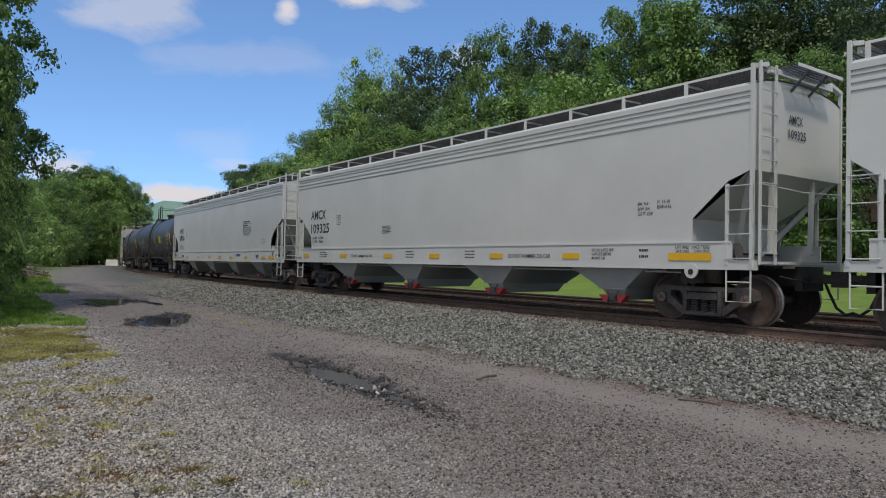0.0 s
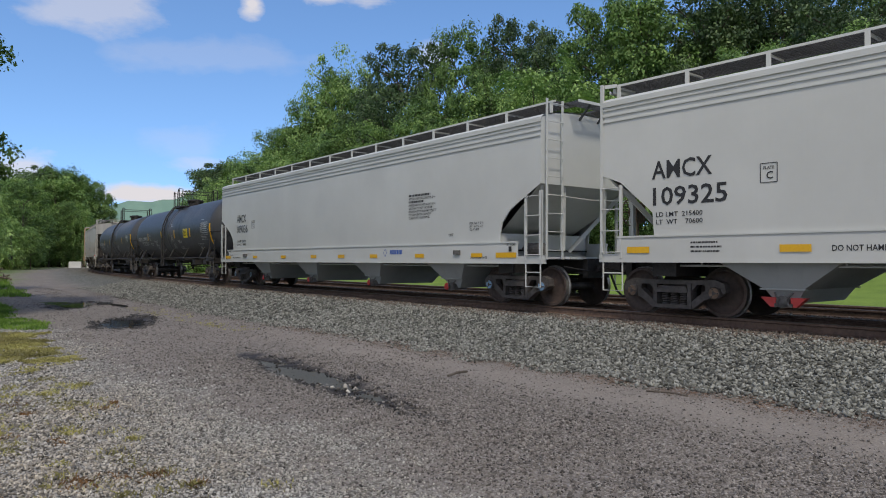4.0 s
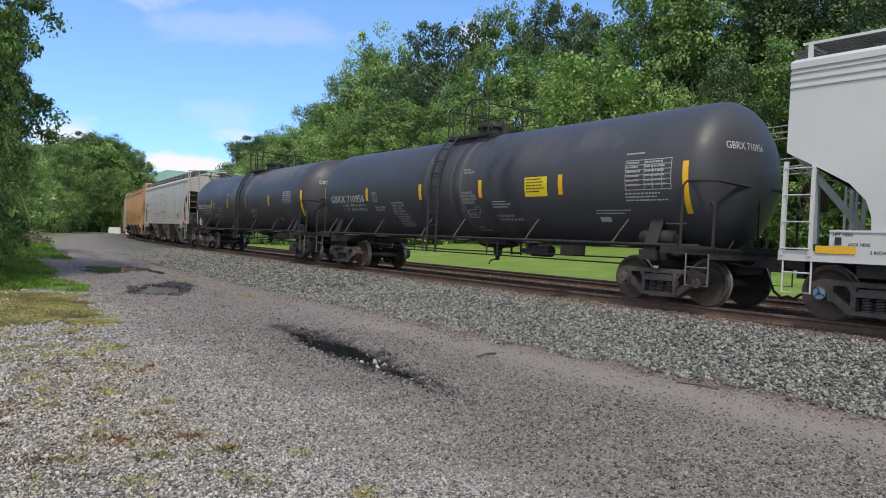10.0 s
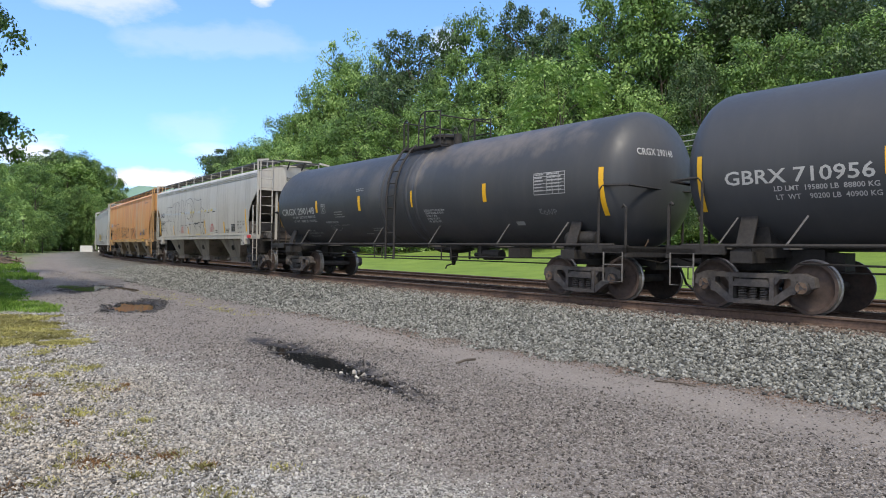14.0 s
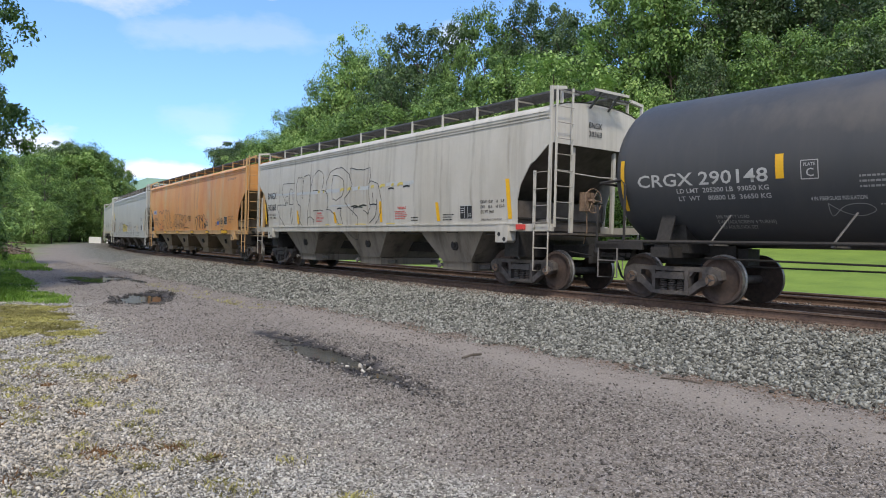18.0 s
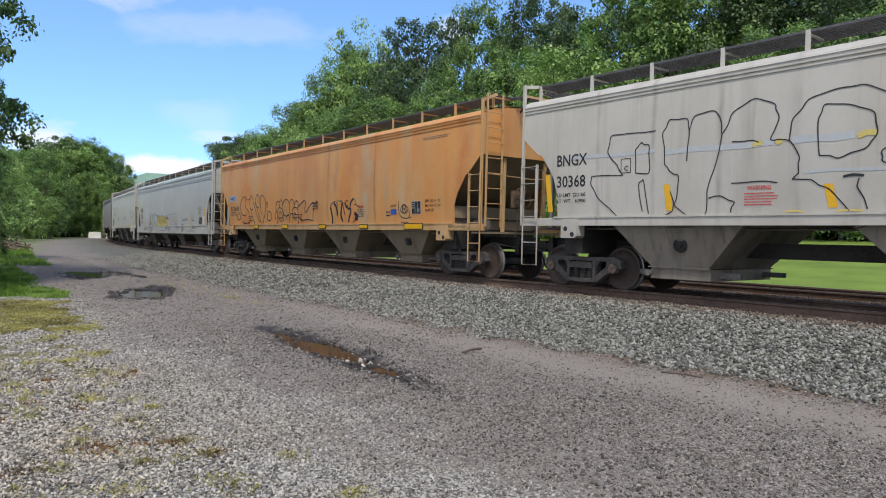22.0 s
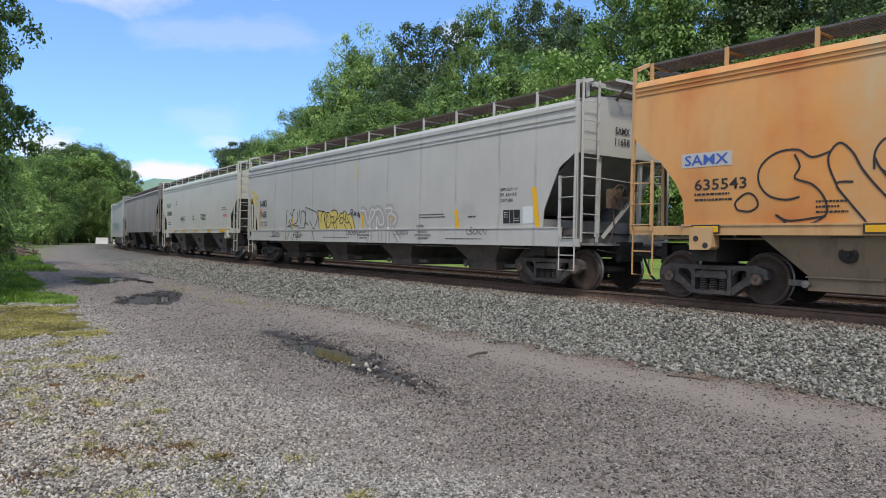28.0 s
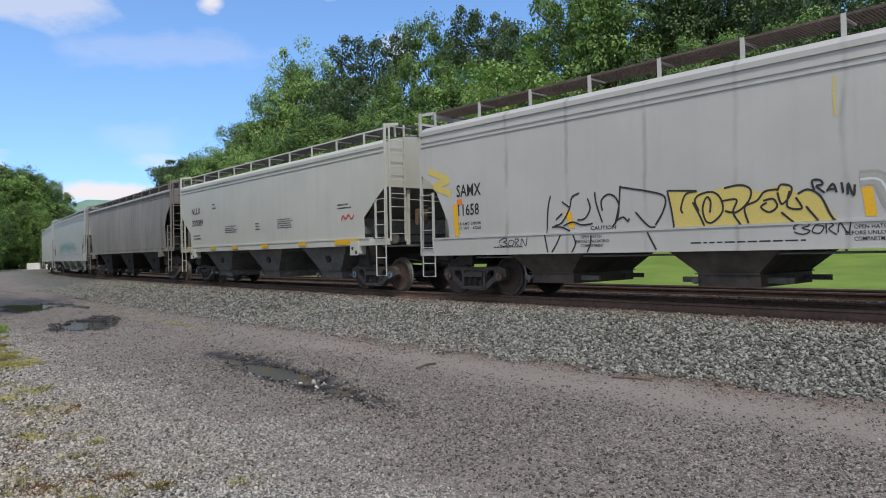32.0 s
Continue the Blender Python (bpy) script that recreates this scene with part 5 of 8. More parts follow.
# ---- odds and ends ----
def build_bits():
    g = Geo().tube([(0.52, 10.1, 0.035), (0.66, 10.3, 0.05), (0.82, 10.5, 0.035)], 0.02, 6)
    tagged(part("stick", g, M_BARK, None), "short dark broken stick lying on the dirt road", "stick")
    g = Geo().tube([(3.0, 8.9, 0.03), (3.25, 8.75, 0.035), (3.4, 8.55, 0.03)], 0.012, 5)
    tagged(part("twig", g, M_BARK, None), "thin dark twig on the dirt road", "stick")
    # white barrier blocks where the road ends
    block = Geo().prism([(-0.95, 0), (0.95, 0), (0.95, 0.25), (0.9, 1.05), (-0.9, 1.05), (-0.95, 0.25)], -0.35, 0.35).mesh("barrier_block", M_CONCRETE)
    for i in range(2):
        x, y = -56.4 + i * 2.5, 119.6 + i * 1.0
        z = float(ground_z(np.array([x]), np.array([y]))[0][0])
        b = new("barrier_block", block)
        b.matrix_basis = pose(x, y, z, 0, 0, 14)
        tagged(b, "white concrete barrier block at the road's end", "barrier", "barrier blocks")
    # heap of cut brush on the grass
    rnd = random.Random(4)
    heap = Geo()
    z = float(ground_z(np.array([-30.5]), np.array([51.0]))[0][0])
    for i in range(70):
        a, r = rnd.uniform(0, 6.28), rnd.uniform(0, 1.7)
        c = Vector((-30.5 + r * math.cos(a), 51 + r * math.sin(a), z + 0.06 + max(0, 0.85 - r * 0.45) * rnd.random()))
        e = Vector((rnd.uniform(-1, 1), rnd.uniform(-1, 1), rnd.uniform(-0.25, 0.25))) * 0.9
        heap.tube([c - e, c + e * 0.1, c + e], rnd.uniform(0.02, 0.06), 5)
    tagged(part("brush_heap", heap, M_WOOD, None), "heap of cut grey branches on the grass", "brush heap", kind="stuff")
    # wires on poles behind the far track
    ends = []
    for s in (-34.0, 128.0):
        p = on_track(s, -15.5)
        zz = float(ground_z(np.array([p.x]), np.array([p.y]))[0][0])
        pole = new("utility_pole")
        pole.matrix_basis = Matrix.Translation((p.x, p.y, zz))
        tagged(pole, "weathered wooden utility pole with crossarm", "utility pole", "poles of the line")
        part("pole", Geo().turn([(0, 0.16), (9.7, 0.11)], 10, (0, 0, 0), "z"), M_WOOD, pole)
        part("crossarm", Geo().box(-1.1, 1.1, -0.06, 0.06, 8.95, 9.1), M_WOOD, pole)
        ends.append(Vector((p.x, p.y, zz)))
    a, b = ends
    for h, off in ((9.6, 0.0), (9.1, 0.9), (9.1, -0.9), (7.9, 0.1), (7.5, 0.15), (7.1, 0.1)):
        pts = []
        for i in range(41):
            u = i / 40
            q = a.lerp(b, u)
            pts.append((q.x + off * 0.6, q.y + off * 0.8, q.z + h - 4 * 1.3 * u * (1 - u)))
        tagged(part("overhead_wire", Geo().tube(pts, 0.028, 4), M_CABLE, None), "thin dark overhead utility wire", "wire", "wires of the line")
    # wooded ridge on the horizon
    n = 60
    vs = []
    for i in range(n + 1):
        x = -1250 + 1500 * i / n
        top = 134 + 20 * math.sin(i * 0.21 + 0.6) + 5 * math.sin(i * 0.83) + 2.5 * math.sin(i * 2.3)
        vs += [(x, 1500, -5), (x, 1500 + 40, top * 0.55), (x, 1560, top)]
    fs = [(3 * i + k, 3 * i + 3 + k, 3 * i + 4 + k, 3 * i + 1 + k) for i in range(n) for k in (0, 1)]
    tagged(part("backdrop", Geo().add(vs, fs), M_HILL, None, soft=60), "hazy blue-green wooded ridge on the horizon", "hill", kind="structure")


build_ground()
build_bits()
build_plants()
# ---- running gear shared by all the cars ----
def wheelset_mesh(cap_mat):
    g = Geo()
    for s in (1, -1):
        prof = [(0.63, 0.0), (0.63, 0.10), (0.66, 0.16), (0.685, 0.36), (0.665, 0.40), (0.665, 0.485), (0.695, 0.487), (0.71, 0.462), (0.80, 0.455), (0.80, 0.40),
                (0.775, 0.375), (0.755, 0.30), (0.775, 0.17), (0.80, 0.12), (0.80, 0.0)]
        mis = [0, 0, 0, 0, 0, 1, 1, 1, 0, 0, 0, 0, 0, 0]
        g.turn([(a * s, r) for a, r in prof], 40, mis=mis)
        g.turn([(s * 0.80, 0.075), (s * 1.12, 0.075)], 12, mis=[2])
        g.turn([(s * 1.0, 0.115), (s * 1.13, 0.115), (s * 1.15, 0.10), (s * 1.15, 0.0)], 16, mis=[2, 2, 3])
        tri = [(0.055 * math.cos(a), 0.055 * math.sin(a)) for a in (radians(90), radians(210), radians(330))]
        g.prism(tri, s * 1.15, s * 1.162, 2)
        for k in range(3):
            a = radians(90 + 120 * k)
            g.turn([(s * 1.15, 0.014), (s * 1.175, 0.014)], 6, (0.075 * math.cos(a), 0, 0.075 * math.sin(a)), mis=[2])
    g.turn([(-0.66, 0.085), (0.66, 0.085)], 14, mis=[2])
    return g.mesh("wheelset", [M_WHEEL, M_TREAD, M_FRAME, cap_mat], 40)


def side_frame_mesh():
    """Cast side frame with its windows left open; it stands at y = 1, thickness 0.16."""
    g = Geo()
    y0, y1 = 0.93, 1.10
    top = [(-1.10, 0.47), (-1.07, 0.63), (-0.88, 0.70), (-0.55, 0.685), (0.55, 0.685), (0.88, 0.70), (1.07, 0.63), (1.10, 0.47), (1.03, 0.44), (0.99, 0.555), (0.80, 0.565), (0.66, 0.60), (-0.66, 0.60), (-0.80, 0.565), (-0.99, 0.555), (-1.03, 0.44)]
    for i in range(7):
        g.prism([top[i], top[i + 1], top[14 - i], top[15 - i]], y0, y1)
    for s in (1, -1):
        g.prism([(s * 0.69, 0.60), (s * 0.79, 0.58), (s * 0.78, 0.35), (s * 0.71, 0.33)], y0, y1)
        g.prism([(s * 0.70, 0.50), (s * 0.76, 0.38), (s * 0.42, 0.13), (s * 0.33, 0.22)], y0, y1)
        g.prism([(s * 0.33, 0.62), (s * 0.41, 0.62), (s * 0.41, 0.18), (s * 0.33, 0.18)], y0 - 0.02, y1 + 0.015)
        g.box(*(sorted((s * 0.80, s * 0.98))), y0 - 0.01, y1 - 0.01, 0.54, 0.60)
        g.prism([(s * 0.40, 0.61), (s * 0.52, 0.61), (s * 0.40, 0.47)], y0 + 0.02, y1 - 0.02)
    g.box(-0.42, 0.42, y0 - 0.03, y1 + 0.03, 0.145, 0.215)
    g.box(-0.34, 0.34, y0 - 0.05, y1 + 0.05, 0.445, 0.53)                                                   # bolster end
    g.box(-0.30, 0.30, y0 + 0.02, y1 + 0.02, 0.53, 0.575)
    return g.mesh("side_frame", M_FRAME)


def coil_mesh():
    g = Geo()
    pts = [(0.065 * math.cos(a), 0.065 * math.sin(a), 0.215 + 0.23 * a / (2 * math.pi * 5)) for a in (2 * math.pi * i / 9 for i in range(46))]
    g.tube(pts, 0.017, 5)
    return g.mesh("spring", M_FRAME, 60)


WHEELS = {"plain": wheelset_mesh(M_RUSTDARK), "blue": wheelset_mesh(M_CYAN)}
SIDE_FRAME, COIL = side_frame_mesh(), coil_mesh()
BOLSTER = Geo().box(-0.2, 0.2, -0.92, 0.92, 0.42, 0.62).box(-0.28, 0.28, -0.25, 0.25, 0.62, 0.70).mesh("bogie", M_UNDER)
BRAKE_BEAM = Geo().beam((-0.45, -0.8, 0.36), (-0.45, 0.8, 0.36), 0.07, 0.09).beam((0.45, -0.8, 0.36), (0.45, 0.8, 0.36), 0.07, 0.09).mesh("brake_beam", M_UNDER)
TRAIN = []        # car, where its middle is at the clip's middle, half the distance between its bogies
AXLES = []


def bogie(car, x, caps):
    b = part("bogie", BOLSTER, None, car, "cast steel freight bogie with coil springs", at=(x, 0, 0))
    part("side_frame", SIDE_FRAME, None, b)
    part("side_frame", SIDE_FRAME, None, b, at=Matrix.Rotation(math.pi, 4, "Z"))
    part("brake_beam", BRAKE_BEAM, None, b)
    for sx in (-0.2, 0.0, 0.2):
        for sy in (-1.01, 1.01):
            part("spring", COIL, None, b, at=(sx, sy, 0))
    for ax in (-0.889, 0.889):
        AXLES.append((part("wheelset", WHEELS[caps], None, b, at=(ax, 0, 0.457)), ax))
    BOGIES.append((b, x, car))


BOGIES = []
TUBE_MESH = {}


def rung(length, axis, mat, r=0.011):
    key = (round(length, 2), axis, mat.name, r)
    if key not in TUBE_MESH:
        e = {"x": (length, 0, 0), "y": (0, length, 0)}[axis]
        TUBE_MESH[key] = Geo().tube([(0, 0, 0), e], r, 5).mesh("rung", mat)
    return TUBE_MESH[key]


def side_ladder(car, x, w, y, z0, z1, n, mat, name="side_ladder", first=None):
    """Two stiles and rungs that lie along the car."""
    g = Geo()
    for xx in (x, x + w):
        g.box(xx - 0.03, xx + 0.03, y - 0.02, y + 0.02, z0, z1)
    lad = part(name, g, mat, car)
    for i in range(n):
        z = (first if first else z0 + 0.12) + (z1 - 0.05 - (first if first else z0 + 0.12)) * i / max(n - 1, 1)
        part("rung", rung(w, "x", mat), None, lad, at=(x, y + 0.03, z))
    return lad


def end_ladder(car, x, y0, w, z0, z1, n, mat):
    g = Geo()
    for yy in (y0, y0 + w):
        g.box(x - 0.02, x + 0.02, yy - 0.02, yy + 0.02, z0, z1)
    lad = part("end_ladder", g, mat, car)
    for i in range(n):
        part("rung", rung(abs(w), "y", mat), None, lad, at=(x + math.copysign(0.04, x), min(y0, y0 + w), z0 + 0.2 + (z1 - z0 - 0.3) * i / (n - 1)))
    return lad


def step(car, x, w, y, z0, z1, mat):
    g = Geo()
    g.tube([(x, y, z1), (x, y, z0), (x + w, y, z0), (x + w, y, z1)], 0.018, 5)
    g.tube([(x, y, (z0 + z1) / 2 + 0.04), (x + w, y, (z0 + z1) / 2 + 0.04)], 0.014, 5)
    return part("sill_step", g, mat, car)


def brake_wheel(car, x, y, z, mat, r=0.28):
    s = math.copysign(1, x)
    g = Geo()
    ring = [(x, y + r * math.cos(a), z + r * math.sin(a)) for a in (2 * math.pi * k / 20 for k in range(21))]
    g.tube(ring, 0.014, 5)
    for k in range(6):
        a = 2 * math.pi * k / 6
        g.tube([(x - s * 0.03, y, z), (x, y + r * math.cos(a), z + r * math.sin(a))], 0.012, 4)
    g.turn([(x - s * 0.12, 0.05), (x + s * 0.02, 0.05)], 10, (0, y, z), "x")
    w = part("brake_wheel", g, mat, car, "spoked steel hand-brake wheel")
    h = Geo().box(*sorted((x - s * 0.28, x - s * 0.12)), y - 0.16, y + 0.16, z - 0.24, z + 0.2)
    h.tube([(x - s * 0.2, y, z - 0.2), (x - s * 0.2, y - 0.03, z - 0.7), (x - s * 0.3, y - 0.03, 1.1)], 0.018, 5)
    part("brake_gear", h, M_RUSTDARK, car)
    return w


def draft_gear(car, half, body_x, stub=False):
    """Centre sill, couplers, air hoses and end sills."""
    if stub:
        for s in (1, -1):
            part("stub_sill", Geo().box(*sorted((s * (half - 3.1), s * (half - 0.55))), -0.22, 0.22, 0.74, 1.06), M_UNDER, car)
    else:
        part("centre_sill", Geo().box(-half + 0.55, half - 0.55, -0.22, 0.22, 0.77, 1.06), M_UNDER, car)
    for s in (1, -1):
        g = Geo()
        g.box(*sorted((s * (half - 0.62), s * (half - 0.12))), -0.075, 0.075, 0.80, 0.96)
        g.prism([(s * (half - 0.16), 0.74), (s * (half + 0.10), 0.74), (s * (half + 0.10), 1.02), (s * (half - 0.16), 1.02)], -0.16, 0.10)
        g.box(*sorted((s * (half - 0.66), s * (half - 0.52))), -0.38, 0.38, 0.66, 1.10)
        g.tube([(s * (half - 0.5), 1.2, 0.92), (s * (half - 0.42), 0.3, 0.80), (s * (half - 0.3), 0.0, 0.97)], 0.014, 5)
        part("coupler", g, M_UNDER, car, "knuckle coupler with its cut lever")
        y = -0.42 if s > 0 else -0.36
        hose = [(s * (half - 0.5), y, 0.86), (s * (half - 0.42), y, 0.66), (s * (half - 0.28), y, 0.36), (s * (half - 0.12), y, 0.24), (s * (half + 0.02), y, 0.28)]
        part("air_hose", Geo().tube(hose, 0.028, 6), M_RUBBER, car)


# ---- covered hopper cars ----
def hopper(name, label, s0, s1, spec):
    car = new(name)
    tagged(car, label, "freight car", "cars of the train")
    half = (s1 - s0) / 2
    le, eave, lo, hi = spec["le"], spec["eave"], spec["sill"][0], spec["sill"][1]
    body, under, frame_m, board = spec["body"], spec["under"], spec["trim"], spec["board"]
    bulge = spec.get("bulge", 0.03)
    side = lambda z: 1.60 - bulge * ((z - 2.8) / 1.3) ** 2
    cut = spec["cut"]

    def bottom(x):
        d = le - abs(x)
        if d >= cut[-1][0]:
            return cut[-1][1]
        for (a, za), (b, zb) in zip(cut, cut[1:]):
            if d <= b:
                return za + (zb - za) * (d - a) / max(b - a, 1e-6)
        return cut[-1][1]

    # shell: both sides, both ends
    xs = sorted({round(s * (le - d), 4) for s in (1, -1) for d, _ in cut} | {round(-le + 2 * le * i / 16, 4) for i in range(17)} |
                {round(s * (le - cut[-1][0] - 0.002), 4) for s in (1, -1)})
    nz = 9
    g = Geo()
    for sy in (1, -1):
        vs = []
        for x in xs:
            zb = bottom(x) if le - abs(x) < cut[-1][0] + 0.001 else hi - 0.03
            for k in range(nz + 1):
                z = zb + (eave - zb) * k / nz
                vs.append((x, sy * side(z), z))
        n = nz + 1
        g.add(vs, [(i * n + k, (i + 1) * n + k, (i + 1) * n + k + 1, i * n + k + 1) for i in range(len(xs) - 1) for k in range(nz)])
        for i in range(len(xs) - 1):
            a, b = vs[i * n], vs[(i + 1) * n]
            g.add([a, b, (b[0], b[1] - sy * 0.025, b[2]), (a[0], a[1] - sy * 0.025, a[2])], [(0, 1, 2, 3)])
    roof_h = spec.get("roof", 0.34)
    arc = [(1.585 * math.cos(a), eave + roof_h * math.sin(a)) for a in (math.pi * k / 12 for k in range(13))]
    ze = cut[0][1]
    for s in (1, -1):
        ring = [(s * le, y, z) for y, z in arc] + [(s * le, -side(eave), eave), (s * le, -side(ze), ze), (s * le, side(ze), ze)]
        g.add(ring, [tuple(range(len(ring)))])
    part("body", g, [body], car, soft=30)
    r = Geo()
    rx = [-le - 0.02, -le + 0.4, 0, le - 0.4, le + 0.02]
    vs = [(x, y * 1.012, z + 0.02) for x in rx for y, z in arc]
    r.add(vs, [(i * 13 + k, i * 13 + k + 1, (i + 1) * 13 + k + 1, (i + 1) * 13 + k) for i in range(len(rx) - 1) for k in range(12)])
    for sy in (1, -1):
        r.box(-le, le, *sorted((sy * (side(eave) - 0.01), sy * (side(eave) + 0.035))), eave - 0.05, eave + 0.05)
    part("roof", r, [body], car, soft=40)
    for z in spec["beads"]:
        b = Geo()
        b.prism([(-le, z), (le, z), (le, z + 0.03), (-le, z + 0.03)], side(z) - 0.005, side(z) + 0.022)
        part("side_bead", b, body, car)
    # slope sheets at the ends, seen through the cut corners
    for s in (1, -1):
        sl = Geo()
        pts = [(s * (le - 0.02), ze + 0.02)] + [(s * (le - 0.9 - 1.15 * k), ze - 0.72 * (k + 0.8)) for k in (0, 1)]
        ws = [1.555, 1.45, 1.2]
        vs = []
        for (x, z), w in zip(pts, ws):
            vs += [(x, w, z), (x, -w, z)]
        sl.add(vs, [(0, 1, 3, 2), (2, 3, 5, 4)])
        sl.box(*sorted((s * (le - cut[-1][0] - 0.1), s * (le - cut[-1][0] - 0.06))), -1.52, 1.52, lo + 0.05, min(cut[-2][1], 2.3))
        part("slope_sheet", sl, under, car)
        for yy in (0.72, -0.72):
            part("end_post", Geo().beam((s * (le - 0.15), yy, hi - 0.2), (s * (le - 0.12), yy, ze + (0.05 if spec["deep"] else 0.3)), 0.09, 0.07), frame_m, car)
            if spec["deep"]:
                part("end_brace", Geo().beam((s * (le - 0.1), yy * 2.02, ze), (s * (le - 1.0), yy * 0.6, hi - 0.2), 0.09, 0.09), frame_m, car)
        deck = Geo().box(*sorted((s * (le - cut[-1][0]), s * (half - 0.55))), -0.95, 0.95, hi - spec["deck"] - 0.05, hi - spec["deck"])
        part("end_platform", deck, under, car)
        bc = Geo().turn([(-0.26, 0.15), (0.26, 0.15)], 14, (s * (le - 1.0), 0.75, hi - spec["deck"] + 0.19), "x")
        bc.turn([(0.26, 0.07), (0.5, 0.05)], 10, (s * (le - 1.0), 0.75, hi - spec["deck"] + 0.19), "x")
        part("brake_cylinder", bc, M_UNDER_L, car)
    # side sills
    for sy in (1, -1):
        q = Geo()
        ext = spec["sill_x"]
        yy = side(hi) + 0.015
        lips = []
        if spec["deep"]:
            q.prism([(-ext, lo), (ext, lo), (ext, hi), (-ext, hi)], sy * (yy - 0.03), sy * (yy + 0.012))
            lips = [(lo - 0.002, lo + 0.025, 0.12, 0.02), (hi - 0.02, hi + 0.015, 0.05, 0.03)]
        else:
            q.prism([(-ext, lo), (ext, lo), (ext, hi), (-ext, hi)], sy * (yy - 0.04), sy * (yy + 0.03))
            lips = [(hi - 0.015, hi + 0.02, 0.1, 0.05)]
        sill = part("side_sill", q, spec.get("sill_m", body), car)
        for za, zb_, inn, out in lips:
            part("sill_lip", Geo().prism([(-ext, za), (ext, za), (ext, zb_), (-ext, zb_)], sy * (yy - inn), sy * (yy + out)), spec.get("sill_m", body), sill)
        for s in (1, -1):
            k = Geo().prism([(s * (le - cut[-1][0] - 0.4), lo), (s * (le + 0.06), lo), (s * (le + 0.06), lo + 0.17), (s * (le - cut[-1][0] - 0.4), lo + 0.17)], sy * 1.47, sy * (yy + 0.008))
            part("end_sill", k, spec.get("sill_m", frame_m), car)
    # hopper bays with their outlets, and the dark sheets that close the car above the gaps
    cover = Geo().box(-le + cut[-1][0], le - cut[-1][0], -1.5, 1.5, lo + 0.30, lo + 0.34)
    part("floor_sheet", cover, M_UNDER, car)
    zb0, y_top, y_bot = spec.get("bay_z", 0.55), 1.42, 1.16
    for mid in spec["bays"]:
        ht, hb = spec["bay_top"], spec["bay_bot"]
        h = Geo()
        zt = lo + 0.05
        vs = []
        for hw, yy, z in ((ht + 0.30 * (ht - hb) / (zt - zb0), y_top, zt + 0.30), (ht, y_top, zt), (hb, y_bot, zb0)):
            vs += [(mid + hw, yy, z), (mid - hw, yy, z), (mid - hw, -yy, z), (mid + hw, -yy, z)]
        h.add(vs, [(4 * r + i, 4 * r + (i + 1) % 4, 4 * r + 4 + (i + 1) % 4, 4 * r + 4 + i) for r in (0, 1) for i in range(4)] + [(8, 9, 10, 11)])
        bay = part("hopper_bay", h, spec["bay_m"], car)
        for sy in (1, -1):
            flange = Geo().box(mid - hb - 0.05, mid + hb + 0.05, *sorted((sy * (y_bot - 0.04), sy * (y_bot + 0.05))), zb0 - 0.012, zb0 + 0.012)
            part("outlet_flange", flange, spec["bay_m"], bay)
        if spec.get("caps"):
            v = []
            for hw, yy, z in ((hb, 1.12, zb0), (0.17, 1.02, 0.33)):
                v += [(mid + hw, yy, z), (mid - hw, yy, z), (mid - hw, -yy, z), (mid + hw, -yy, z)]
            v = Geo().add(v, [(0, 1, 5, 4), (1, 2, 6, 5), (2, 3, 7, 6), (3, 0, 4, 7), (4, 5, 6, 7)])
            part("outlet_chute", v, spec["bay_m"], bay)
            cast = Geo().turn([(0.7, 0.085), (1.14, 0.085), (1.16, 0.11), (1.19, 0.11)], 14, (mid, 0, 0.36))
            for dx in (-0.12, 0.10):
                cast.tube([(mid + dx, 1.2, 0.28), (mid + dx * 0.6, 1.22, 0.40), (mid + dx * 1.4, 1.17, 0.52)], 0.018, 5)
            cast.box(mid - 0.16, mid + 0.14, 1.05, 1.19, 0.27, 0.33)
            part("outlet_casting", cast, M_UNDER_L, bay)
            for dx in spec.get("cap_at", (-0.25, 0.25)):
                if len(spec.get("cap_at", (0, 0))) == 1:
                    cap = Geo().turn([(1.14, 0.095), (1.22, 0.095), (1.235, 0.075), (1.235, 0.0)], 16, (mid + dx, 0, 0.36))
                else:
                    cap = Geo().prism([(mid + dx - 0.13, 0.43), (mid + dx + 0.13, 0.43), (mid + dx + 0.04 - dx * 0.3, 0.27), (mid + dx - 0.04 - dx * 0.3, 0.27)], 1.03, 1.17)
                part("outlet_cap", cap, spec["caps"], bay, "bright red outlet cap")
        else:
            o = Geo().box(mid - hb - 0.03, mid + hb + 0.03, -y_bot + 0.02, y_bot - 0.02, zb0 - 0.23, zb0 - 0.012)
            part("outlet_gate", o, spec["bay_m"], bay)
            for sy in (1, -1):
                part("gate_rack", Geo().box(mid - hb - 0.48, mid + hb + 0.48, *sorted((sy * 0.80, sy * 0.88)), zb0 - 0.17, zb0 - 0.07), M_UNDER_L, bay)
                part("gate_shaft", Geo().turn([(sy * 1.10, 0.035), (sy * 1.23, 0.035), (sy * 1.23, 0.065), (sy * 1.29, 0.065), (sy * 1.29, 0.03)], 8, (mid + hb + 0.02, 0, zb0 - 0.12)), M_UNDER_L, bay)
            if not spec["deep"]:
                zc = (lo + zb0) / 2 + 0.05
                yc = y_bot + (y_top - y_bot) * (zc - zb0) / (zt - zb0)
                port = Geo().turn([(yc - 0.06, 0.15), (yc + 0.02, 0.15), (yc + 0.03, 0.11), (yc + 0.02, 0.10), (yc + 0.02, 0.06), (yc + 0.06, 0.05), (yc + 0.06, 0.0)], 12, (mid - 0.1, 0, zc))
                part("vibrator_bracket", port, M_UNDER, bay)
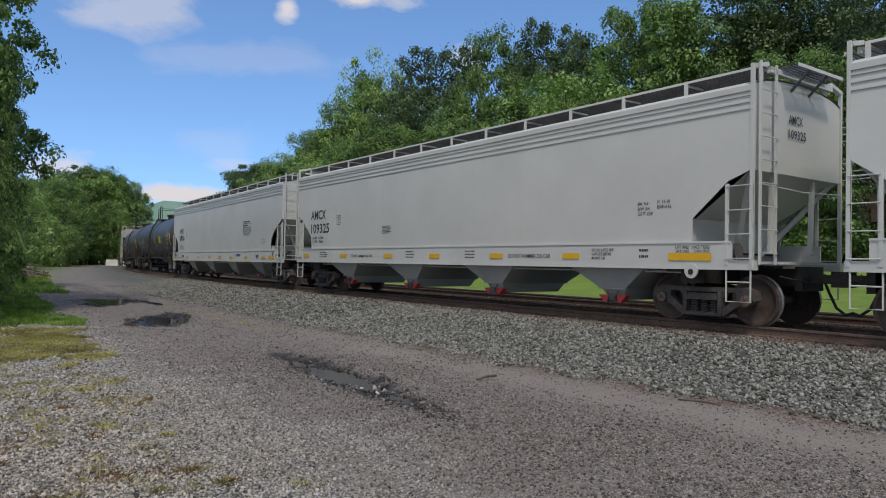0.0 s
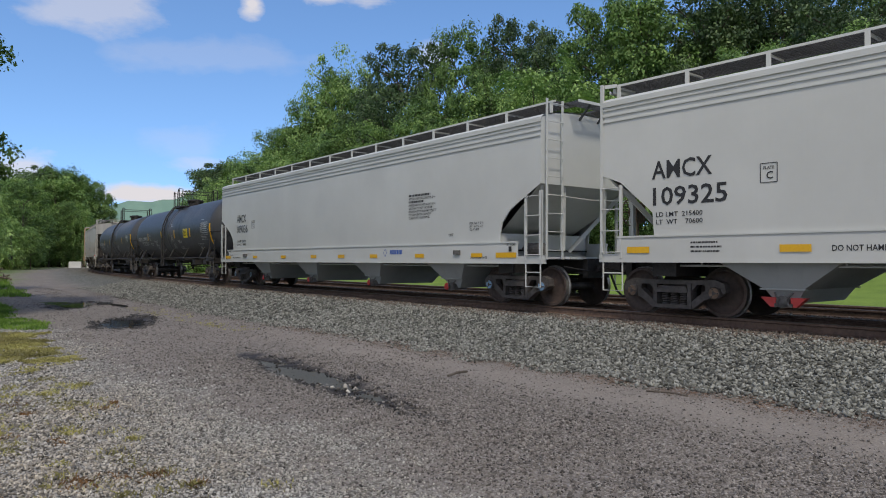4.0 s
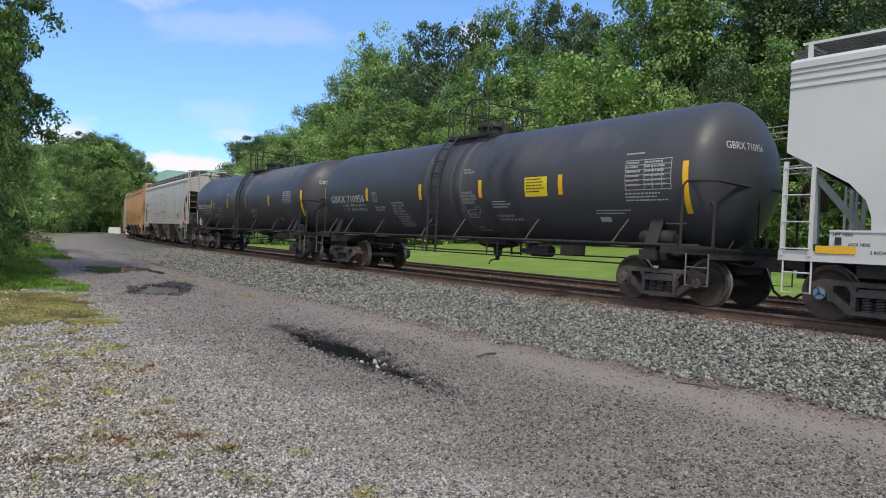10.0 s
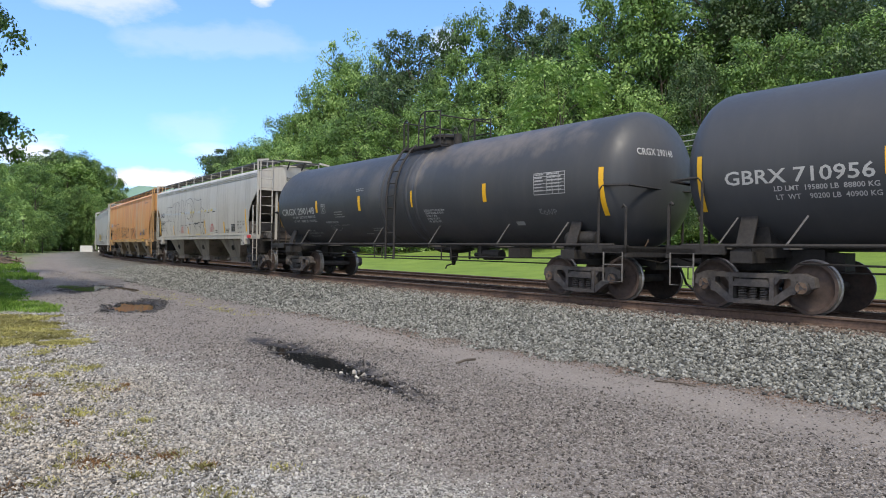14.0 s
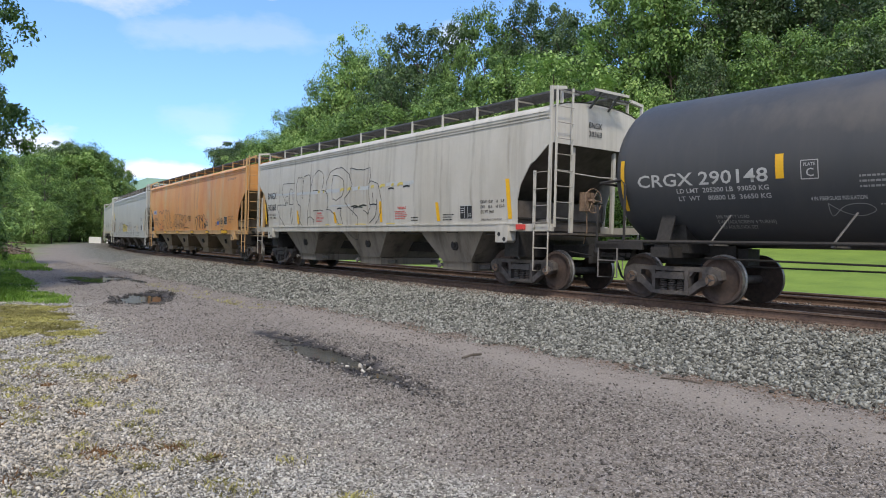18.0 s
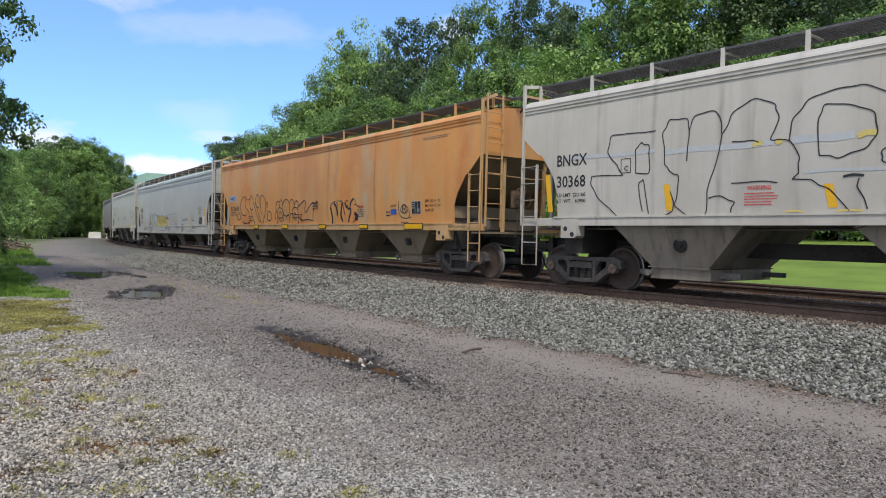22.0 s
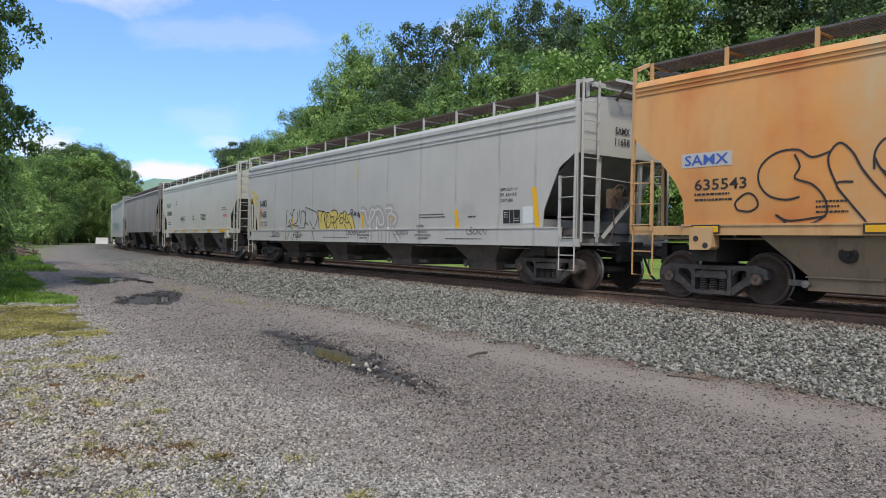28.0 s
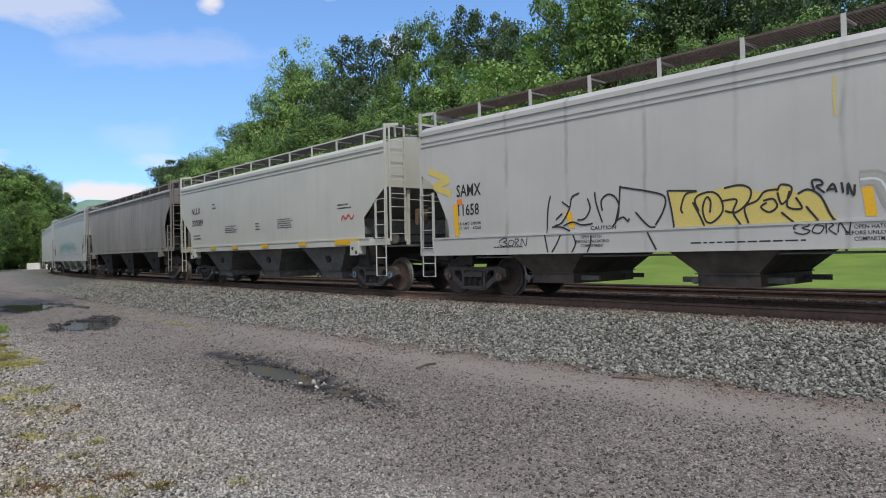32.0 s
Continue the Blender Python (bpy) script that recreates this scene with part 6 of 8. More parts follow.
                bars(mid + 0.15, lo - 0.06, 0.7, 0.09, 2, lambda q: y_top - 0.006 - 0.26 * (zt - q) / (zt - zb0), M_UNDER, bay, int(mid * 10) + 300)
    if not spec["deep"]:
        for s in (1, -1):
            x = s * (spec["bogie"] - 0.08)
            pad = Geo().prism([(x - 0.22, lo - 0.22), (x - 0.16, lo - 0.27), (x + 0.22, lo - 0.27), (x + 0.22, lo + 0.14), (x - 0.22, lo + 0.14)], 1.40, 1.665)
            part("jacking_pad", pad, spec.get("sill_m", frame_m), car)
            for dx, dz, r in ((0.09, -0.07, 0.055), (-0.10, -0.19, 0.055)):
                part("jacking_hole", Geo().turn([(1.66, r), (1.668, r)], 12, (x + dx, 0, lo + dz)), M_INK, car)
    # roof walk: grating decks on brackets, cross walks at the ends
    zb = spec["walk"]
    n = int(2 * le / 1.5)
    for sy in (1, -1):
        deck = Geo()
        y0, y1 = sy * 0.40, sy * 1.14
        for i in range(int(2 * le / 0.06)):
            x = -le + 0.03 + i * 0.06
            deck.box(x, x + 0.026, *sorted((y0, y1)), zb - 0.03, zb)
        for k in range(9):
            yy = y0 + (y1 - y0) * k / 8
            deck.box(-le, le, yy - 0.005, yy + 0.005, zb - 0.034, zb + 0.002)
        wk = part("roof_walk", deck, board, car)
        part("walk_edge", Geo().box(-le - 0.03, le + 0.03, *sorted((y1, y1 + sy * 0.02)), zb - 0.035, zb + 0.008), spec.get("strip", spec["edge"]), wk)
        for i in range(n + 1):
            x = -le + 0.1 + (2 * le - 0.2) * i / n
            pm = spec["edge"]
            key = ("walk_bracket", pm.name, sy, zb, eave)
            if key not in TUBE_MESH:
                ty = 1.14
                tz = eave + roof_h * math.sqrt(max(0, 1 - (ty / 1.585) ** 2))
                TUBE_MESH[key] = Geo().box(-0.04, 0.04, *sorted((sy * (ty + 0.0), sy * (ty + 0.025))), tz - 0.05, zb + 0.01).box(-0.02, 0.02, *sorted((sy * 0.6, sy * ty)), zb - 0.08, zb - 0.045).mesh("walk_bracket", pm)
            part("walk_bracket", TUBE_MESH[key], None, wk, at=(x, 0, 0))
    hatch = Geo().box(-le + 0.5, le - 0.5, -0.32, 0.32, eave + roof_h - 0.02, eave + roof_h + 0.12)
    for i in range(n * 2):
        x = -le + 0.7 + (2 * le - 1.4) * i / (n * 2 - 1)
        hatch.box(x - 0.03, x + 0.03, -0.36, 0.36, eave + roof_h + 0.12, eave + roof_h + 0.15)
    part("roof_hatch", hatch, body, car)
    for s in (1, -1):
        reach = 0.78 if spec["deep"] else 0.58
        cw = part("cross_walk", Geo().box(*sorted((s * (le - 0.08), s * (le + 0.38))), -0.012, 0.012, zb - 0.036, zb - 0.004), board, car)
        for k in range(6):
            x = s * (le - 0.05 + 0.08 * k)
            part("slat", Geo().box(x - 0.014, x + 0.014, -reach, reach, zb - 0.03, zb), board, cw)
        for yy in (-0.32, 0.32):
            part("strut", Geo().beam((s * (le + 0.34), yy, zb - 0.03), (s * le, yy, zb - 0.36), 0.045, 0.035), board, cw)
        part("walk_lip", Geo().box(*sorted((s * (le + 0.38), s * (le + 0.40))), -reach - 0.02, reach + 0.02, zb - 0.05, zb + 0.01), spec["edge"], car)
        if spec["deep"] and spec["post"] > eave:
            part("end_beam", Geo().box(*sorted((s * (le - 0.01), s * (le + 0.07))), -1.12, 1.12, zb - 0.15, zb - 0.05), frame_m, car)
        for sy in (1, -1):
            post = Geo().box(s * le - 0.03, s * le + 0.03, *sorted((sy * 1.55, sy * 1.61)), lo + 0.02, spec["post"])
            if spec["post"] > eave:
                post.beam((s * le, sy * 1.56, spec["post"] - 0.04), (s * le, sy * 1.14, zb), 0.09, 0.07)
            part("corner_post", post, frame_m, car)
            side_ladder(car, s * le - s * 0.46, s * 0.46, sy * 1.60, lo + 0.08, spec["lad"], 4, frame_m)
            step(car, s * le - s * 0.48, s * 0.46, sy * 1.58, 0.46, lo + 0.05, frame_m)
        part("grab_iron", Geo().tube([(s * (le + 0.06), 1.5, spec["lad"] - 0.02), (s * (le + 0.09), 0, spec["lad"] - 0.08), (s * (le + 0.06), -1.5, spec["lad"] - 0.02)], 0.013, 5), frame_m, car)
        yy = 1.50 if s < 0 else -1.50
        end_ladder(car, s * (le + 0.10), yy, -math.copysign(0.5, yy), lo + 0.1, zb - 0.02, 9, frame_m)
    if spec["wheel"]:
        s = spec["wheel"]
        brake_wheel(car, s * (le + 0.2), 0.35, 2.1, M_RUSTDARK)
    # underframe odds and ends
    rig = Geo().tube([(-le + 1.4, 1.25, lo - 0.06), (le - 1.4, 1.25, lo - 0.06)], 0.022, 5)
    for i in range(7):
        x = -le + 2 + (2 * le - 4) * i / 6
        rig.beam((x, 1.25, lo - 0.07), (x, 1.3, lo + 0.05), 0.03, 0.03)
    part("train_line", rig, body if spec.get("caps") else under, car)
    for s in (1, -1):
        part("body_bolster", Geo().box(s * spec["bogie"] - 0.25, s * spec["bogie"] + 0.25, -1.4, 1.4, 0.76, lo + 0.1), M_UNDER, car)
    draft_gear(car, half, le, spec["deep"])
    for s in (1, -1):
        bogie(car, s * spec["bogie"], spec.get("caps_b", "plain"))
    TRAIN.append((car, (s0 + s1) / 2, spec["bogie"]))
    return car, side


# ---- tank cars ----
TANK_R, TANK_Z = 1.52, 2.60


def tank_side(z):
    return math.sqrt(max(TANK_R ** 2 - (z - TANK_Z) ** 2, 0.01))


def tank(name, label, s0, s1, spec):
    car = new(name)
    tagged(car, label, "freight car", "cars of the train")
    half = (s1 - s0) / 2
    le = spec["shell"]
    paint_m = spec["body"]
    head = [(le + 0.80 * math.sin(a), TANK_R * math.cos(a)) for a in (math.pi / 2 * k / 9 for k in range(10))]
    prof = [(-x, r) for x, r in reversed(head)] + [(x * le / 8, TANK_R) for x in range(-7, 8, 2)] + head
    part("tank", Geo().turn([(x, max(r, 0.0)) for x, r in prof], 64, (0, 0, TANK_Z), "x"), paint_m, car, soft=40)
    for x in spec["bands"]:
        part("tank_band", Geo().turn([(x - 0.10, TANK_R), (x - 0.08, TANK_R + 0.014), (x + 0.08, TANK_R + 0.014), (x + 0.10, TANK_R)], 64, (0, 0, TANK_Z), "x"), paint_m, car, soft=40)
    # side pipes on brackets
    for sy in (1, -1):
        p = Geo().tube([(-half + 0.75, sy * 1.47, 1.16), (half - 0.75, sy * 1.47, 1.16)], 0.034, 8)
        rail = part("side_pipe", p, M_UNDER, car)
        for x in spec["brackets"]:
            part("bracket", Geo().beam((x, sy * 1.47, 1.16), (x - 0.28, sy * 1.30, 1.66), 0.07, 0.025).box(x - 0.04, x + 0.04, *sorted((sy * 0.9, sy * 1.47)), 1.10, 1.13), M_UNDER_L, rail)
    # ladder over the shell
    for sy in (1, -1):
        g = Geo()
        x0 = spec["ladder"]
        curve = [(1.60, 0.72), (1.60, 1.5), (1.60, 2.5), (1.54, 3.0), (1.36, 3.5), (1.05, 3.95), (0.85, 4.12)]
        for xx in (x0 - 0.22, x0 + 0.22):
            g.tube([(xx, sy * (y + 0.02), z) for y, z in curve], 0.034, 6)
        lad = part("tank_ladder", g, M_UNDER, car)
        for i in range(10):
            z = 0.76 + i * 0.365
            y = np.interp(z, [c[1] for c in curve], [c[0] for c in curve])
            part("rung", rung(0.44, "x", M_UNDER, 0.018), None, lad, at=(x0 - 0.22, sy * y, z))
    # top platform with rails, manway and valves
    px = spec["ladder"]
    top = TANK_Z + TANK_R
    plat = part("top_platform", Geo().box(px - 1.55, px + 0.35, 0.94, 0.97, top - 0.14, top - 0.06), M_UNDER, car)
    part("platform_edge", Geo().box(px - 1.55, px + 0.35, -0.97, -0.94, top - 0.14, top - 0.06), M_UNDER, plat)
    slat = Geo().box(-1.55, 0.35, -0.012, 0.012, -0.10, -0.07).mesh("slat", M_UNDER)
    for i in range(12):
        for sy in (1, -1):
            part("slat", slat, None, plat, at=(px, sy * (0.35 + i * 0.05), top))
    for x in (px - 1.5, px - 0.6, px + 0.3):
        part("crossbeam", Geo().box(x - 0.03, x + 0.03, -0.94, 0.94, top - 0.16, top - 0.10), M_UNDER, plat)
    for sy in (1, -1):
        r = Geo()
        r.tube([(px + 0.32, sy * 0.95, top - 0.1), (px + 0.32, sy * 0.95, top + 0.72), (px + 0.2, sy * 0.95, top + 0.80), (px + 0.1, sy * 0.95, top + 0.72), (px + 0.1, sy * 0.95, top - 0.1)], 0.022, 6)
        r.tube([(px - 0.45, sy * 0.95, top - 0.1), (px - 0.45, sy * 0.95, top + 0.62), (px - 0.55, sy * 0.95, top + 0.85), (px - 0.75, sy * 0.95, top + 0.92), (px - 1.5, sy * 0.95, top + 0.84), (px - 1.5, sy * 0.95, top - 0.1)], 0.022, 6)
        r.tube([(px - 0.75, sy * 0.95, top + 0.9), (px - 0.75, sy * 0.95, top - 0.1)], 0.03, 5)
        r.tube([(px - 0.5, sy * 0.95, top + 0.42), (px - 1.5, sy * 0.95, top + 0.42)], 0.016, 5)
        part("guard_rail", r, M_UNDER, plat)
    for x in (px + 0.32, px - 1.5):
        part("guard_rail", Geo().tube([(x, 0.95, top + 0.72), (x, -0.95, top + 0.72)], 0.02, 5), M_UNDER, plat)
    mw = Geo().turn([(top - 0.08, 0.38), (top + 0.22, 0.38), (top + 0.24, 0.44), (top + 0.30, 0.44), (top + 0.36, 0.30), (top + 0.38, 0.0)], 20, (px - 0.55, 0, 0), "z")
    for k in range(8):
        a = 2 * math.pi * k / 8
        mw.turn([(top + 0.18, 0.03), (top + 0.34, 0.03)], 6, (px - 0.55 + 0.42 * math.cos(a), 0.42 * math.sin(a), 0), "z")
    mw.turn([(top - 0.05, 0.12), (top + 0.3, 0.12), (top + 0.32, 0.0)], 12, (px - 1.25, 0.1, 0), "z")
    mw.turn([(top - 0.05, 0.09), (top + 0.42, 0.07), (top + 0.44, 0.0)], 12, (px - 0.02, -0.15, 0), "z")
    part("manway", mw, M_UNDER, car, "black manway dome with its bolts")
    # ends: saddle, platform, hand rails, steps
    for s in (1, -1):
        bx = spec["bogie"]
        sd = Geo()
        sd.prism([(s * (bx - 0.35), 0.95), (s * (bx + 0.35), 0.95), (s * (bx + 0.25), 1.6), (s * (bx - 0.25), 1.6)], -1.05, 1.05)
        sd.box(*sorted((s * (bx - 0.9), s * (half - 0.55))), -0.3, 0.3, 0.72, 1.12)
        sd.box(*sorted((s * (bx - 0.2), s * (bx + 0.2))), -1.5, 1.5, 0.86, 1.06)
        sd.beam((s * bx, 1.45, 1.02), (s * bx, 1.18, 1.72), 0.3, 0.03)
        part("saddle", sd, M_UNDER, car)
        es = Geo().box(*sorted((s * (half - 1.05), s * (half - 0.42))), -1.5, 1.5, 1.02, 1.10).box(*sorted((s * (half - 0.50), s * (half - 0.42))), -1.5, 1.5, 0.92, 1.14)
        es.box(*sorted((s * (half - 1.6), s * (half - 0.42))), 1.42, 1.50, 1.0, 1.16)
        part("end_platform", es, M_UNDER, car)
        for sy in (1, -1):
            hr = Geo()
            x1, x2 = s * (half - 1.15), s * (half - 0.46)
            hr.tube([(x1, sy * 1.49, 1.1), (x1, sy * 1.49, 2.30), (x1 + s * 0.08, sy * 1.47, 2.40), (x2, sy * 1.40, 2.38), (x2, 0, 2.34)], 0.029, 6)
            hr.tube([(x2, sy * 1.48, 1.1), (x2, sy * 1.48, 1.92), (x2 - s * 0.06, sy * 1.48, 1.97), (x2 - s * 0.10, sy * 1.48, 1.92)], 0.029, 6)
            hr.tube([(x2, 0.0, 2.34), (x2, 0.0, 1.1)], 0.018, 5)
            part("hand_rail", hr, M_UNDER, car)
            step(car, s * (half - 1.0), s * 0.48, sy * 1.50, 0.42, 1.02, M_UNDER_L)
    brake_wheel(car, -(half - 0.62), 0.30, 1.95, M_UNDER)
    part("air_reservoir", Geo().turn([(-0.45, 0.0), (-0.42, 0.14), (-0.36, 0.17), (0.36, 0.17), (0.42, 0.14), (0.45, 0.0)], 14, (-half + 1.9, 1.12, 1.30), "x"), M_UNDER, car, soft=40)
    # underneath
    u = Geo()
    u.turn([(1.16, 0.60), (1.02, 0.58), (0.95, 0.42), (0.92, 0.13), (0.72, 0.11), (0.70, 0.07), (0.58, 0.05)], 16, (px - 1.45, 0.35, 0), "z")
    u.tube([(px - 1.45, 0.35, 0.62), (px - 1.35, 0.52, 0.56), (px - 1.33, 0.55, 0.46)], 0.022, 5)
    part("outlet_valve", u, M_UNDER, car)
    for dx in (-2.3, 1.1):
        part("stirrup", Geo().tube([(px + dx, 1.45, 1.12), (px + dx, 1.45, 0.74), (px + dx - 0.42, 1.45, 0.74), (px + dx - 0.42, 1.45, 1.12)], 0.02, 5), M_UNDER, car)
    rods = Geo().tube([(-half + 3, 0.5, 0.72), (half - 3, 0.5, 0.72)], 0.018, 5).tube([(-half + 2.6, 0.9, 0.86), (px, 0.9, 0.8), (half - 2.6, 0.9, 0.86)], 0.02, 5)
    rods.turn([(-0.35, 0.14), (0.3, 0.14), (0.42, 0.07), (0.7, 0.05)], 14, (px - 3.6, 0.75, 0.90), "x")
    rods.box(px - 3.3, px - 3.2, 0.6, 0.9, 0.8, 1.15).box(px - 5.2, px - 4.8, 0.9, 1.3, 0.86, 1.08)
    part("brake_rigging", rods, M_UNDER, car)
    draft_gear(car, half, le, True)
    for s in (1, -1):
        bogie(car, s * spec["bogie"], "plain")
    TRAIN.append((car, (s0 + s1) / 2, spec["bogie"]))
    return car

# ---- the train, from its head to its tail ----
def tapes(car, side, xs, z0, z1, w, mat=M_YEL, lift=0.055):
    for x in xs:
        patch("reflective_tape", x + w / 2, x - w / 2, z0, z1, side, mat, car, n=1, lift=lift)


PELLET = dict(le=9.55, eave=4.20, roof=0.27, sill=(1.02, 1.52), sill_x=9.0, deep=True, body=M_WHITE, under=M_WHITE, trim=M_WHITE, board=M_BOARD, edge=M_WHITE, bay_m=M_BAY_W,
              cut=[(0, 2.77), (0.45, 2.60), (1.17, 1.97), (1.20, 1.48)], beads=[3.83, 3.95, 4.07], walk=4.68, post=4.62, lad=2.55, deck=0.34, wheel=1, bogie=8.05,
              bays=[5.95, 1.98, -1.98, -5.95], bay_top=1.09, bay_bot=0.33, bay_z=0.57, caps=M_RED, bulge=0.02)


def build_train():
    # head car, of which only the rear end is seen
    spec = dict(PELLET, le=9.3, bogie=7.9, body=M_WHITE_B, under=M_WHITE_B, trim=M_WHITE_B, edge=M_WHITE_B, cut=[(0, 2.77), (0.6, 2.35), (1.2, 1.9), (1.25, 1.48)], caps_b="blue")
    hopper("covered_hopper_car", "clean light grey covered hopper car ahead of its twins", -80.0, -59.97, spec)

    # two clean pellet hoppers
    spec = dict(PELLET, le=9.37, bogie=8.07)
    car, side = hopper("covered_hopper_car", "clean light grey covered hopper car with angular end cut-outs", -59.97, -39.65, spec)
    lettering("AMCX", 8.20, 2.60, 0.33, side, M_INK, car, 1.22)
    lettering("109325", 8.18, 2.10, 0.33, side, M_INK, car, 1.48)
    lettering("LD LMT  215400", 8.12, 1.88, 0.085, side, M_INK, car, 0.95)
    lettering("LT  WT    70600", 8.12, 1.74, 0.085, side, M_INK, car, 0.95)
    box_mark(car, side, 6.12, 5.84, 2.36, 2.68, M_INK)
    lettering("PLATE", 6.07, 2.58, 0.05, side, M_INK, car, 0.18)
    lettering("C", 6.02, 2.42, 0.12, side, M_INK, car)
    bars(3.0, 1.94, 0.55, 0.26, 6, side, M_INK, car, 5)
    for i, (p_, q_) in enumerate((("EW  9-8", "H  13-10"), ("EXW 10-4", "EXW H 3-6"), ("CU FT 6250", ""))):
        lettering(p_, -6.95, 2.27 - i * 0.10, 0.065, side, M_INK, car, 0.036 * len(p_))
        if q_:
            lettering(q_, -7.42, 2.29 - i * 0.10, 0.065, side, M_INK, car, 0.036 * len(q_))
    on = lambda z: side(1.52) + 0.024
    tapes(car, side, [8.5, 5.55, 2.6, 0.1, -2.6, -5.15], 1.20, 1.32, 0.5)
    patch("reflective_tape", -7.7, -8.62, 1.18, 1.32, side, M_YEL, car, n=1, lift=0.055)
    lettering("DO NOT HAMMER ON CAR", -3.05, 1.21, 0.10, on, M_INK, car, 1.45)
    lettering("DO NOT HAMMER ON CAR", 5.0, 1.21, 0.09, on, M_INK, car, 1.4)
    lettering("LIFT AND", -7.85, 1.40, 0.06, on, M_INK, car, 0.3)
    lettering("JACK HERE", -7.85, 1.31 + 0.02, 0.05, on, M_INK, car, 0.3)
    lettering("2 INCH TREAD", -8.2, 1.40, 0.06, on, M_INK, car, 0.38)
    lettering("COND. SHOE", -8.25, 1.33, 0.05, on, M_INK, car, 0.33)
    for i, (x, w, r) in enumerate(((7.4, 0.6, 3), (1.6, 0.5, 3), (-1.3, 0.5, 3), (-7.0, 0.3, 2))):
        bars(x, 1.16, w, 0.24, r, on, M_INK, car, 10 + i)
    for i, row in enumerate(("SECURE GATES AND", "HATCHES BEFORE", "MOVING CAR")):
        lettering(row, -5.75, 1.36 - i * 0.085, 0.06, on, M_INK, car, 0.038 * len(row))
    part("lifting_eye", Geo().turn([(1.60, 0.14), (1.63, 0.14)], 16, (-8.2, 0, 0.99)).turn([(1.63, 0.055), (1.64, 0.055)], 12, (-8.2, 0, 0.97), mis=[1]), [M_WHITE, M_INK], car)
    end = lambda t, y, z, h, w: end_lettering(car, t, -9.385, y, z, h, w)
    end("AMCX", 0.42, 3.72, 0.16, 0.5)
    end("109325", 0.42, 3.45, 0.16, 0.62)

    spec = dict(PELLET, le=9.75, bogie=8.41, body=M_WHITE_B, under=M_WHITE_B, trim=M_WHITE_B, edge=M_WHITE_B,
                cut=[(0, 2.77), (0.28, 2.62), (0.62, 2.44), (1.0, 2.22), (1.25, 1.95), (1.33, 1.7), (1.34, 1.45)], sill=(0.98, 1.48), caps_b="blue", post=2.62, bays=[5.95, 2.0, -2.1, -6.05], cap_at=(0.16,), bay_top=0.84, bay_bot=0.40)
    car, side = hopper("covered_hopper_car", "spotless light grey covered hopper car with rounded cut-outs", -39.65, -18.5, spec)
    on = lambda z: side(1.48) + 0.024
    lettering("AMCX", 7.97, 2.62, 0.31, side, M_INK, car, 0.97)
    lettering("109036", 7.97, 2.19, 0.31, side, M_INK, car, 1.14)
    lettering("LD LMT  220100", 7.95, 1.80, 0.085, side, M_INK, car, 0.93)
    lettering("LT  WT    65900", 7.95, 1.66, 0.085, side, M_INK, car, 0.93)
    box_mark(car, side, 6.42, 6.12, 2.34, 2.64, M_INK)
    lettering("PLATE", 6.37, 2.55, 0.05, side, M_INK, car, 0.2)
    lettering("C", 6.32, 2.38, 0.12, side, M_INK, car)
    for i, row in enumerate(("AMERLOCK 2 DTM EXTERIOR PAINT", "APPLIED ARI-PARAGOULD 07-2016", "HEMPEL 35485 LINING", "APPLIED ARI-PARAGOULD 07-2016", "CAUTION: DO NOT USE STEAM,",
                             "BOILING WATER OR SHARP OBJECTS", "TO CLEAN. ENTER CAR WITH", "CLEAN SOFT SOLED SHOES.")):
        if i in (0, 2):
            bars(-4.66, 2.81 - i * 0.088, 1.2 if i == 0 else 0.8, 0.06, 1, side, M_INK, car, 40 + i, fill=0.95)
        else:
            lettering(row, -4.66, 2.81 - i * 0.088, 0.058, side, M_INK, car, len(row) * 0.0425)
    lettering("EXW 10-8  H  3-10", -7.30, 1.95, 0.055, side, M_INK, car, 0.52)
    lettering("EW   8-0  H 15-1", -7.30, 1.87, 0.055, side, M_INK, car, 0.5)
    lettering("CU FT 5800", -7.30, 1.79, 0.055, side, M_INK, car, 0.36)
    bars(-6.45, 1.65, 0.24, 0.09, 2, side, M_INK, car, 50)
    tapes(car, side, [6.0, 3.4, 1.0, -0.9, -2.85, -5.2, -7.6], 1.13, 1.23, 0.42)
    patch("reflective_tape", 9.2, 8.6, 1.12, 1.24, side, M_YEL, car, n=1, lift=0.055)
    patch("reflective_tape", -8.3, -9.0, 1.12, 1.24, side, M_YEL, car, n=1, lift=0.055)
    bars(-3.72, 1.22, 0.82, 0.13, 1, on, M_BLUE, car, 51, fill=0.95)
    diamond(car, on, -3.47, 1.27, 0.11, M_BLUE)
    lettering("LIFT HERE", 8.95, 1.40, 0.045, on, M_INK, car, 0.3)
    lettering("JACK HERE", 8.72, 1.25, 0.045, on, M_INK, car, 0.32)
    lettering("2 INCH HF COMP. SHOES", 8.4, 1.13, 0.05, on, M_INK, car, 0.75)
    lettering("LIFT HERE", -8.65, 1.40, 0.045, on, M_INK, car, 0.3)
    lettering("2 INCH HF COMP. SHOES", -7.35, 1.10, 0.05, on, M_INK, car, 0.62)
    for x in (8.86, -8.8):
        patch("jacking_hole", x + 0.05, x - 0.05, 1.26, 1.38, side, M_INK, car, n=1, lift=0.055)
    for xa, xb in ((6.85, 7.2), (-6.95, -6.7)):
        part("routing_box", Geo().box(xa, xb, 1.60, 1.65, 1.20, 1.31), M_UNDER_L, car)

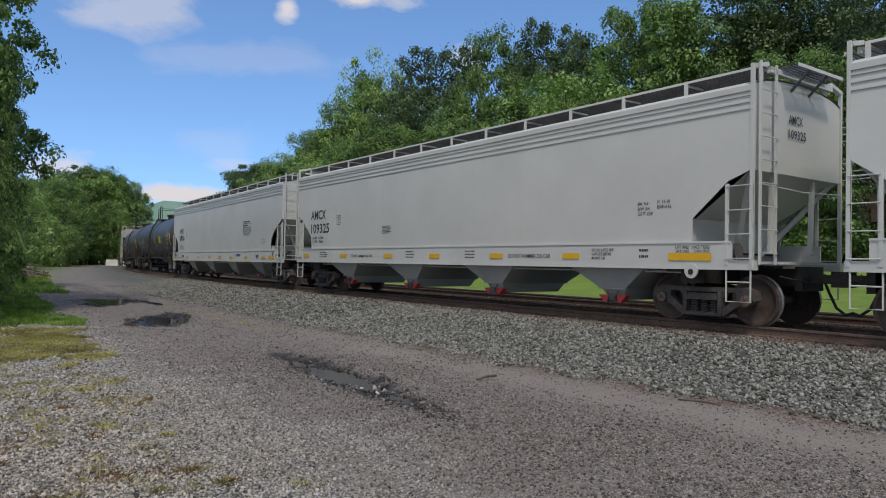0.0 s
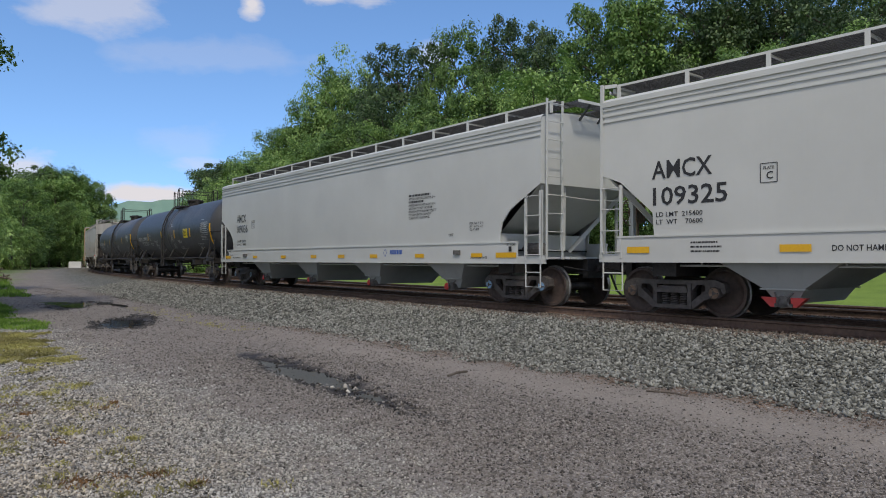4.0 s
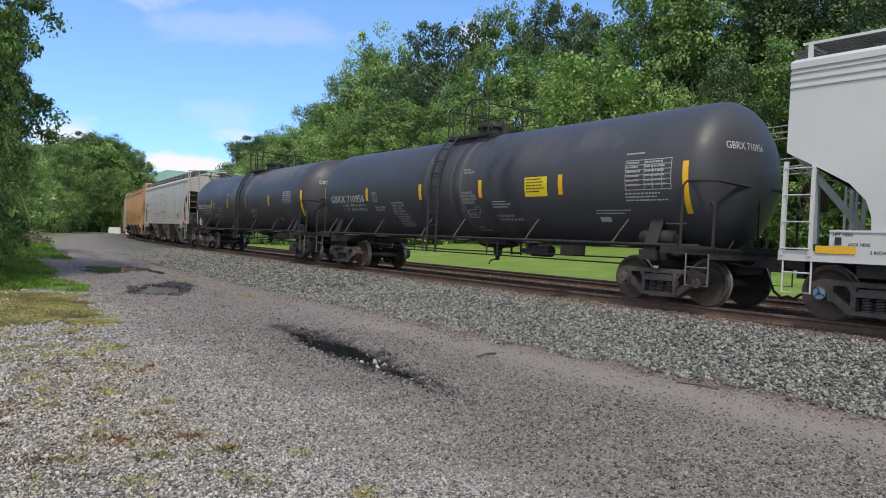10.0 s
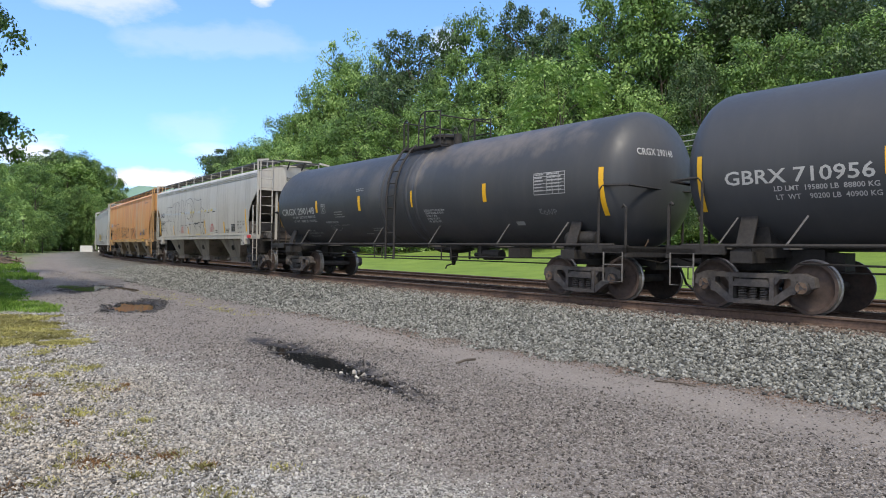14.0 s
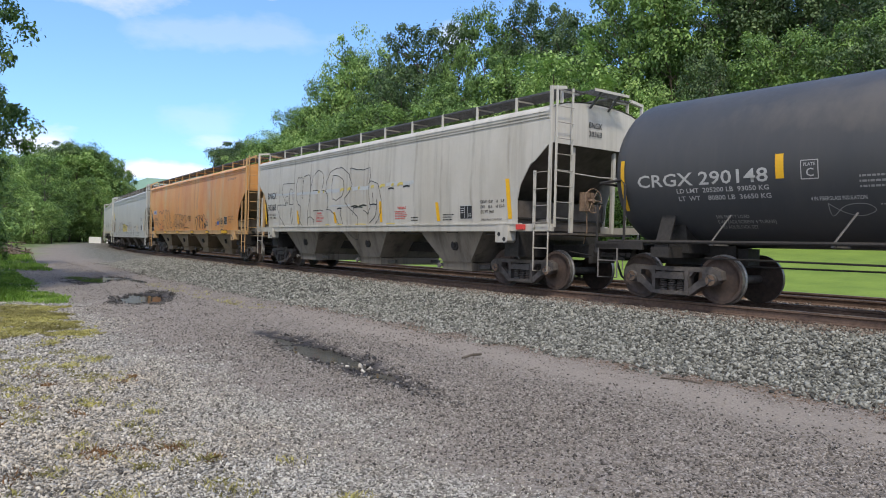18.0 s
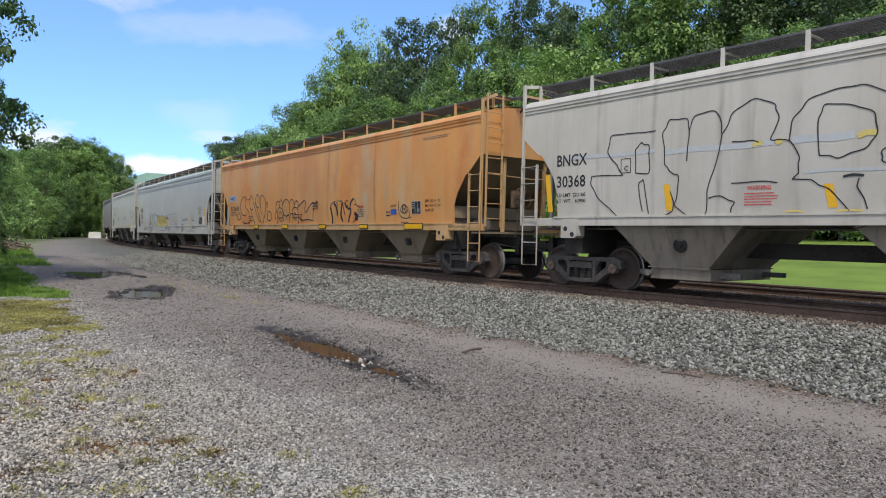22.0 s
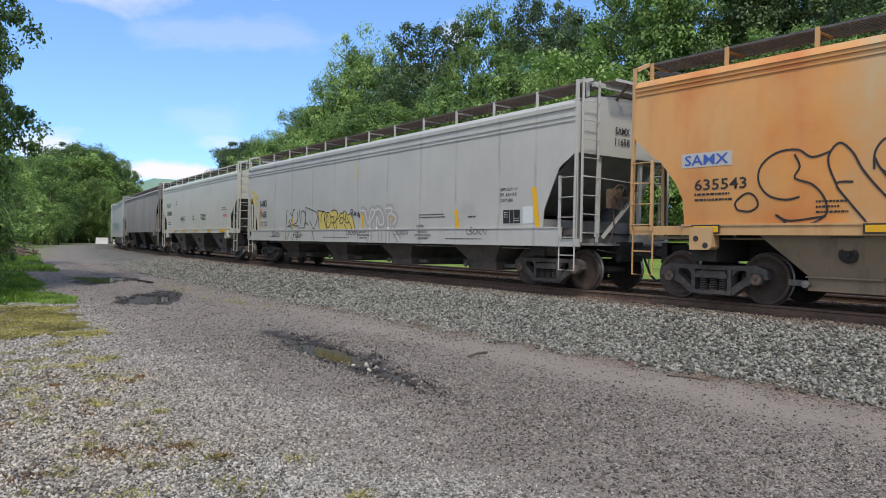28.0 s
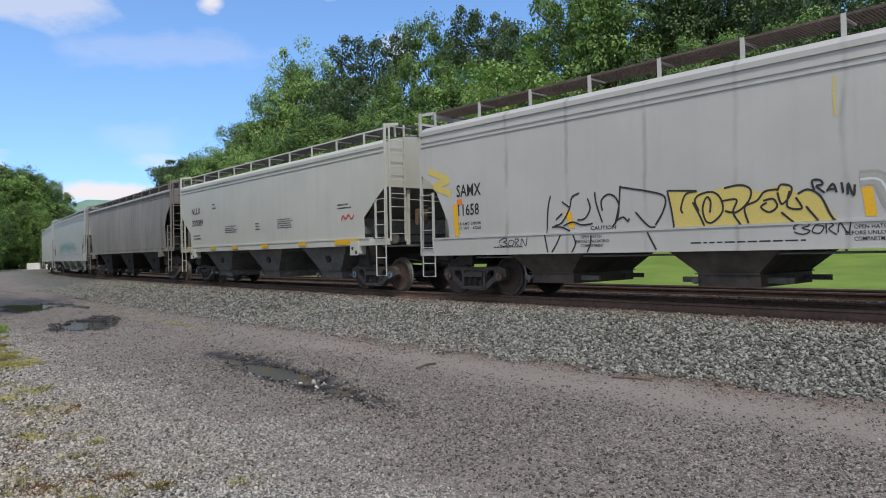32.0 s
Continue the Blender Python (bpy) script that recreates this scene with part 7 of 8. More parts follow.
    # two black tank cars
    car = tank("tank_car", "black steel tank car with yellow placard and white lettering", -18.5, -0.99,
               dict(shell=7.55, body=M_BLACK, bands=[1.2, -0.05, -0.5], brackets=[6.1, 4.0, 1.3, -0.3, -3.2, -5.9, 7.3], ladder=0.55, bogie=6.85))
    tank_marks(car, 7.17, "GBRX 710956", 2.40, 7.55)
    patch("placard", -3.15, -3.92, 2.20, 2.66, tank_side, M_SIGN, car, label="yellow warning placard")
    bars(-3.2, 2.26, 0.66, 0.36, 5, lambda z: tank_side(z) + 0.004, M_INK, car, 60)
    data_panel(car, -6.22, 2.26, 1.12, 0.60)
    for x in (1.4, -1.42, -4.35):
        patch("reflective_tape", x + 0.07, x - 0.07, 2.22, 2.68, tank_side, M_YEL, car)
    for x, z, dz, h, wd, rows in ((4.17, 2.00, 0.085, 0.06, 0.038, ("THERMAL PROTECTION", "SYSTEM EQUIPPED")), (3.11, 2.13, 0.085, 0.055, 0.041, ("DO NOT STEAM TANK", "OR CLEAN TANK WITH", "BOILING WATER", "SHARP OBJECTS MUST", "NOT CONTACT LINING")),
                                  (-0.60, 2.33, 0.085, 0.06, 0.0345, ("CLOSE AND LOCK", "BOV SAFETY HANDLE", "SECUREMENT SYSTEM", "BEFORE LOADING")), (-0.66, 2.95, 0.075, 0.05, 0.033, ("VENT TANK", "WHEN UNLOADING")),
                                  (-0.82, 1.44, 0.07, 0.045, 0.036, ("VENT TANK", "WHEN UNLOADING")), (-1.92, 1.73, 0.09, 0.05, 0.030, ("0.5 INCH CERAMIC FIBER", "3.5 INCH FIBERGLASS INSULATION"))):
        for i, row in enumerate(rows):
            lettering(row, x - 0.015 * i, z - i * dz, h, tank_side, M_INK_W, car, wd * len(row))
    g = Geo()
    stroke(g, [(-0.69, 1.98), (-0.74, 1.84), (-0.8, 1.9), (-1.1, 1.92), (-1.16, 1.98), (-1.28, 1.98), (-1.3, 1.86), (-1.2, 1.82)], 0.016, tank_side)
    part("valve_diagram", g, M_INK_W, car)
    for i, (x, z, w, h, r) in enumerate(((2.93, 1.42, 0.8, 0.34, 6), (-0.7, 1.68, 0.55, 0.16, 4), (-1.86, 1.92, 0.72, 0.20, 3), (-6.2, 2.0, 1.1, 0.2, 3), (-5.3, 1.75, 1.0, 0.12, 2), (-6.2, 2.95, 0.55, 0.07, 1), (-7.0, 1.55, 0.6, 0.06, 1))):
        bars(x, z, w, h, r, tank_side, M_INK_W, car, 70 + i)
    patch("label_plate", -5.35, -5.65, 1.62, 1.72, tank_side, M_INK_W, car)
    head_lettering(car, "GBRX 710956", -1, 7.55, 3.05, 0.14, 0.95)
    car = tank("tank_car", "dusty black steel tank car with weathered brownish flank", -0.99, 17.1,
               dict(shell=7.85, body=M_BLACK_D, bands=[0.55, -0.75, -1.2], brackets=[6.0, 3.9, 1.0, -1.9, -4.7, -6.6], ladder=-0.15, bogie=7.05))
    tank_marks(car, 7.59, "CRGX 290148", 2.62, 7.85)
    lettering("4 IN FIBERGLASS INSULATION", 4.31, 1.87, 0.06, tank_side, M_INK_W, car, 0.84)
    for i, row in enumerate(("50% EMPTY LOAD", "E-60 (ADJ SCREW 4 TURNS)", "NO ADJ BLOCK SET")):
        lettering(row, 6.07, 1.61 - i * 0.09, 0.055, tank_side, M_INK_DIM, car, 0.045 * len(row))
    for i, row in enumerate(("EXTERIOR HEATER PIPES MAXIMUM", "OPERATING PRESSURE 150 PSI", "TESTED  7  2018", "NO INLET OR OUTLET", "PIPE CAPS REQUIRED")):
        lettering(row, -1.60 - 0.02 * i, 2.07 - i * 0.075, 0.05, tank_side, M_INK_W, car, 0.032 * len(row))
    patch("label_plate", -5.15, -5.42, 1.63, 1.72, tank_side, M_INK_DIM, car)
    g = Geo()
    stroke(g, [(4.06, 1.82), (4.03, 1.62), (3.8, 1.78), (3.5, 1.8), (3.38, 1.7), (3.6, 1.62), (3.85, 1.68), (4.06, 1.82)], 0.012, tank_side)
    part("chalk_fish", g, M_INK_DIM, car)
    for i, pts in enumerate((((-6.05, 1.96), (-6.15, 1.98), (-6.06, 1.9), (-6.16, 1.87)), ((-6.22, 1.94), (-6.30, 1.88), (-6.22, 1.85), (-6.2, 1.93)), ((-6.34, 1.86), (-6.35, 1.96), (-6.43, 1.85), (-6.45, 1.97)), ((-6.52, 1.85), (-6.5, 1.96), (-6.6, 1.92), (-6.52, 1.9)))):
        g = Geo()
        stroke(g, pts, 0.012, tank_side)
        part("chalk_letter", g, M_INK_DIM, car)
    data_panel(car, -6.0, 2.30, 0.95, 0.48)
    for x in (1.85, -1.1, -4.25):
        patch("reflective_tape", x + 0.07, x - 0.07, 2.22, 2.68, tank_side, M_YEL, car)
    for i, (x, z, w, h, r) in enumerate(((3.55, 2.0, 0.7, 0.24, 3), (3.3, 1.75, 0.7, 0.05, 1), (2.05, 2.80, 0.55, 0.12, 2), (1.5, 1.55, 0.6, 0.12, 2), (2.05, 1.45, 0.5, 0.06, 1))):
        bars(x, z, w, h, r, tank_side, M_INK_DIM, car, 90 + i)
    head_lettering(car, "CRGX 290148", -1, 7.85, 3.05, 0.14, 0.95)

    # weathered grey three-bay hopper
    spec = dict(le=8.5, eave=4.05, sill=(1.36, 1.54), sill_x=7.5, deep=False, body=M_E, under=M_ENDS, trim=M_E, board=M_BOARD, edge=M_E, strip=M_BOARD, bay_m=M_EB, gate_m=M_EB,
                cut=[(0, 3.36), (0.48, 2.98), (0.62, 2.92), (0.95, 2.45), (1.06, 2.1), (1.08, 1.50)], beads=[3.93], walk=4.64, post=4.62, lad=2.75, deck=0.20, wheel=-1, bogie=7.08,
                bays=[4.6, 0.0, -4.6], bay_top=1.45, bay_bot=0.62, bulge=0.05)
    car, side = hopper("covered_hopper_car", "weathered grey covered hopper car with black outline graffiti", 17.1, 35.67, spec)
    lettering("BNGX", 7.42, 2.66, 0.24, side, M_INK, car, 0.84)
    lettering("30368", 7.42, 2.20, 0.24, side, M_INK, car, 0.80)
    lettering("LD LMT  222100", 7.42, 1.99, 0.075, side, M_INK, car, 0.8)
    lettering("LT  WT    63900", 7.42, 1.86, 0.075, side, M_INK, car, 0.8)
    for x, z0, z1, ln in ((7.62, 1.66, 2.50, 0.08), (-7.2, 1.66, 2.62, 0.10), (4.58, 1.64, 2.14, 0.06), (1.64, 1.64, 2.02, 0.08), (-1.32, 1.64, 2.28, 0.05), (-4.3, 1.64, 2.15, 0.08)):
        patch("reflective_tape", x + 0.07, x - 0.07, z0, z1, side, M_YEL, car, ln)
    panel(car, side, -5.26, 1.68, 0.5, 0.34)
    for i, (x, z, w, h, r, m) in enumerate(((-2.1, 1.70, 0.75, 0.26, 5, M_RED), (3.1, 1.68, 0.6, 0.24, 5, M_RED), (-2.95, 1.62, 0.5, 0.15, 2, M_INK), (-4.5, 1.62, 0.5, 0.2, 3, M_INK))):
        bars(x, z, w, h, r, side, m, car, 100 + i)
    for i, row in enumerate(("EXW 10-8    H   9-8", "EW    8-6    H 15-0", "CU FT 5461")):
        lettering(row, -6.1, 2.06 - i * 0.125, 0.075, side, M_INK, car, 0.9 if i < 2 else 0.5)
    lettering("2 INCH TREAD COND. SHOES", -6.1, 1.63, 0.045, side, M_INK, car, 0.8)
    lettering("WARNING", 3.05, 1.97, 0.075, side, M_RED, car, 0.42)
    lettering("WARNING", -2.25, 2.01, 0.075, side, M_RED, car, 0.45)
    box_mark(car, side, 5.70, 5.47, 2.42, 2.70, M_INK)
    lettering("C", 5.62, 2.46, 0.1, side, M_INK, car)
    tag_outline(car, side)
    end_lettering(car, "BNGX", -8.515, 0.35, 3.82, 0.13, 0.45)
    end_lettering(car, "30368", -8.515, 0.35, 3.62, 0.13, 0.45)
    part("data_tag", Geo().box(-7.75, -7.5, 1.585, 1.66, 1.40, 1.52), M_RED, car)

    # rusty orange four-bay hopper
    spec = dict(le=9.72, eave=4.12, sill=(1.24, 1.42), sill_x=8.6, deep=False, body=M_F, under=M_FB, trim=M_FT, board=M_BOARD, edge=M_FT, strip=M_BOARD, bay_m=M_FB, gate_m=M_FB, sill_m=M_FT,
                cut=[(0, 3.16), (0.5, 2.72), (0.62, 2.66), (0.98, 2.2), (1.12, 1.9), (1.14, 1.40)], beads=[3.98], walk=4.70, post=4.55, lad=2.70, deck=0.20, wheel=-1, bogie=8.25,
                bays=[5.9, 1.98, -2.02, -5.95], bay_top=1.36, bay_bot=0.55, bulge=0.05)
    car, side = hopper("covered_hopper_car", "faded rusty orange covered hopper car with black graffiti", 35.67, 56.4, spec)
    patch("mark_plate", 8.62, 7.62, 2.48, 2.74, side, M_INK_W, car)
    lettering("SAMX", 8.55, 2.52, 0.18, lambda z: side(z) + 0.004, M_BLUE, car, 0.86)
    lettering("635543", 8.35, 2.06, 0.19, side, M_INK, car, 1.0)
    bars(8.35, 1.80, 0.8, 0.2, 2, side, M_INK, car, 120)
    tapes(car, side, [8.1, 5.2, 2.2, -1.0, -3.9], 1.265, 1.425, 0.56, M_INK, 0.080)
    patch("tape_backing", -6.26, -7.24, 1.255, 1.445, side, M_INK, car, n=1, lift=0.080)
    tapes(car, side, [8.1, 5.2, 2.2, -1.0, -3.9], 1.29, 1.40, 0.5, lift=0.085)
    patch("reflective_tape", -6.3, -7.2, 1.28, 1.42, side, M_YEL, car, n=1, lift=0.085)
    panel(car, side, -6.60, 1.70, 0.46, 0.36)
    for i, (x, z, w, h, r) in enumerate(((1.6, 1.62, 0.9, 0.2, 2), (-0.1, 1.9, 0.5, 0.3, 3), (-5.2, 1.6, 0.3, 0.2, 2), (6.2, 1.55, 0.5, 0.25, 3))):
        bars(x, z, w, h, r, side, M_INK, car, 125 + i)
    for i, row in enumerate(("EXW 10-2  H   9-3", "EW   8-10  H 15-0", "CU FT 6351")):
        lettering(row, -7.28, 2.02 - i * 0.13, 0.075, side, M_INK, car, 0.72 if i < 2 else 0.42)
    lettering("2 INCH HF COMP SHOES", -8.35, 1.31, 0.05, lambda z: side(1.42) + 0.05, M_INK, car, 0.8)
    lettering("WARNING", -3.42, 1.95, 0.07, side, M_RED, car, 0.42)
    bars(-3.40, 1.62, 0.55, 0.28, 4, side, M_UNDER_L, car, 131)
    patch("blue_decal", -5.45, -5.78, 1.70, 1.86, side, M_BLUE, car)
    lettering("JOB 2829", -5.45, 1.93, 0.06, side, M_INK, car, 0.32)
    bars(-7.1, 3.72, 1.5, 0.10, 2, side, M_UNDER_L, car, 132)
    scrawls(car, side)

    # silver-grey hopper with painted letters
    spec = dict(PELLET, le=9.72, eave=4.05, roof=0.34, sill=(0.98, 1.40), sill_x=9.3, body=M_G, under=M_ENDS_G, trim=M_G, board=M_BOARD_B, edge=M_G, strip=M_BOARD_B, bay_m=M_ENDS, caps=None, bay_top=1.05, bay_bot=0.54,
                cut=[(0, 3.03), (0.42, 2.78), (0.50, 2.72), (0.98, 1.80), (0.94, 1.6), (0.9, 1.36)], beads=[3.72, 3.82], walk=4.66, post=4.60, lad=2.55, wheel=-1, bogie=8.36,
                bays=[5.9, 1.95, -2.1, -6.03])
    spec["cut"] = [(0, 3.03), (0.42, 2.78), (0.50, 2.72), (0.97, 1.80), (1.0, 1.6), (1.02, 1.36)]
    car, side = hopper("covered_hopper_car", "grimy silver-grey covered hopper car with yellow graffiti letters", 56.4, 77.42, spec)
    on = lambda z: side(1.40) + 0.024
    lettering("SAMX", 8.40, 2.38, 0.28, side, M_INK, car, 0.82)
    lettering("11658", 8.36, 1.93, 0.26, side, M_INK, car, 0.70)
    patch("spray_dot", 8.40, 8.22, 2.18, 2.32, side, M_ORANGE, car)
    lettering("LD LMT  218700", 8.36, 1.70, 0.06, side, M_INK, car, 0.75)
    lettering("LT  WT    67300", 8.36, 1.59, 0.06, side, M_INK, car, 0.75)
    for x, z0, z1, ln in ((8.42, 1.44, 2.2, 0.05), (-8.55, 1.42, 2.34, 0.12), (-5.5, 1.42, 1.90, 0.06), (-0.45, 1.46, 1.90, 0.05), (-2.3, 1.46, 1.9, 0.08), (5.0, 1.5, 1.85, 0.1)):
        patch("reflective_tape", x + 0.075, x - 0.075, z0, z1, side, M_YEL, car, ln)
    panel(car, side, -7.35, 1.50, 0.62, 0.34)
    patch("worn_decal", -8.05, -8.4, 1.5, 1.9, side, M_SPRAY_W, car)
    lettering("EXW 10-2 H  6-9", -7.25, 2.30, 0.075, side, M_INK, car, 0.62)
    lettering("EW   6-6 H 15-0", -7.25, 2.17, 0.075, side, M_INK, car, 0.58)
    lettering("CU FT 6300", -7.25, 2.03, 0.075, side, M_INK, car, 0.45)
    lettering("CAUTION", -3.55, 1.44, 0.075, side, M_INK, car, 0.36)
    lettering("CAUTION", 4.55, 1.44, 0.075, side, M_INK, car, 0.6)
    for x in (4.9, -0.1, -3.5):
        for i, row in enumerate(("OPEN HATCH", "BEFORE UNLOADING", "COMPARTMENT")):
            lettering(row, x - (0.12 if i != 1 else 0), 1.28 - i * 0.09, 0.06, on, M_INK, car, 0.05 * len(row))
    for i, (x, z, w, h, r) in enumerate(((-3.7, 1.66, 1.3, 0.15, 2), (-5.95, 1.62, 0.4, 0.1, 1), (7.2, 1.1, 1.0, 0.06, 1), (2.4, 1.08, 2.0, 0.06, 1), (-5.0, 1.08, 1.9, 0.06, 1))):
        bars(x, z, w, h, r, side if z > 1.4 else on, M_INK, car, 140 + i)
    big_letters(car, side)
    end_lettering(car, "SAMX", -9.735, 0.35, 3.55, 0.16, 0.5)
    end_lettering(car, "11658", -9.735, 0.35, 3.30, 0.16, 0.5)

    # cream-grey hopper with an amber sill stripe
    spec = dict(le=7.75, eave=4.02, sill=(1.30, 1.50), sill_x=7.0, deep=False, body=M_H, under=M_UNDER_L, trim=M_H, board=M_BOARD, edge=M_H, bay_m=M_UNDER_L,
                cut=[(0, 2.88), (0.4, 2.6), (1.08, 2.08), (1.1, 1.46)], beads=[3.84], walk=4.62, post=4.60, lad=2.6, deck=0.2, wheel=-1, bogie=6.35, bays=[4.1, 0.0, -4.1], bay_top=1.4, bay_bot=0.6,
                caps_b="blue")
    car, side = hopper("covered_hopper_car", "cream-grey covered hopper car with amber reflective sill marks", 77.42, 94.3, spec)
    lettering("NLLX", 6.42, 2.88, 0.26, side, M_INK, car, 0.95)
    lettering("300089", 6.42, 2.38, 0.26, side, M_INK, car, 1.2)
    bars(6.3, 1.75, 1.0, 0.25, 2, side, M_INK, car, 160)
    for i, (x, z, w, h, r) in enumerate(((3.0, 1.95, 1.2, 0.3, 4), (0.3, 1.95, 0.4, 0.3, 3), (-1.4, 1.95, 1.1, 0.35, 5), (-5.3, 2.35, 0.8, 0.2, 2), (4.2, 2.9, 0.35, 0.3, 2))):
        bars(x, z, w, h, r, side, M_INK, car, 161 + i)
    tapes(car, side, [6.5, 4.1, 2.0, -0.5, -3.2], 1.36, 1.48, 0.5, lift=0.085)
    patch("reflective_tape", -5.2, -6.5, 1.34, 1.50, side, M_YEL, car, n=1, lift=0.085)
    g = Geo()
    stroke(g, [(-5.5, 2.05), (-5.6, 2.2), (-5.75, 2.1), (-5.9, 2.22), (-6.05, 2.08), (-6.2, 2.2)], 0.05, side)
    part("sprayed_scrawl", g, M_RED, car)

    # tail: three hoppers far down the line
    spec = dict(le=8.9, eave=4.1, sill=(1.40, 1.58), sill_x=7.9, deep=False, body=M_I, under=M_UNDER, trim=M_I, board=M_BOARD, edge=M_I, bay_m=M_UNDER,
                cut=[(0, 3.55), (0.6, 3.1), (0.95, 2.5), (1.0, 1.55)], beads=[3.95], walk=4.64, post=4.6, lad=2.6, deck=0.2, wheel=-1, bogie=7.4, bays=[4.9, 0.0, -4.9], bay_top=1.5, bay_bot=0.6, bulge=0.07)
    hopper("covered_hopper_car", "soot-stained dark grey covered hopper car", 94.3, 113.4, spec)
    spec = dict(PELLET, le=8.6, bogie=7.1, body=M_J, under=M_UNDER_L, trim=M_J, edge=M_J, caps=None, bays=[5.2, 1.7, -1.7, -5.2])
    car, side = hopper("covered_hopper_car", "pale grey covered hopper car with teal graffiti along its sill", 113.4, 131.9, spec)
    rnd = random.Random(7)
    g = Geo()
    for i in range(7):
        x = 4.5 - i * 1.3
        stroke(g, [(x, 1.6), (x - 0.2, 2.3 + rnd.random() * 0.5), (x - 0.6, 1.8), (x - 0.9, 2.4), (x - 1.1, 1.6)], 0.12, side)
    part("sprayed_letters", g, M_SPRAY_T, car)
    spec = dict(PELLET, le=9.6, bogie=8.2, body=M_WHITE_B, under=M_UNDER_L, trim=M_J, edge=M_J, caps=None, cut=[(0, 2.9), (0.5, 2.5), (1.2, 2.0), (1.25, 1.48)])
    hopper("covered_hopper_car", "pale grey covered hopper car at the tail", 131.9, 152.9, spec)


def box_mark(car, side, x0, x1, z0, z1, mat):
    g = Geo()
    for a, b in (((x0, z0), (x1, z0)), ((x1, z0), (x1, z1)), ((x1, z1), (x0, z1)), ((x0, z1), (x0, z0))):
        stroke(g, [a, b], 0.014, side, 0.008)
    part("plate_mark", g, mat, car)


def diamond(car, side, x, z, r, mat):
    g = Geo()
    for k in range(4):
        a, b = radians(90 * k), radians(90 * k + 90)
        stroke(g, [(x + r * 0.8 * math.cos(a), z + r * math.sin(a)), (x + r * 0.8 * math.cos(b), z + r * math.sin(b))], 0.016, side, 0.006)
    part("painted_emblem", g, mat, car)


def panel(car, side, x, z, w, h):
    """Black consolidated stencil panel with white edges."""
    p = patch("stencil_panel", x, x - w, z, z + h, side, M_INK, car, n=1)
    up = lambda q: side(q) + 0.004
    box_mark(car, up, x, x - w, z, z + h, M_INK_W)
    for k in (0.36, 0.62):
        patch("stencil_line", x - w * k, x - w * k - 0.015, z + 0.02, z + h - 0.02, up, M_INK_W, car, n=1)
    bars(x - 0.03, z + h * 0.35, w * 0.28, h * 0.5, 3, up, M_INK_W, car, int(abs(x) * 10))
    bars(x - w * 0.66, z + h * 0.1, w * 0.28, h * 0.3, 2, up, M_INK_W, car, int(abs(x) * 10) + 1)
    return p


def data_panel(car, x, z, w, h):
    box_mark(car, tank_side, x, x - w, z, z + h, M_INK_W)
    for i in range(5):
        zz = z + h * (i + 1) / 6
        patch("table_line", x, x - w, zz - 0.006, zz + 0.006, tank_side, M_INK_W, car, n=1)
    for k in (0.42, 0.6, 0.8):
        patch("table_line", x - w * k, x - w * k - 0.012, z, z + h, tank_side, M_INK_W, car)
    bars(x - 0.03, z + 0.03, w * 0.36, h * 0.9, 6, tank_side, M_INK_W, car, 7)
    bars(x - w * 0.44, z + 0.03, w * 0.5, h * 0.9, 6, tank_side, M_INK_W, car, 8)


def tank_marks(car, x, text, w, shell):
    lettering(text, x, 2.22, 0.23, tank_side, M_INK_W, car, w)
    big = text[0] == "G"
    lettering("LD LMT  195800 LB  88800 KG" if big else "LD LMT  205200 LB  93050 KG", x - 0.85, 2.08, 0.08, tank_side, M_INK_W, car, 1.6 if big else 1.77)
    lettering("LT  WT    90200 LB  40900 KG" if big else "LT  WT    80800 LB  36650 KG", x - 0.87, 1.94, 0.08, tank_side, M_INK_W, car, 1.6 if big else 1.77)
    lettering("PLATE", x - w - 0.59, 2.43, 0.05, tank_side, M_INK_W, car, 0.19)
    box_mark(car, tank_side, x - w - 0.55, x - w - 0.82, 2.22, 2.52, M_INK_W)
    lettering("C", x - w - 0.63, 2.26, 0.13, tank_side, M_INK_W, car)
    for s in (1, -1):
        g = Geo()
        vs = []
        for i in range(9):
            z = 1.78 + 1.0 * i / 8
            for d in (0.0, 0.11):
                xx = shell + 0.05 + d
                e = min(1.0, max(0.0, (xx - shell) / 0.80))
                r = TANK_R * math.sqrt(1 - e * e) + 0.01
                vs.append((s * xx, math.sqrt(max(r * r - (z - TANK_Z) ** 2, 0.01)), z))
        g.add(vs, [(2 * i, 2 * i + 1, 2 * i + 3, 2 * i + 2) for i in range(8)])
        part("reflective_tape", g, M_YEL, car)
    patch("reflective_tape", x - w - 0.13, x - w - 0.27, 2.25, 2.66, tank_side, M_YEL, car)


def end_lettering(car, text, x, y, z, h, w):
    ob = lettering(text, 0.0, z, h, lambda q: 0.0, M_INK, car, w)
    for v in ob.data.vertices:
        v.co = (x - 0.006, y + v.co.x, v.co.z)
    ob.data.flip_normals()


def head_lettering(car, text, s, shell, z, h, w):
    ob = lettering(text, 0.0, z, h, lambda q: 0.0, M_INK_W, car, w)
    for v in ob.data.vertices:
        y, zz = 0.95 + v.co.x, v.co.z
        q = min(0.98, math.hypot(y, zz - TANK_Z) / TANK_R)
        v.co = (s * (shell + 0.80 * math.sqrt(1 - q * q) + 0.012), y, zz)


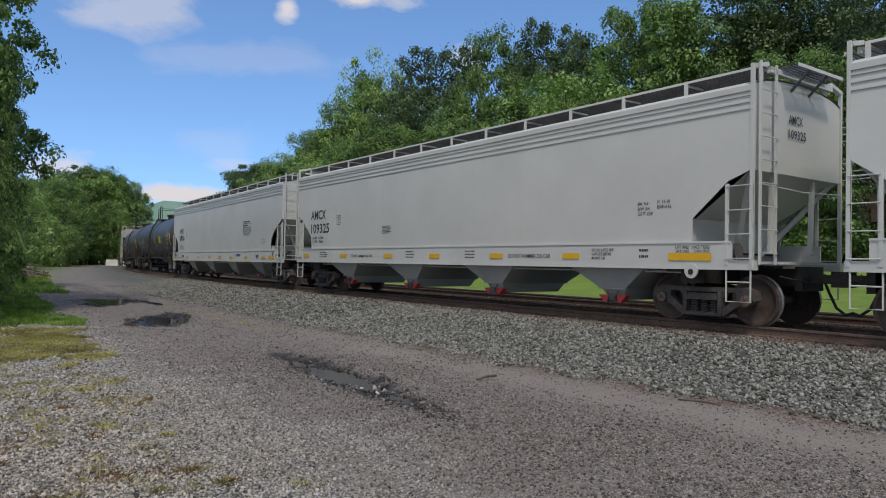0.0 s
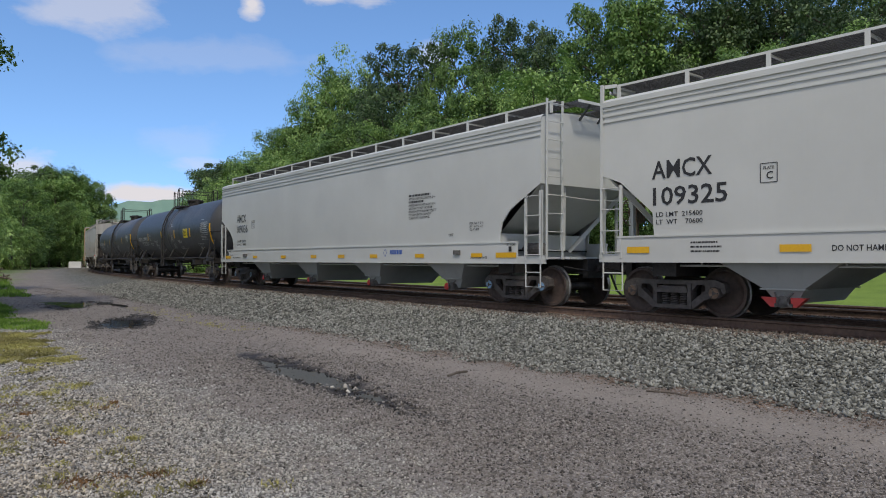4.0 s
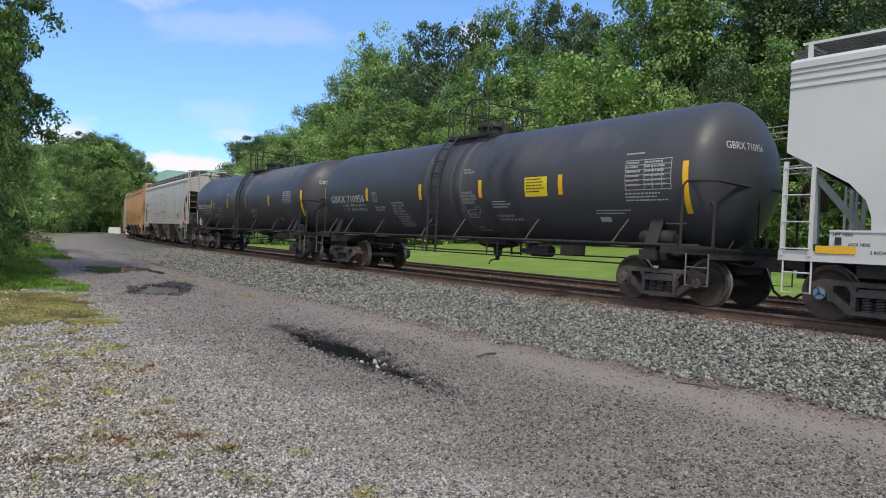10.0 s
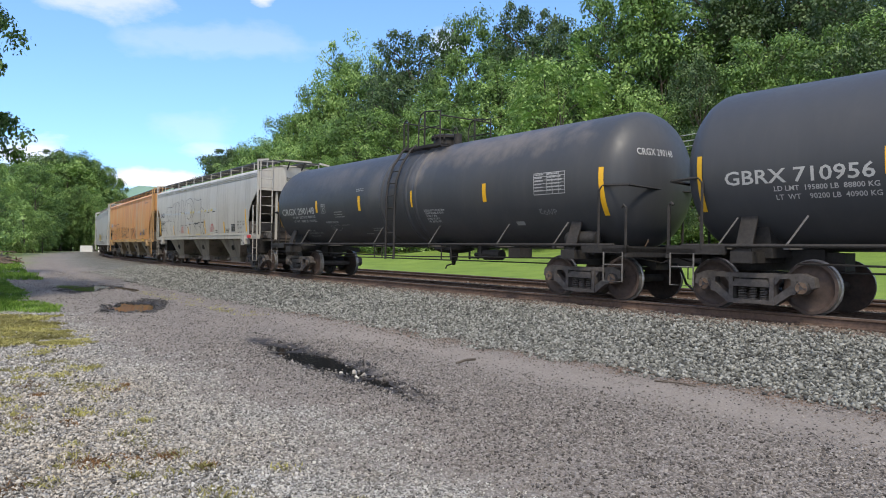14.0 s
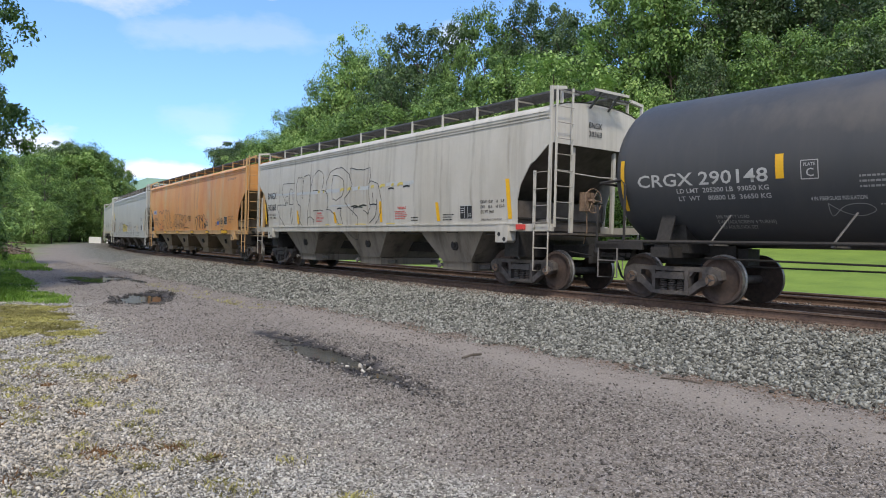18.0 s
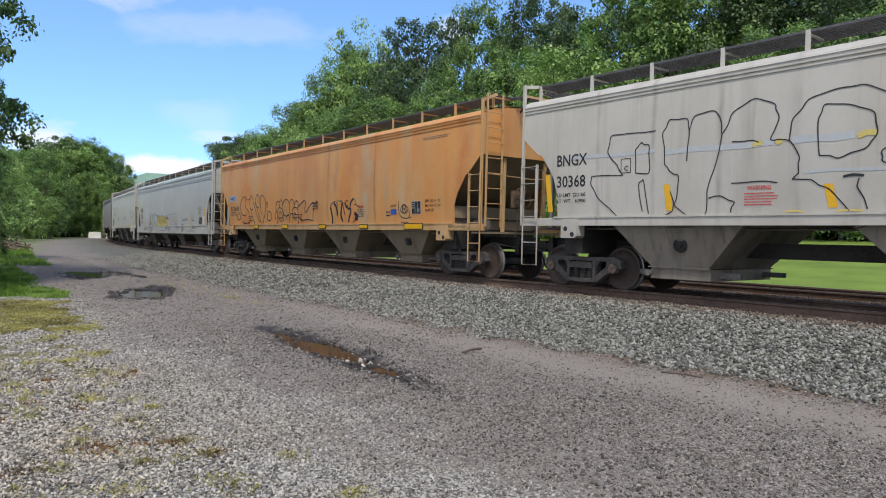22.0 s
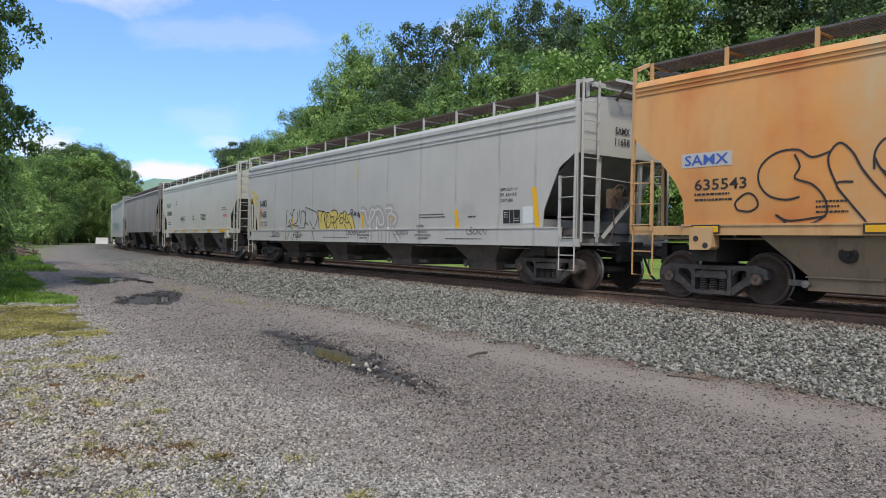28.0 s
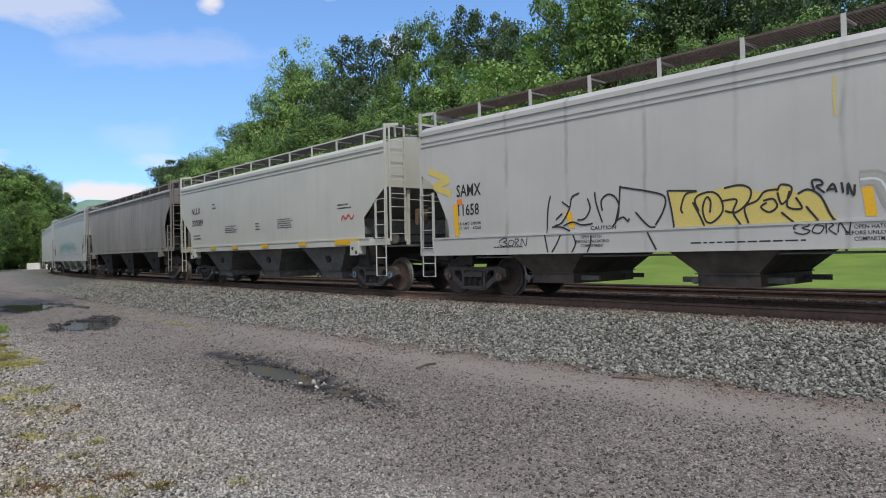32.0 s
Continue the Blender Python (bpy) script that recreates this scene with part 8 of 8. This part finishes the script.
def tag_outline(car, side):
    """Thin black outline letters, two metres high on the flank."""
    g = Geo()
    rnd = random.Random(5)

    def k(*p):
        q = []
        for (a, b), (c, d) in zip(p, p[1:]):      # an unsteady hand
            q += [(a, b), ((a + c) / 2 + rnd.uniform(-0.02, 0.02), (b + d) / 2 + rnd.uniform(-0.02, 0.02))]
        stroke(g, q + [p[-1]], 0.021, side)

    k((5.65, 2.37), (6.42, 2.39), (6.47, 2.23), (6.27, 1.92), (5.77, 1.52))
    k((5.65, 2.37), (5.81, 2.60), (6.04, 2.87), (5.96, 3.19), (5.49, 3.20), (4.90, 3.19))
    k((5.35, 2.40), (5.36, 2.85), (5.23, 2.99), (5.05, 2.92), (5.03, 2.60), (5.05, 2.38), (5.35, 2.40))
    k((5.19, 1.64), (5.27, 2.18), (5.16, 2.24), (5.05, 1.59))
    k((5.22, 1.45), (4.85, 1.42), (4.53, 1.63), (4.43, 1.87), (4.39, 2.29), (4.58, 2.39), (4.69, 2.54), (4.75, 3.11), (4.61, 3.36), (4.24, 3.34), (4.18, 3.06), (4.22, 2.55))
    k((4.19, 3.06), (4.09, 3.36), (3.71, 3.42), (3.56, 3.23), (3.53, 2.99), (3.35, 3.33), (2.96, 3.53), (2.60, 3.39), (2.52, 3.16), (2.65, 2.80), (2.34, 2.75), (2.17, 2.47), (2.18, 2.22), (2.28, 2.12))
    k((3.53, 2.99), (3.66, 2.39), (3.80, 1.99), (3.82, 1.62), (3.98, 1.40))
    k((4.57, 2.01), (4.46, 1.73), (4.24, 1.56))
    k((3.77, 1.85), (3.52, 1.88), (3.28, 1.77), (3.35, 1.59))
    k((3.34, 2.83), (3.02, 2.82), (2.85, 2.77))
    k((3.34, 2.10), (2.94, 2.11), (2.52, 2.07))
    k((2.28, 2.12), (1.97, 2.09), (1.71, 1.94), (1.41, 1.59))
    k((2.34, 2.75), (2.29, 3.11), (2.05, 3.39), (1.60, 3.50), (1.22, 3.50), (0.68, 3.22), (0.49, 2.89), (0.65, 2.67), (0.96, 2.48), (0.95, 2.32), (0.72, 2.14), (0.37, 1.98), (0.13, 1.83), (0.14, 1.57))
    k((1.86, 2.47), (1.89, 3.03), (1.80, 3.27), (1.45, 3.23), (1.09, 3.07), (1.03, 2.75), (1.19, 2.53), (1.57, 2.41), (1.86, 2.47))
    k((1.27, 2.08), (1.29, 1.94), (1.15, 1.61))
    k((0.68, 3.11), (0.63, 3.43), (0.15, 3.35), (-0.22, 3.32), (-0.63, 3.36), (-0.67, 3.11), (-0.60, 2.83), (-0.63, 2.30), (-0.69, 2.15), (-0.53, 1.91), (-0.25, 2.03))
    k((-0.57, 2.87), (-0.73, 2.94), (-1.14, 2.82), (-1.25, 2.60), (-1.34, 2.32), (-1.30, 1.95), (-1.13, 1.72), (-0.95, 1.57))
    k((-0.85, 2.22), (-0.82, 2.50), (-0.85, 2.58))
    k((-0.61, 1.63), (-0.91, 1.79), (-1.03, 1.96), (-1.08, 2.27), (-1.05, 2.36))
    k((0.37, 2.17), (0.45, 1.91))
    k((1.30, 1.32), (1.07, 1.42))
    k((0.79, 1.31), (0.34, 1.10), (0.16, 1.10), (0.11, 1.27))
    part("sprayed_outline", g, M_INK, car, "thin black sprayed outline letters")
    h = Geo()
    for x, w in ((1.30, 0.26), (0.80, 0.24), (0.08, 0.1), (-0.72, 0.18), (-1.25, 0.3), (-1.92, 0.12), (-2.25, 0.3), (2.95, 0.16), (2.55, 0.1)):
        stroke(h, [(x, 2.72), (x - w * 0.5, 2.77), (x - w, 2.75)], 0.085, side)
    for x, w in ((1.6, 0.4), (0.3, 0.7), (-1.6, 0.5), (2.4, 0.3)):
        stroke(h, [(x, 1.585), (x - w * 0.5, 1.60), (x - w, 1.585)], 0.03, side)
    part("sprayed_dots", h, M_SPRAY_Y, car)
    wipe = Geo()
    for a, b, z, w in ((7.4, 4.9, 2.80, 0.07), (4.7, 2.6, 2.75, 0.10), (2.3, 1.35, 2.75, 0.12), (0.45, -0.6, 2.74, 0.12), (-1.6, -3.1, 2.77, 0.10), (2.1, 0.6, 2.22, 0.05)):
        stroke(wipe, [(a, z), (a * 0.7 + b * 0.3, z + 0.015), (a * 0.3 + b * 0.7, z - 0.01), (b, z + 0.01)], w, side, 0.005)
    part("wiped_streak", wipe, M_WIPE, car, "pale blue-grey wiped streak")
    q = Geo()
    for a, b, z in ((0.55, 0.1, 2.17), (0.0, -0.45, 2.18), (-0.65, -1.05, 2.19), (0.35, -0.2, 2.13), (1.5, 1.2, 2.12), (-1.75, -2.05, 2.64), (-2.55, -2.9, 2.66)):
        stroke(q, [(a, z), ((a + b) / 2, z + 0.02), (b, z)], 0.04, side)
    part("sprayed_scrawl", q, M_INK, car)


def scrawls(car, side):
    """Black throw-ups and an eye low on the orange flank."""
    on = lambda z: side(z) if z > 1.45 else side(1.42) + 0.05

    def k(w, *p):
        g = Geo()
        stroke(g, p, w, on)
        part("sprayed_stroke", g, M_INK, car)

    k(0.034, (5.97, 2.57), (6.26, 2.50), (6.49, 2.64), (6.83, 2.62), (7.09, 2.43), (7.14, 2.16), (6.98, 1.92), (6.69, 1.83), (6.45, 1.87))
    k(0.034, (6.54, 2.57), (6.45, 2.36), (6.53, 2.18), (6.25, 2.06), (6.07, 1.84), (6.04, 1.58), (6.28, 1.42))
    k(0.034, (6.04, 1.55), (6.62, 1.48), (6.85, 1.59), (6.67, 1.44))
    k(0.034, (7.52, 1.68), (7.56, 1.81), (7.37, 1.96), (7.22, 1.92), (7.15, 1.75), (7.31, 1.65), (7.52, 1.68))
    k(0.034, (5.89, 2.05), (6.00, 2.34), (5.99, 2.54), (5.84, 2.69), (5.65, 2.52), (5.51, 2.25), (5.24, 1.89), (4.83, 1.43))
    k(0.034, (5.64, 2.07), (5.89, 2.05), (5.70, 1.76), (5.43, 1.41))
    k(0.034, (5.35, 2.24), (5.34, 2.50), (5.22, 2.68), (5.05, 2.69), (4.94, 2.48), (4.95, 2.22), (5.07, 2.14), (5.25, 2.23), (5.34, 2.41))
    k(0.034, (5.25, 2.23), (5.04, 1.92), (4.71, 1.41))
    k(0.034, (4.81, 2.32), (4.79, 2.56), (4.63, 2.65), (4.39, 2.57), (4.22, 2.32), (4.28, 1.99), (4.46, 1.67), (4.62, 1.43))
    k(0.034, (4.81, 2.32), (4.75, 2.01), (4.63, 1.86))
    k(0.034, (4.16, 2.37), (4.06, 2.13))
    k(0.034, (4.04, 2.38), (4.00, 2.13))
    k(0.034, (4.11, 1.63), (4.05, 1.89), (3.88, 1.98), (3.70, 1.88), (3.63, 1.70), (3.82, 1.60), (4.11, 1.63))
    k(0.034, (3.12, 1.93), (3.16, 2.18), (3.05, 2.34), (2.89, 2.31), (2.80, 2.14))
    k(0.034, (2.85, 2.29), (2.73, 2.40), (2.58, 2.35), (2.49, 2.18))
    k(0.034, (2.51, 2.12), (2.47, 2.27), (2.27, 2.38), (2.06, 2.38), (1.89, 2.24), (1.85, 1.97), (1.93, 1.83), (2.18, 1.75), (2.41, 1.84), (2.51, 2.06))
    k(0.034, (1.87, 2.21), (1.77, 2.35), (1.60, 2.38), (1.47, 2.26), (1.42, 2.07))
    k(0.034, (1.42, 2.16), (1.32, 2.29), (1.16, 2.31), (1.06, 2.17), (1.08, 2.03))
    k(0.034, (3.02, 1.52), (3.03, 1.89), (2.92, 2.07), (2.68, 2.08), (2.49, 1.91), (2.43, 1.69), (2.55, 1.51))
    k(0.034, (2.95, 1.69), (2.76, 1.94), (2.53, 1.71), (2.95, 1.69))
    k(0.034, (2.90, 1.64), (2.75, 1.70), (2.59, 1.65), (2.70, 1.56), (2.86, 1.59))
    k(0.034, (1.59, 1.82), (1.58, 1.99), (1.42, 2.07), (1.18, 2.03), (1.06, 1.86), (1.07, 1.58), (1.13, 1.42))
    k(0.034, (1.27, 1.78), (1.38, 1.87), (1.48, 1.82), (1.45, 1.67), (1.33, 1.61), (1.25, 1.70))
    k(0.034, (2.23, 1.60), (2.18, 1.75), (2.00, 1.79), (1.89, 1.71), (1.92, 1.51))
    k(0.034, (1.85, 1.68), (1.77, 1.85), (1.61, 1.82), (1.57, 1.65), (1.63, 1.42))
    k(0.034, (1.12, 2.06), (0.86, 2.19), (0.56, 2.30), (0.41, 2.23), (0.52, 1.98), (0.45, 1.87), (0.19, 2.02), (-0.09, 2.19), (-0.31, 2.19), (-0.26, 2.00), (-0.18, 1.80), (-0.16, 1.56))
    k(0.034, (0.98, 1.66), (0.72, 1.59), (0.30, 1.61), (-0.16, 1.56))
    k(0.034, (0.98, 1.66), (0.81, 1.55), (0.76, 1.40))
    k(0.034, (3.23, 1.61), (3.28, 1.84), (3.16, 1.96))
    k(0.034, (-0.39, 2.15), (-0.47, 2.25), (-0.45, 2.04))
    k(0.034, (-0.51, 1.99), (-0.45, 2.15), (-0.52, 2.25), (-0.59, 2.16), (-0.56, 2.00), (-0.51, 1.99))
    k(0.034, (3.14, 1.42), (3.02, 1.55))
    k(0.022, (-1.53, 2.05), (-1.68, 2.15), (-1.91, 2.20), (-2.06, 2.10), (-2.10, 1.93), (-2.03, 1.69))
    k(0.085, (-1.55, 2.02), (-1.62, 1.85), (-1.68, 1.64), (-1.66, 1.42))
    k(0.085, (-1.80, 2.15), (-1.99, 1.99), (-2.05, 1.72))
    k(0.022, (-2.06, 2.10), (-2.05, 2.25), (-2.24, 2.19), (-2.40, 2.21), (-2.45, 2.12))
    k(0.085, (-2.41, 2.15), (-2.34, 1.92), (-2.30, 1.71), (-2.42, 1.52))
    k(0.04, (-2.45, 2.15), (-2.50, 1.94), (-2.60, 1.72))
    k(0.022, (-2.59, 2.14), (-2.72, 2.22), (-2.82, 2.19))
    k(0.085, (-2.59, 2.14), (-2.73, 1.96))
    k(0.07, (-2.73, 2.06), (-2.83, 1.93), (-2.96, 1.94), (-3.00, 1.84), (-2.89, 1.67), (-2.81, 1.50))
    k(0.07, (-2.95, 1.98), (-2.99, 2.12), (-3.15, 2.25))
    k(0.022, (-3.15, 2.25), (-3.26, 2.23), (-3.35, 2.08), (-3.23, 2.05))
    k(0.022, (-3.35, 2.05), (-3.53, 2.00), (-3.69, 1.84), (-3.79, 1.63))
    k(0.12, (-3.23, 1.78), (-3.42, 1.69), (-3.36, 1.60), (-3.25, 1.64))
    k(0.022, (-3.11, 1.42), (-3.16, 1.53), (-3.30, 1.55))
    k(0.022, (-5.99, 1.82), (-6.10, 1.95), (-6.21, 1.98), (-6.32, 1.94), (-6.42, 1.85), (-6.32, 1.75), (-6.19, 1.73), (-6.06, 1.77), (-5.99, 1.82))
    k(0.04, (-6.10, 1.86), (-6.14, 1.96), (-6.23, 1.98), (-6.30, 1.91), (-6.30, 1.78), (-6.22, 1.73), (-6.14, 1.77), (-6.10, 1.86))
    k(0.06, (-6.18, 1.88), (-6.24, 1.82))
    k(0.022, (-5.91, 2.09), (-5.90, 1.84), (-5.96, 1.70), (-6.09, 1.61), (-6.35, 1.58), (-6.47, 1.62), (-6.57, 1.60))
    k(0.022, (-6.45, 1.80), (-6.51, 1.71), (-6.45, 1.64))
    k(0.016, (-6.03, 1.45), (-6.07, 1.49), (-6.12, 1.42), (-6.18, 1.48), (-6.27, 1.41), (-6.33, 1.48), (-6.41, 1.44), (-6.54, 1.44))


def big_letters(car, side):
    """Yellow filled letters with black edges, black outlines and pale letters beside them."""
    on = lambda z: side(z) if z > 1.41 else side(1.40) + 0.024

    def k(w, *p, mat=M_INK, lift=0.011):
        g = Geo()
        stroke(g, p, w, on, lift)
        part("sprayed_stroke", g, mat, car)

    block = ((2.84, 2.09), (2.27, 2.04), (2.09, 2.00), (1.77, 2.07), (1.35, 2.04), (1.22, 1.93), (0.83, 2.03), (0.67, 2.00), (0.61, 1.87), (0.39, 1.90), (0.22, 1.74), (0.01, 1.39), (0.71, 1.39), (1.50, 1.40), (2.74, 1.39))
    cx, cz = sum(a for a, _ in block) / len(block), sum(b for _, b in block) / len(block)
    f = Geo().add([(cx, side(cz) + 0.005, cz)] + [(a, side(max(b, 1.42)) + 0.005, max(b, 1.42)) for a, b in block], [(0, i + 1, (i + 1) % len(block) + 1) for i in range(len(block))])
    part("sprayed_fill", f, M_SPRAY_Y, car, "yellow sprayed letter fill")
    k(0.034, (2.84, 2.09), (2.77, 1.76), (2.72, 1.39))
    k(0.034, (2.84, 2.09), (2.27, 2.04), (2.48, 2.00), (2.58, 1.75), (2.54, 1.67))
    k(0.034, (2.24, 1.68), (2.31, 1.88), (2.20, 1.98), (1.98, 2.00), (1.84, 1.88), (1.81, 1.66), (1.99, 1.48), (2.12, 1.51), (2.17, 1.73), (2.09, 1.92), (2.02, 1.84), (2.04, 1.65))
    k(0.034, (2.35, 1.85), (2.21, 1.57), (2.14, 1.39))
    k(0.034, (1.77, 2.05), (1.49, 2.08), (1.32, 1.99), (1.36, 1.80), (1.57, 1.63), (1.77, 1.66))
    k(0.034, (1.84, 1.83), (1.56, 1.84), (1.63, 1.63), (1.50, 1.41))
    k(0.034, (0.89, 1.96), (1.09, 1.94), (1.22, 1.80), (1.43, 1.70), (1.37, 1.43))
    k(0.034, (1.12, 1.79), (0.96, 1.81), (0.90, 1.68), (1.03, 1.60), (1.16, 1.69), (1.06, 1.76))
    k(0.034, (0.89, 1.93), (0.83, 2.03), (0.67, 1.98), (0.71, 1.82), (0.83, 1.72), (0.89, 1.91))
    k(0.034, (0.70, 1.92), (0.74, 1.67), (0.52, 1.63), (0.61, 1.81))
    k(0.034, (0.58, 1.86), (0.42, 1.92), (0.24, 1.80), (0.10, 1.49), (0.01, 1.39))
    k(0.034, (0.84, 1.59), (0.65, 1.41))
    k(0.034, (0.46, 1.66), (0.28, 1.42))
    k(0.034, (0.33, 1.90), (0.36, 2.05), (0.24, 2.05), (0.21, 1.98), (0.30, 1.96), (0.18, 1.85))
    k(0.034, (0.15, 1.87), (0.06, 1.98), (0.01, 1.84))
    k(0.034, (0.12, 1.90), (0.02, 1.90))
    k(0.034, (-0.06, 1.99), (-0.08, 1.83))
    k(0.034, (-0.14, 1.80), (-0.15, 1.97), (-0.22, 1.77), (-0.24, 1.94))
    k(0.034, (5.53, 2.20), (5.61, 1.94), (5.66, 1.41))
    k(0.034, (4.79, 2.20), (4.98, 2.13), (5.05, 1.90), (5.25, 1.63), (5.45, 1.56))
    k(0.034, (4.60, 2.08), (4.54, 1.87), (4.68, 1.68), (4.86, 1.66))
    k(0.034, (5.24, 2.05), (5.05, 1.93))
    k(0.034, (5.41, 1.69), (5.24, 1.81))
    k(0.034, (5.52, 1.54), (5.28, 1.53), (5.06, 1.44))
    k(0.034, (5.22, 1.55), (4.99, 1.62), (4.74, 1.55), (4.49, 1.57))
    k(0.034, (4.42, 2.19), (4.39, 1.96), (4.26, 1.58))
    k(0.034, (4.25, 1.81), (4.27, 2.01), (4.12, 2.12), (3.95, 2.06), (3.87, 1.88), (3.91, 1.64), (4.02, 1.50))
    k(0.034, (3.83, 2.27), (3.87, 1.88), (3.97, 1.54))
    k(0.034, (3.83, 2.24), (3.18, 2.10), (2.89, 1.98), (2.93, 1.73), (3.10, 1.48))
    k(0.034, (3.51, 1.74), (3.25, 1.47), (3.10, 1.44))
    k(0.034, (3.96, 1.59), (3.79, 1.66), (3.68, 1.58), (3.65, 1.63))
    k(0.034, (5.29, 1.37), (5.39, 1.19), (5.53, 1.01))
    k(0.034, (4.97, 1.36), (4.91, 1.18), (5.01, 1.00))
    k(0.034, (4.53, 1.34), (4.54, 1.17), (4.63, 0.99))
    k(0.034, (3.26, 1.35), (3.08, 1.02))
    k(0.034, (5.71, 1.38), (5.63, 1.01))
    for p in (((-0.31, 2.01), (-0.59, 1.97), (-0.77, 1.58), (-0.99, 2.01), (-1.20, 1.93), (-0.91, 1.62), (-0.93, 1.37)),
              ((-1.20, 1.97), (-1.38, 2.03), (-1.58, 1.97), (-1.72, 1.78), (-1.71, 1.56), (-1.47, 1.57), (-1.40, 1.73), (-1.32, 1.76), (-1.34, 1.41)),
              ((-1.87, 2.04), (-2.21, 2.03), (-2.19, 1.90), (-2.03, 1.85), (-1.99, 1.72), (-2.02, 1.41)),
              ((-2.21, 1.86), (-2.39, 1.80), (-2.45, 1.69), (-2.30, 1.55), (-2.18, 1.53)),
              ((-2.14, 1.54), (-2.36, 1.35)),
              ((-2.40, 1.31), (-2.70, 1.05)),
              ((-2.02, 1.32), (-2.01, 0.97)),
              ((-0.95, 1.33), (-0.90, 0.98)),
              ((-1.56, 1.31), (-1.58, 1.02))):
        k(0.26, *p, mat=M_SPRAY_G, lift=0.006)
        k(0.17, *p, mat=M_SPRAY_B, lift=0.008)
        k(0.035, *p, mat=M_SPRAY_W, lift=0.010)
    # a quick signature repeated along the sill
    for x, z in ((0.62, 1.20), (-2.35, 1.20), (-5.95, 1.22), (7.0, 1.14)):
        for p in (((0, 0.10), (0.02, 0.15), (-0.16, 0.21), (-0.20, 0.15), (-0.10, 0.12), (-0.22, 0.07), (-0.12, 0.02), (0.02, 0.06)), ((-0.30, 0.16), (-0.25, 0.06), (-0.36, 0.03), (-0.42, 0.13), (-0.30, 0.16)),
                  ((-0.46, 0.02), (-0.46, 0.18), (-0.56, 0.15), (-0.49, 0.09), (-0.60, 0.0)), ((-0.62, 0.03), (-0.65, 0.18), (-0.76, 0.02), (-0.80, 0.2))):
            k(0.02, *((x + a, z + b) for a, b in p))
    k(0.16, (9.4, 3.1), (9.0, 2.95), (8.7, 2.8), (9.2, 2.7), (8.8, 2.55), (8.6, 2.45), mat=M_SPRAY_Y, lift=0.007)
    k(0.035, (0.0, 3.62), (0.02, 3.35), (0.0, 3.0), mat=M_SPRAY_Y, lift=0.007)


build_train()

# ---- many small pieces last ----
build_track()
build_stones()
build_weeds()

# ---- what moves ----
def car_pose(mid, h, t):
    s = mid - rolled(t)
    a, b = on_track(s - h, 0, RZ), on_track(s + h, 0, RZ)
    m, d = (a + b) / 2, b - a
    return pose(*m, 0, 0, math.degrees(math.atan2(d.y, d.x)))


def motions():
    places = {}
    for car, mid, h in TRAIN:
        walk(car, [(t / 2, car_pose(mid, h, t / 2)) for t in range(65)])
        places[car.name] = (mid, h)
    for b, x, car in BOGIES:
        mid, h = places[car.name]
        rows = []
        for t in range(0, 33, 2):
            s = mid - rolled(t)
            a, c = on_track(s - h), on_track(s + h)
            turn = np.interp(s + x, TS, TH) - math.atan2(c.y - a.y, c.x - a.x)
            rows.append((t, pose(x, 0, 0, 0, 0, math.degrees(turn))))
        walk(b, rows)
    steps = [i / 6 for i in range(193)]
    for w, ax in AXLES:
        walk(w, [(t, pose(ax, 0, 0.457, 0, -math.degrees(rolled(t) / 0.457), 0)) for t in steps])


motions()
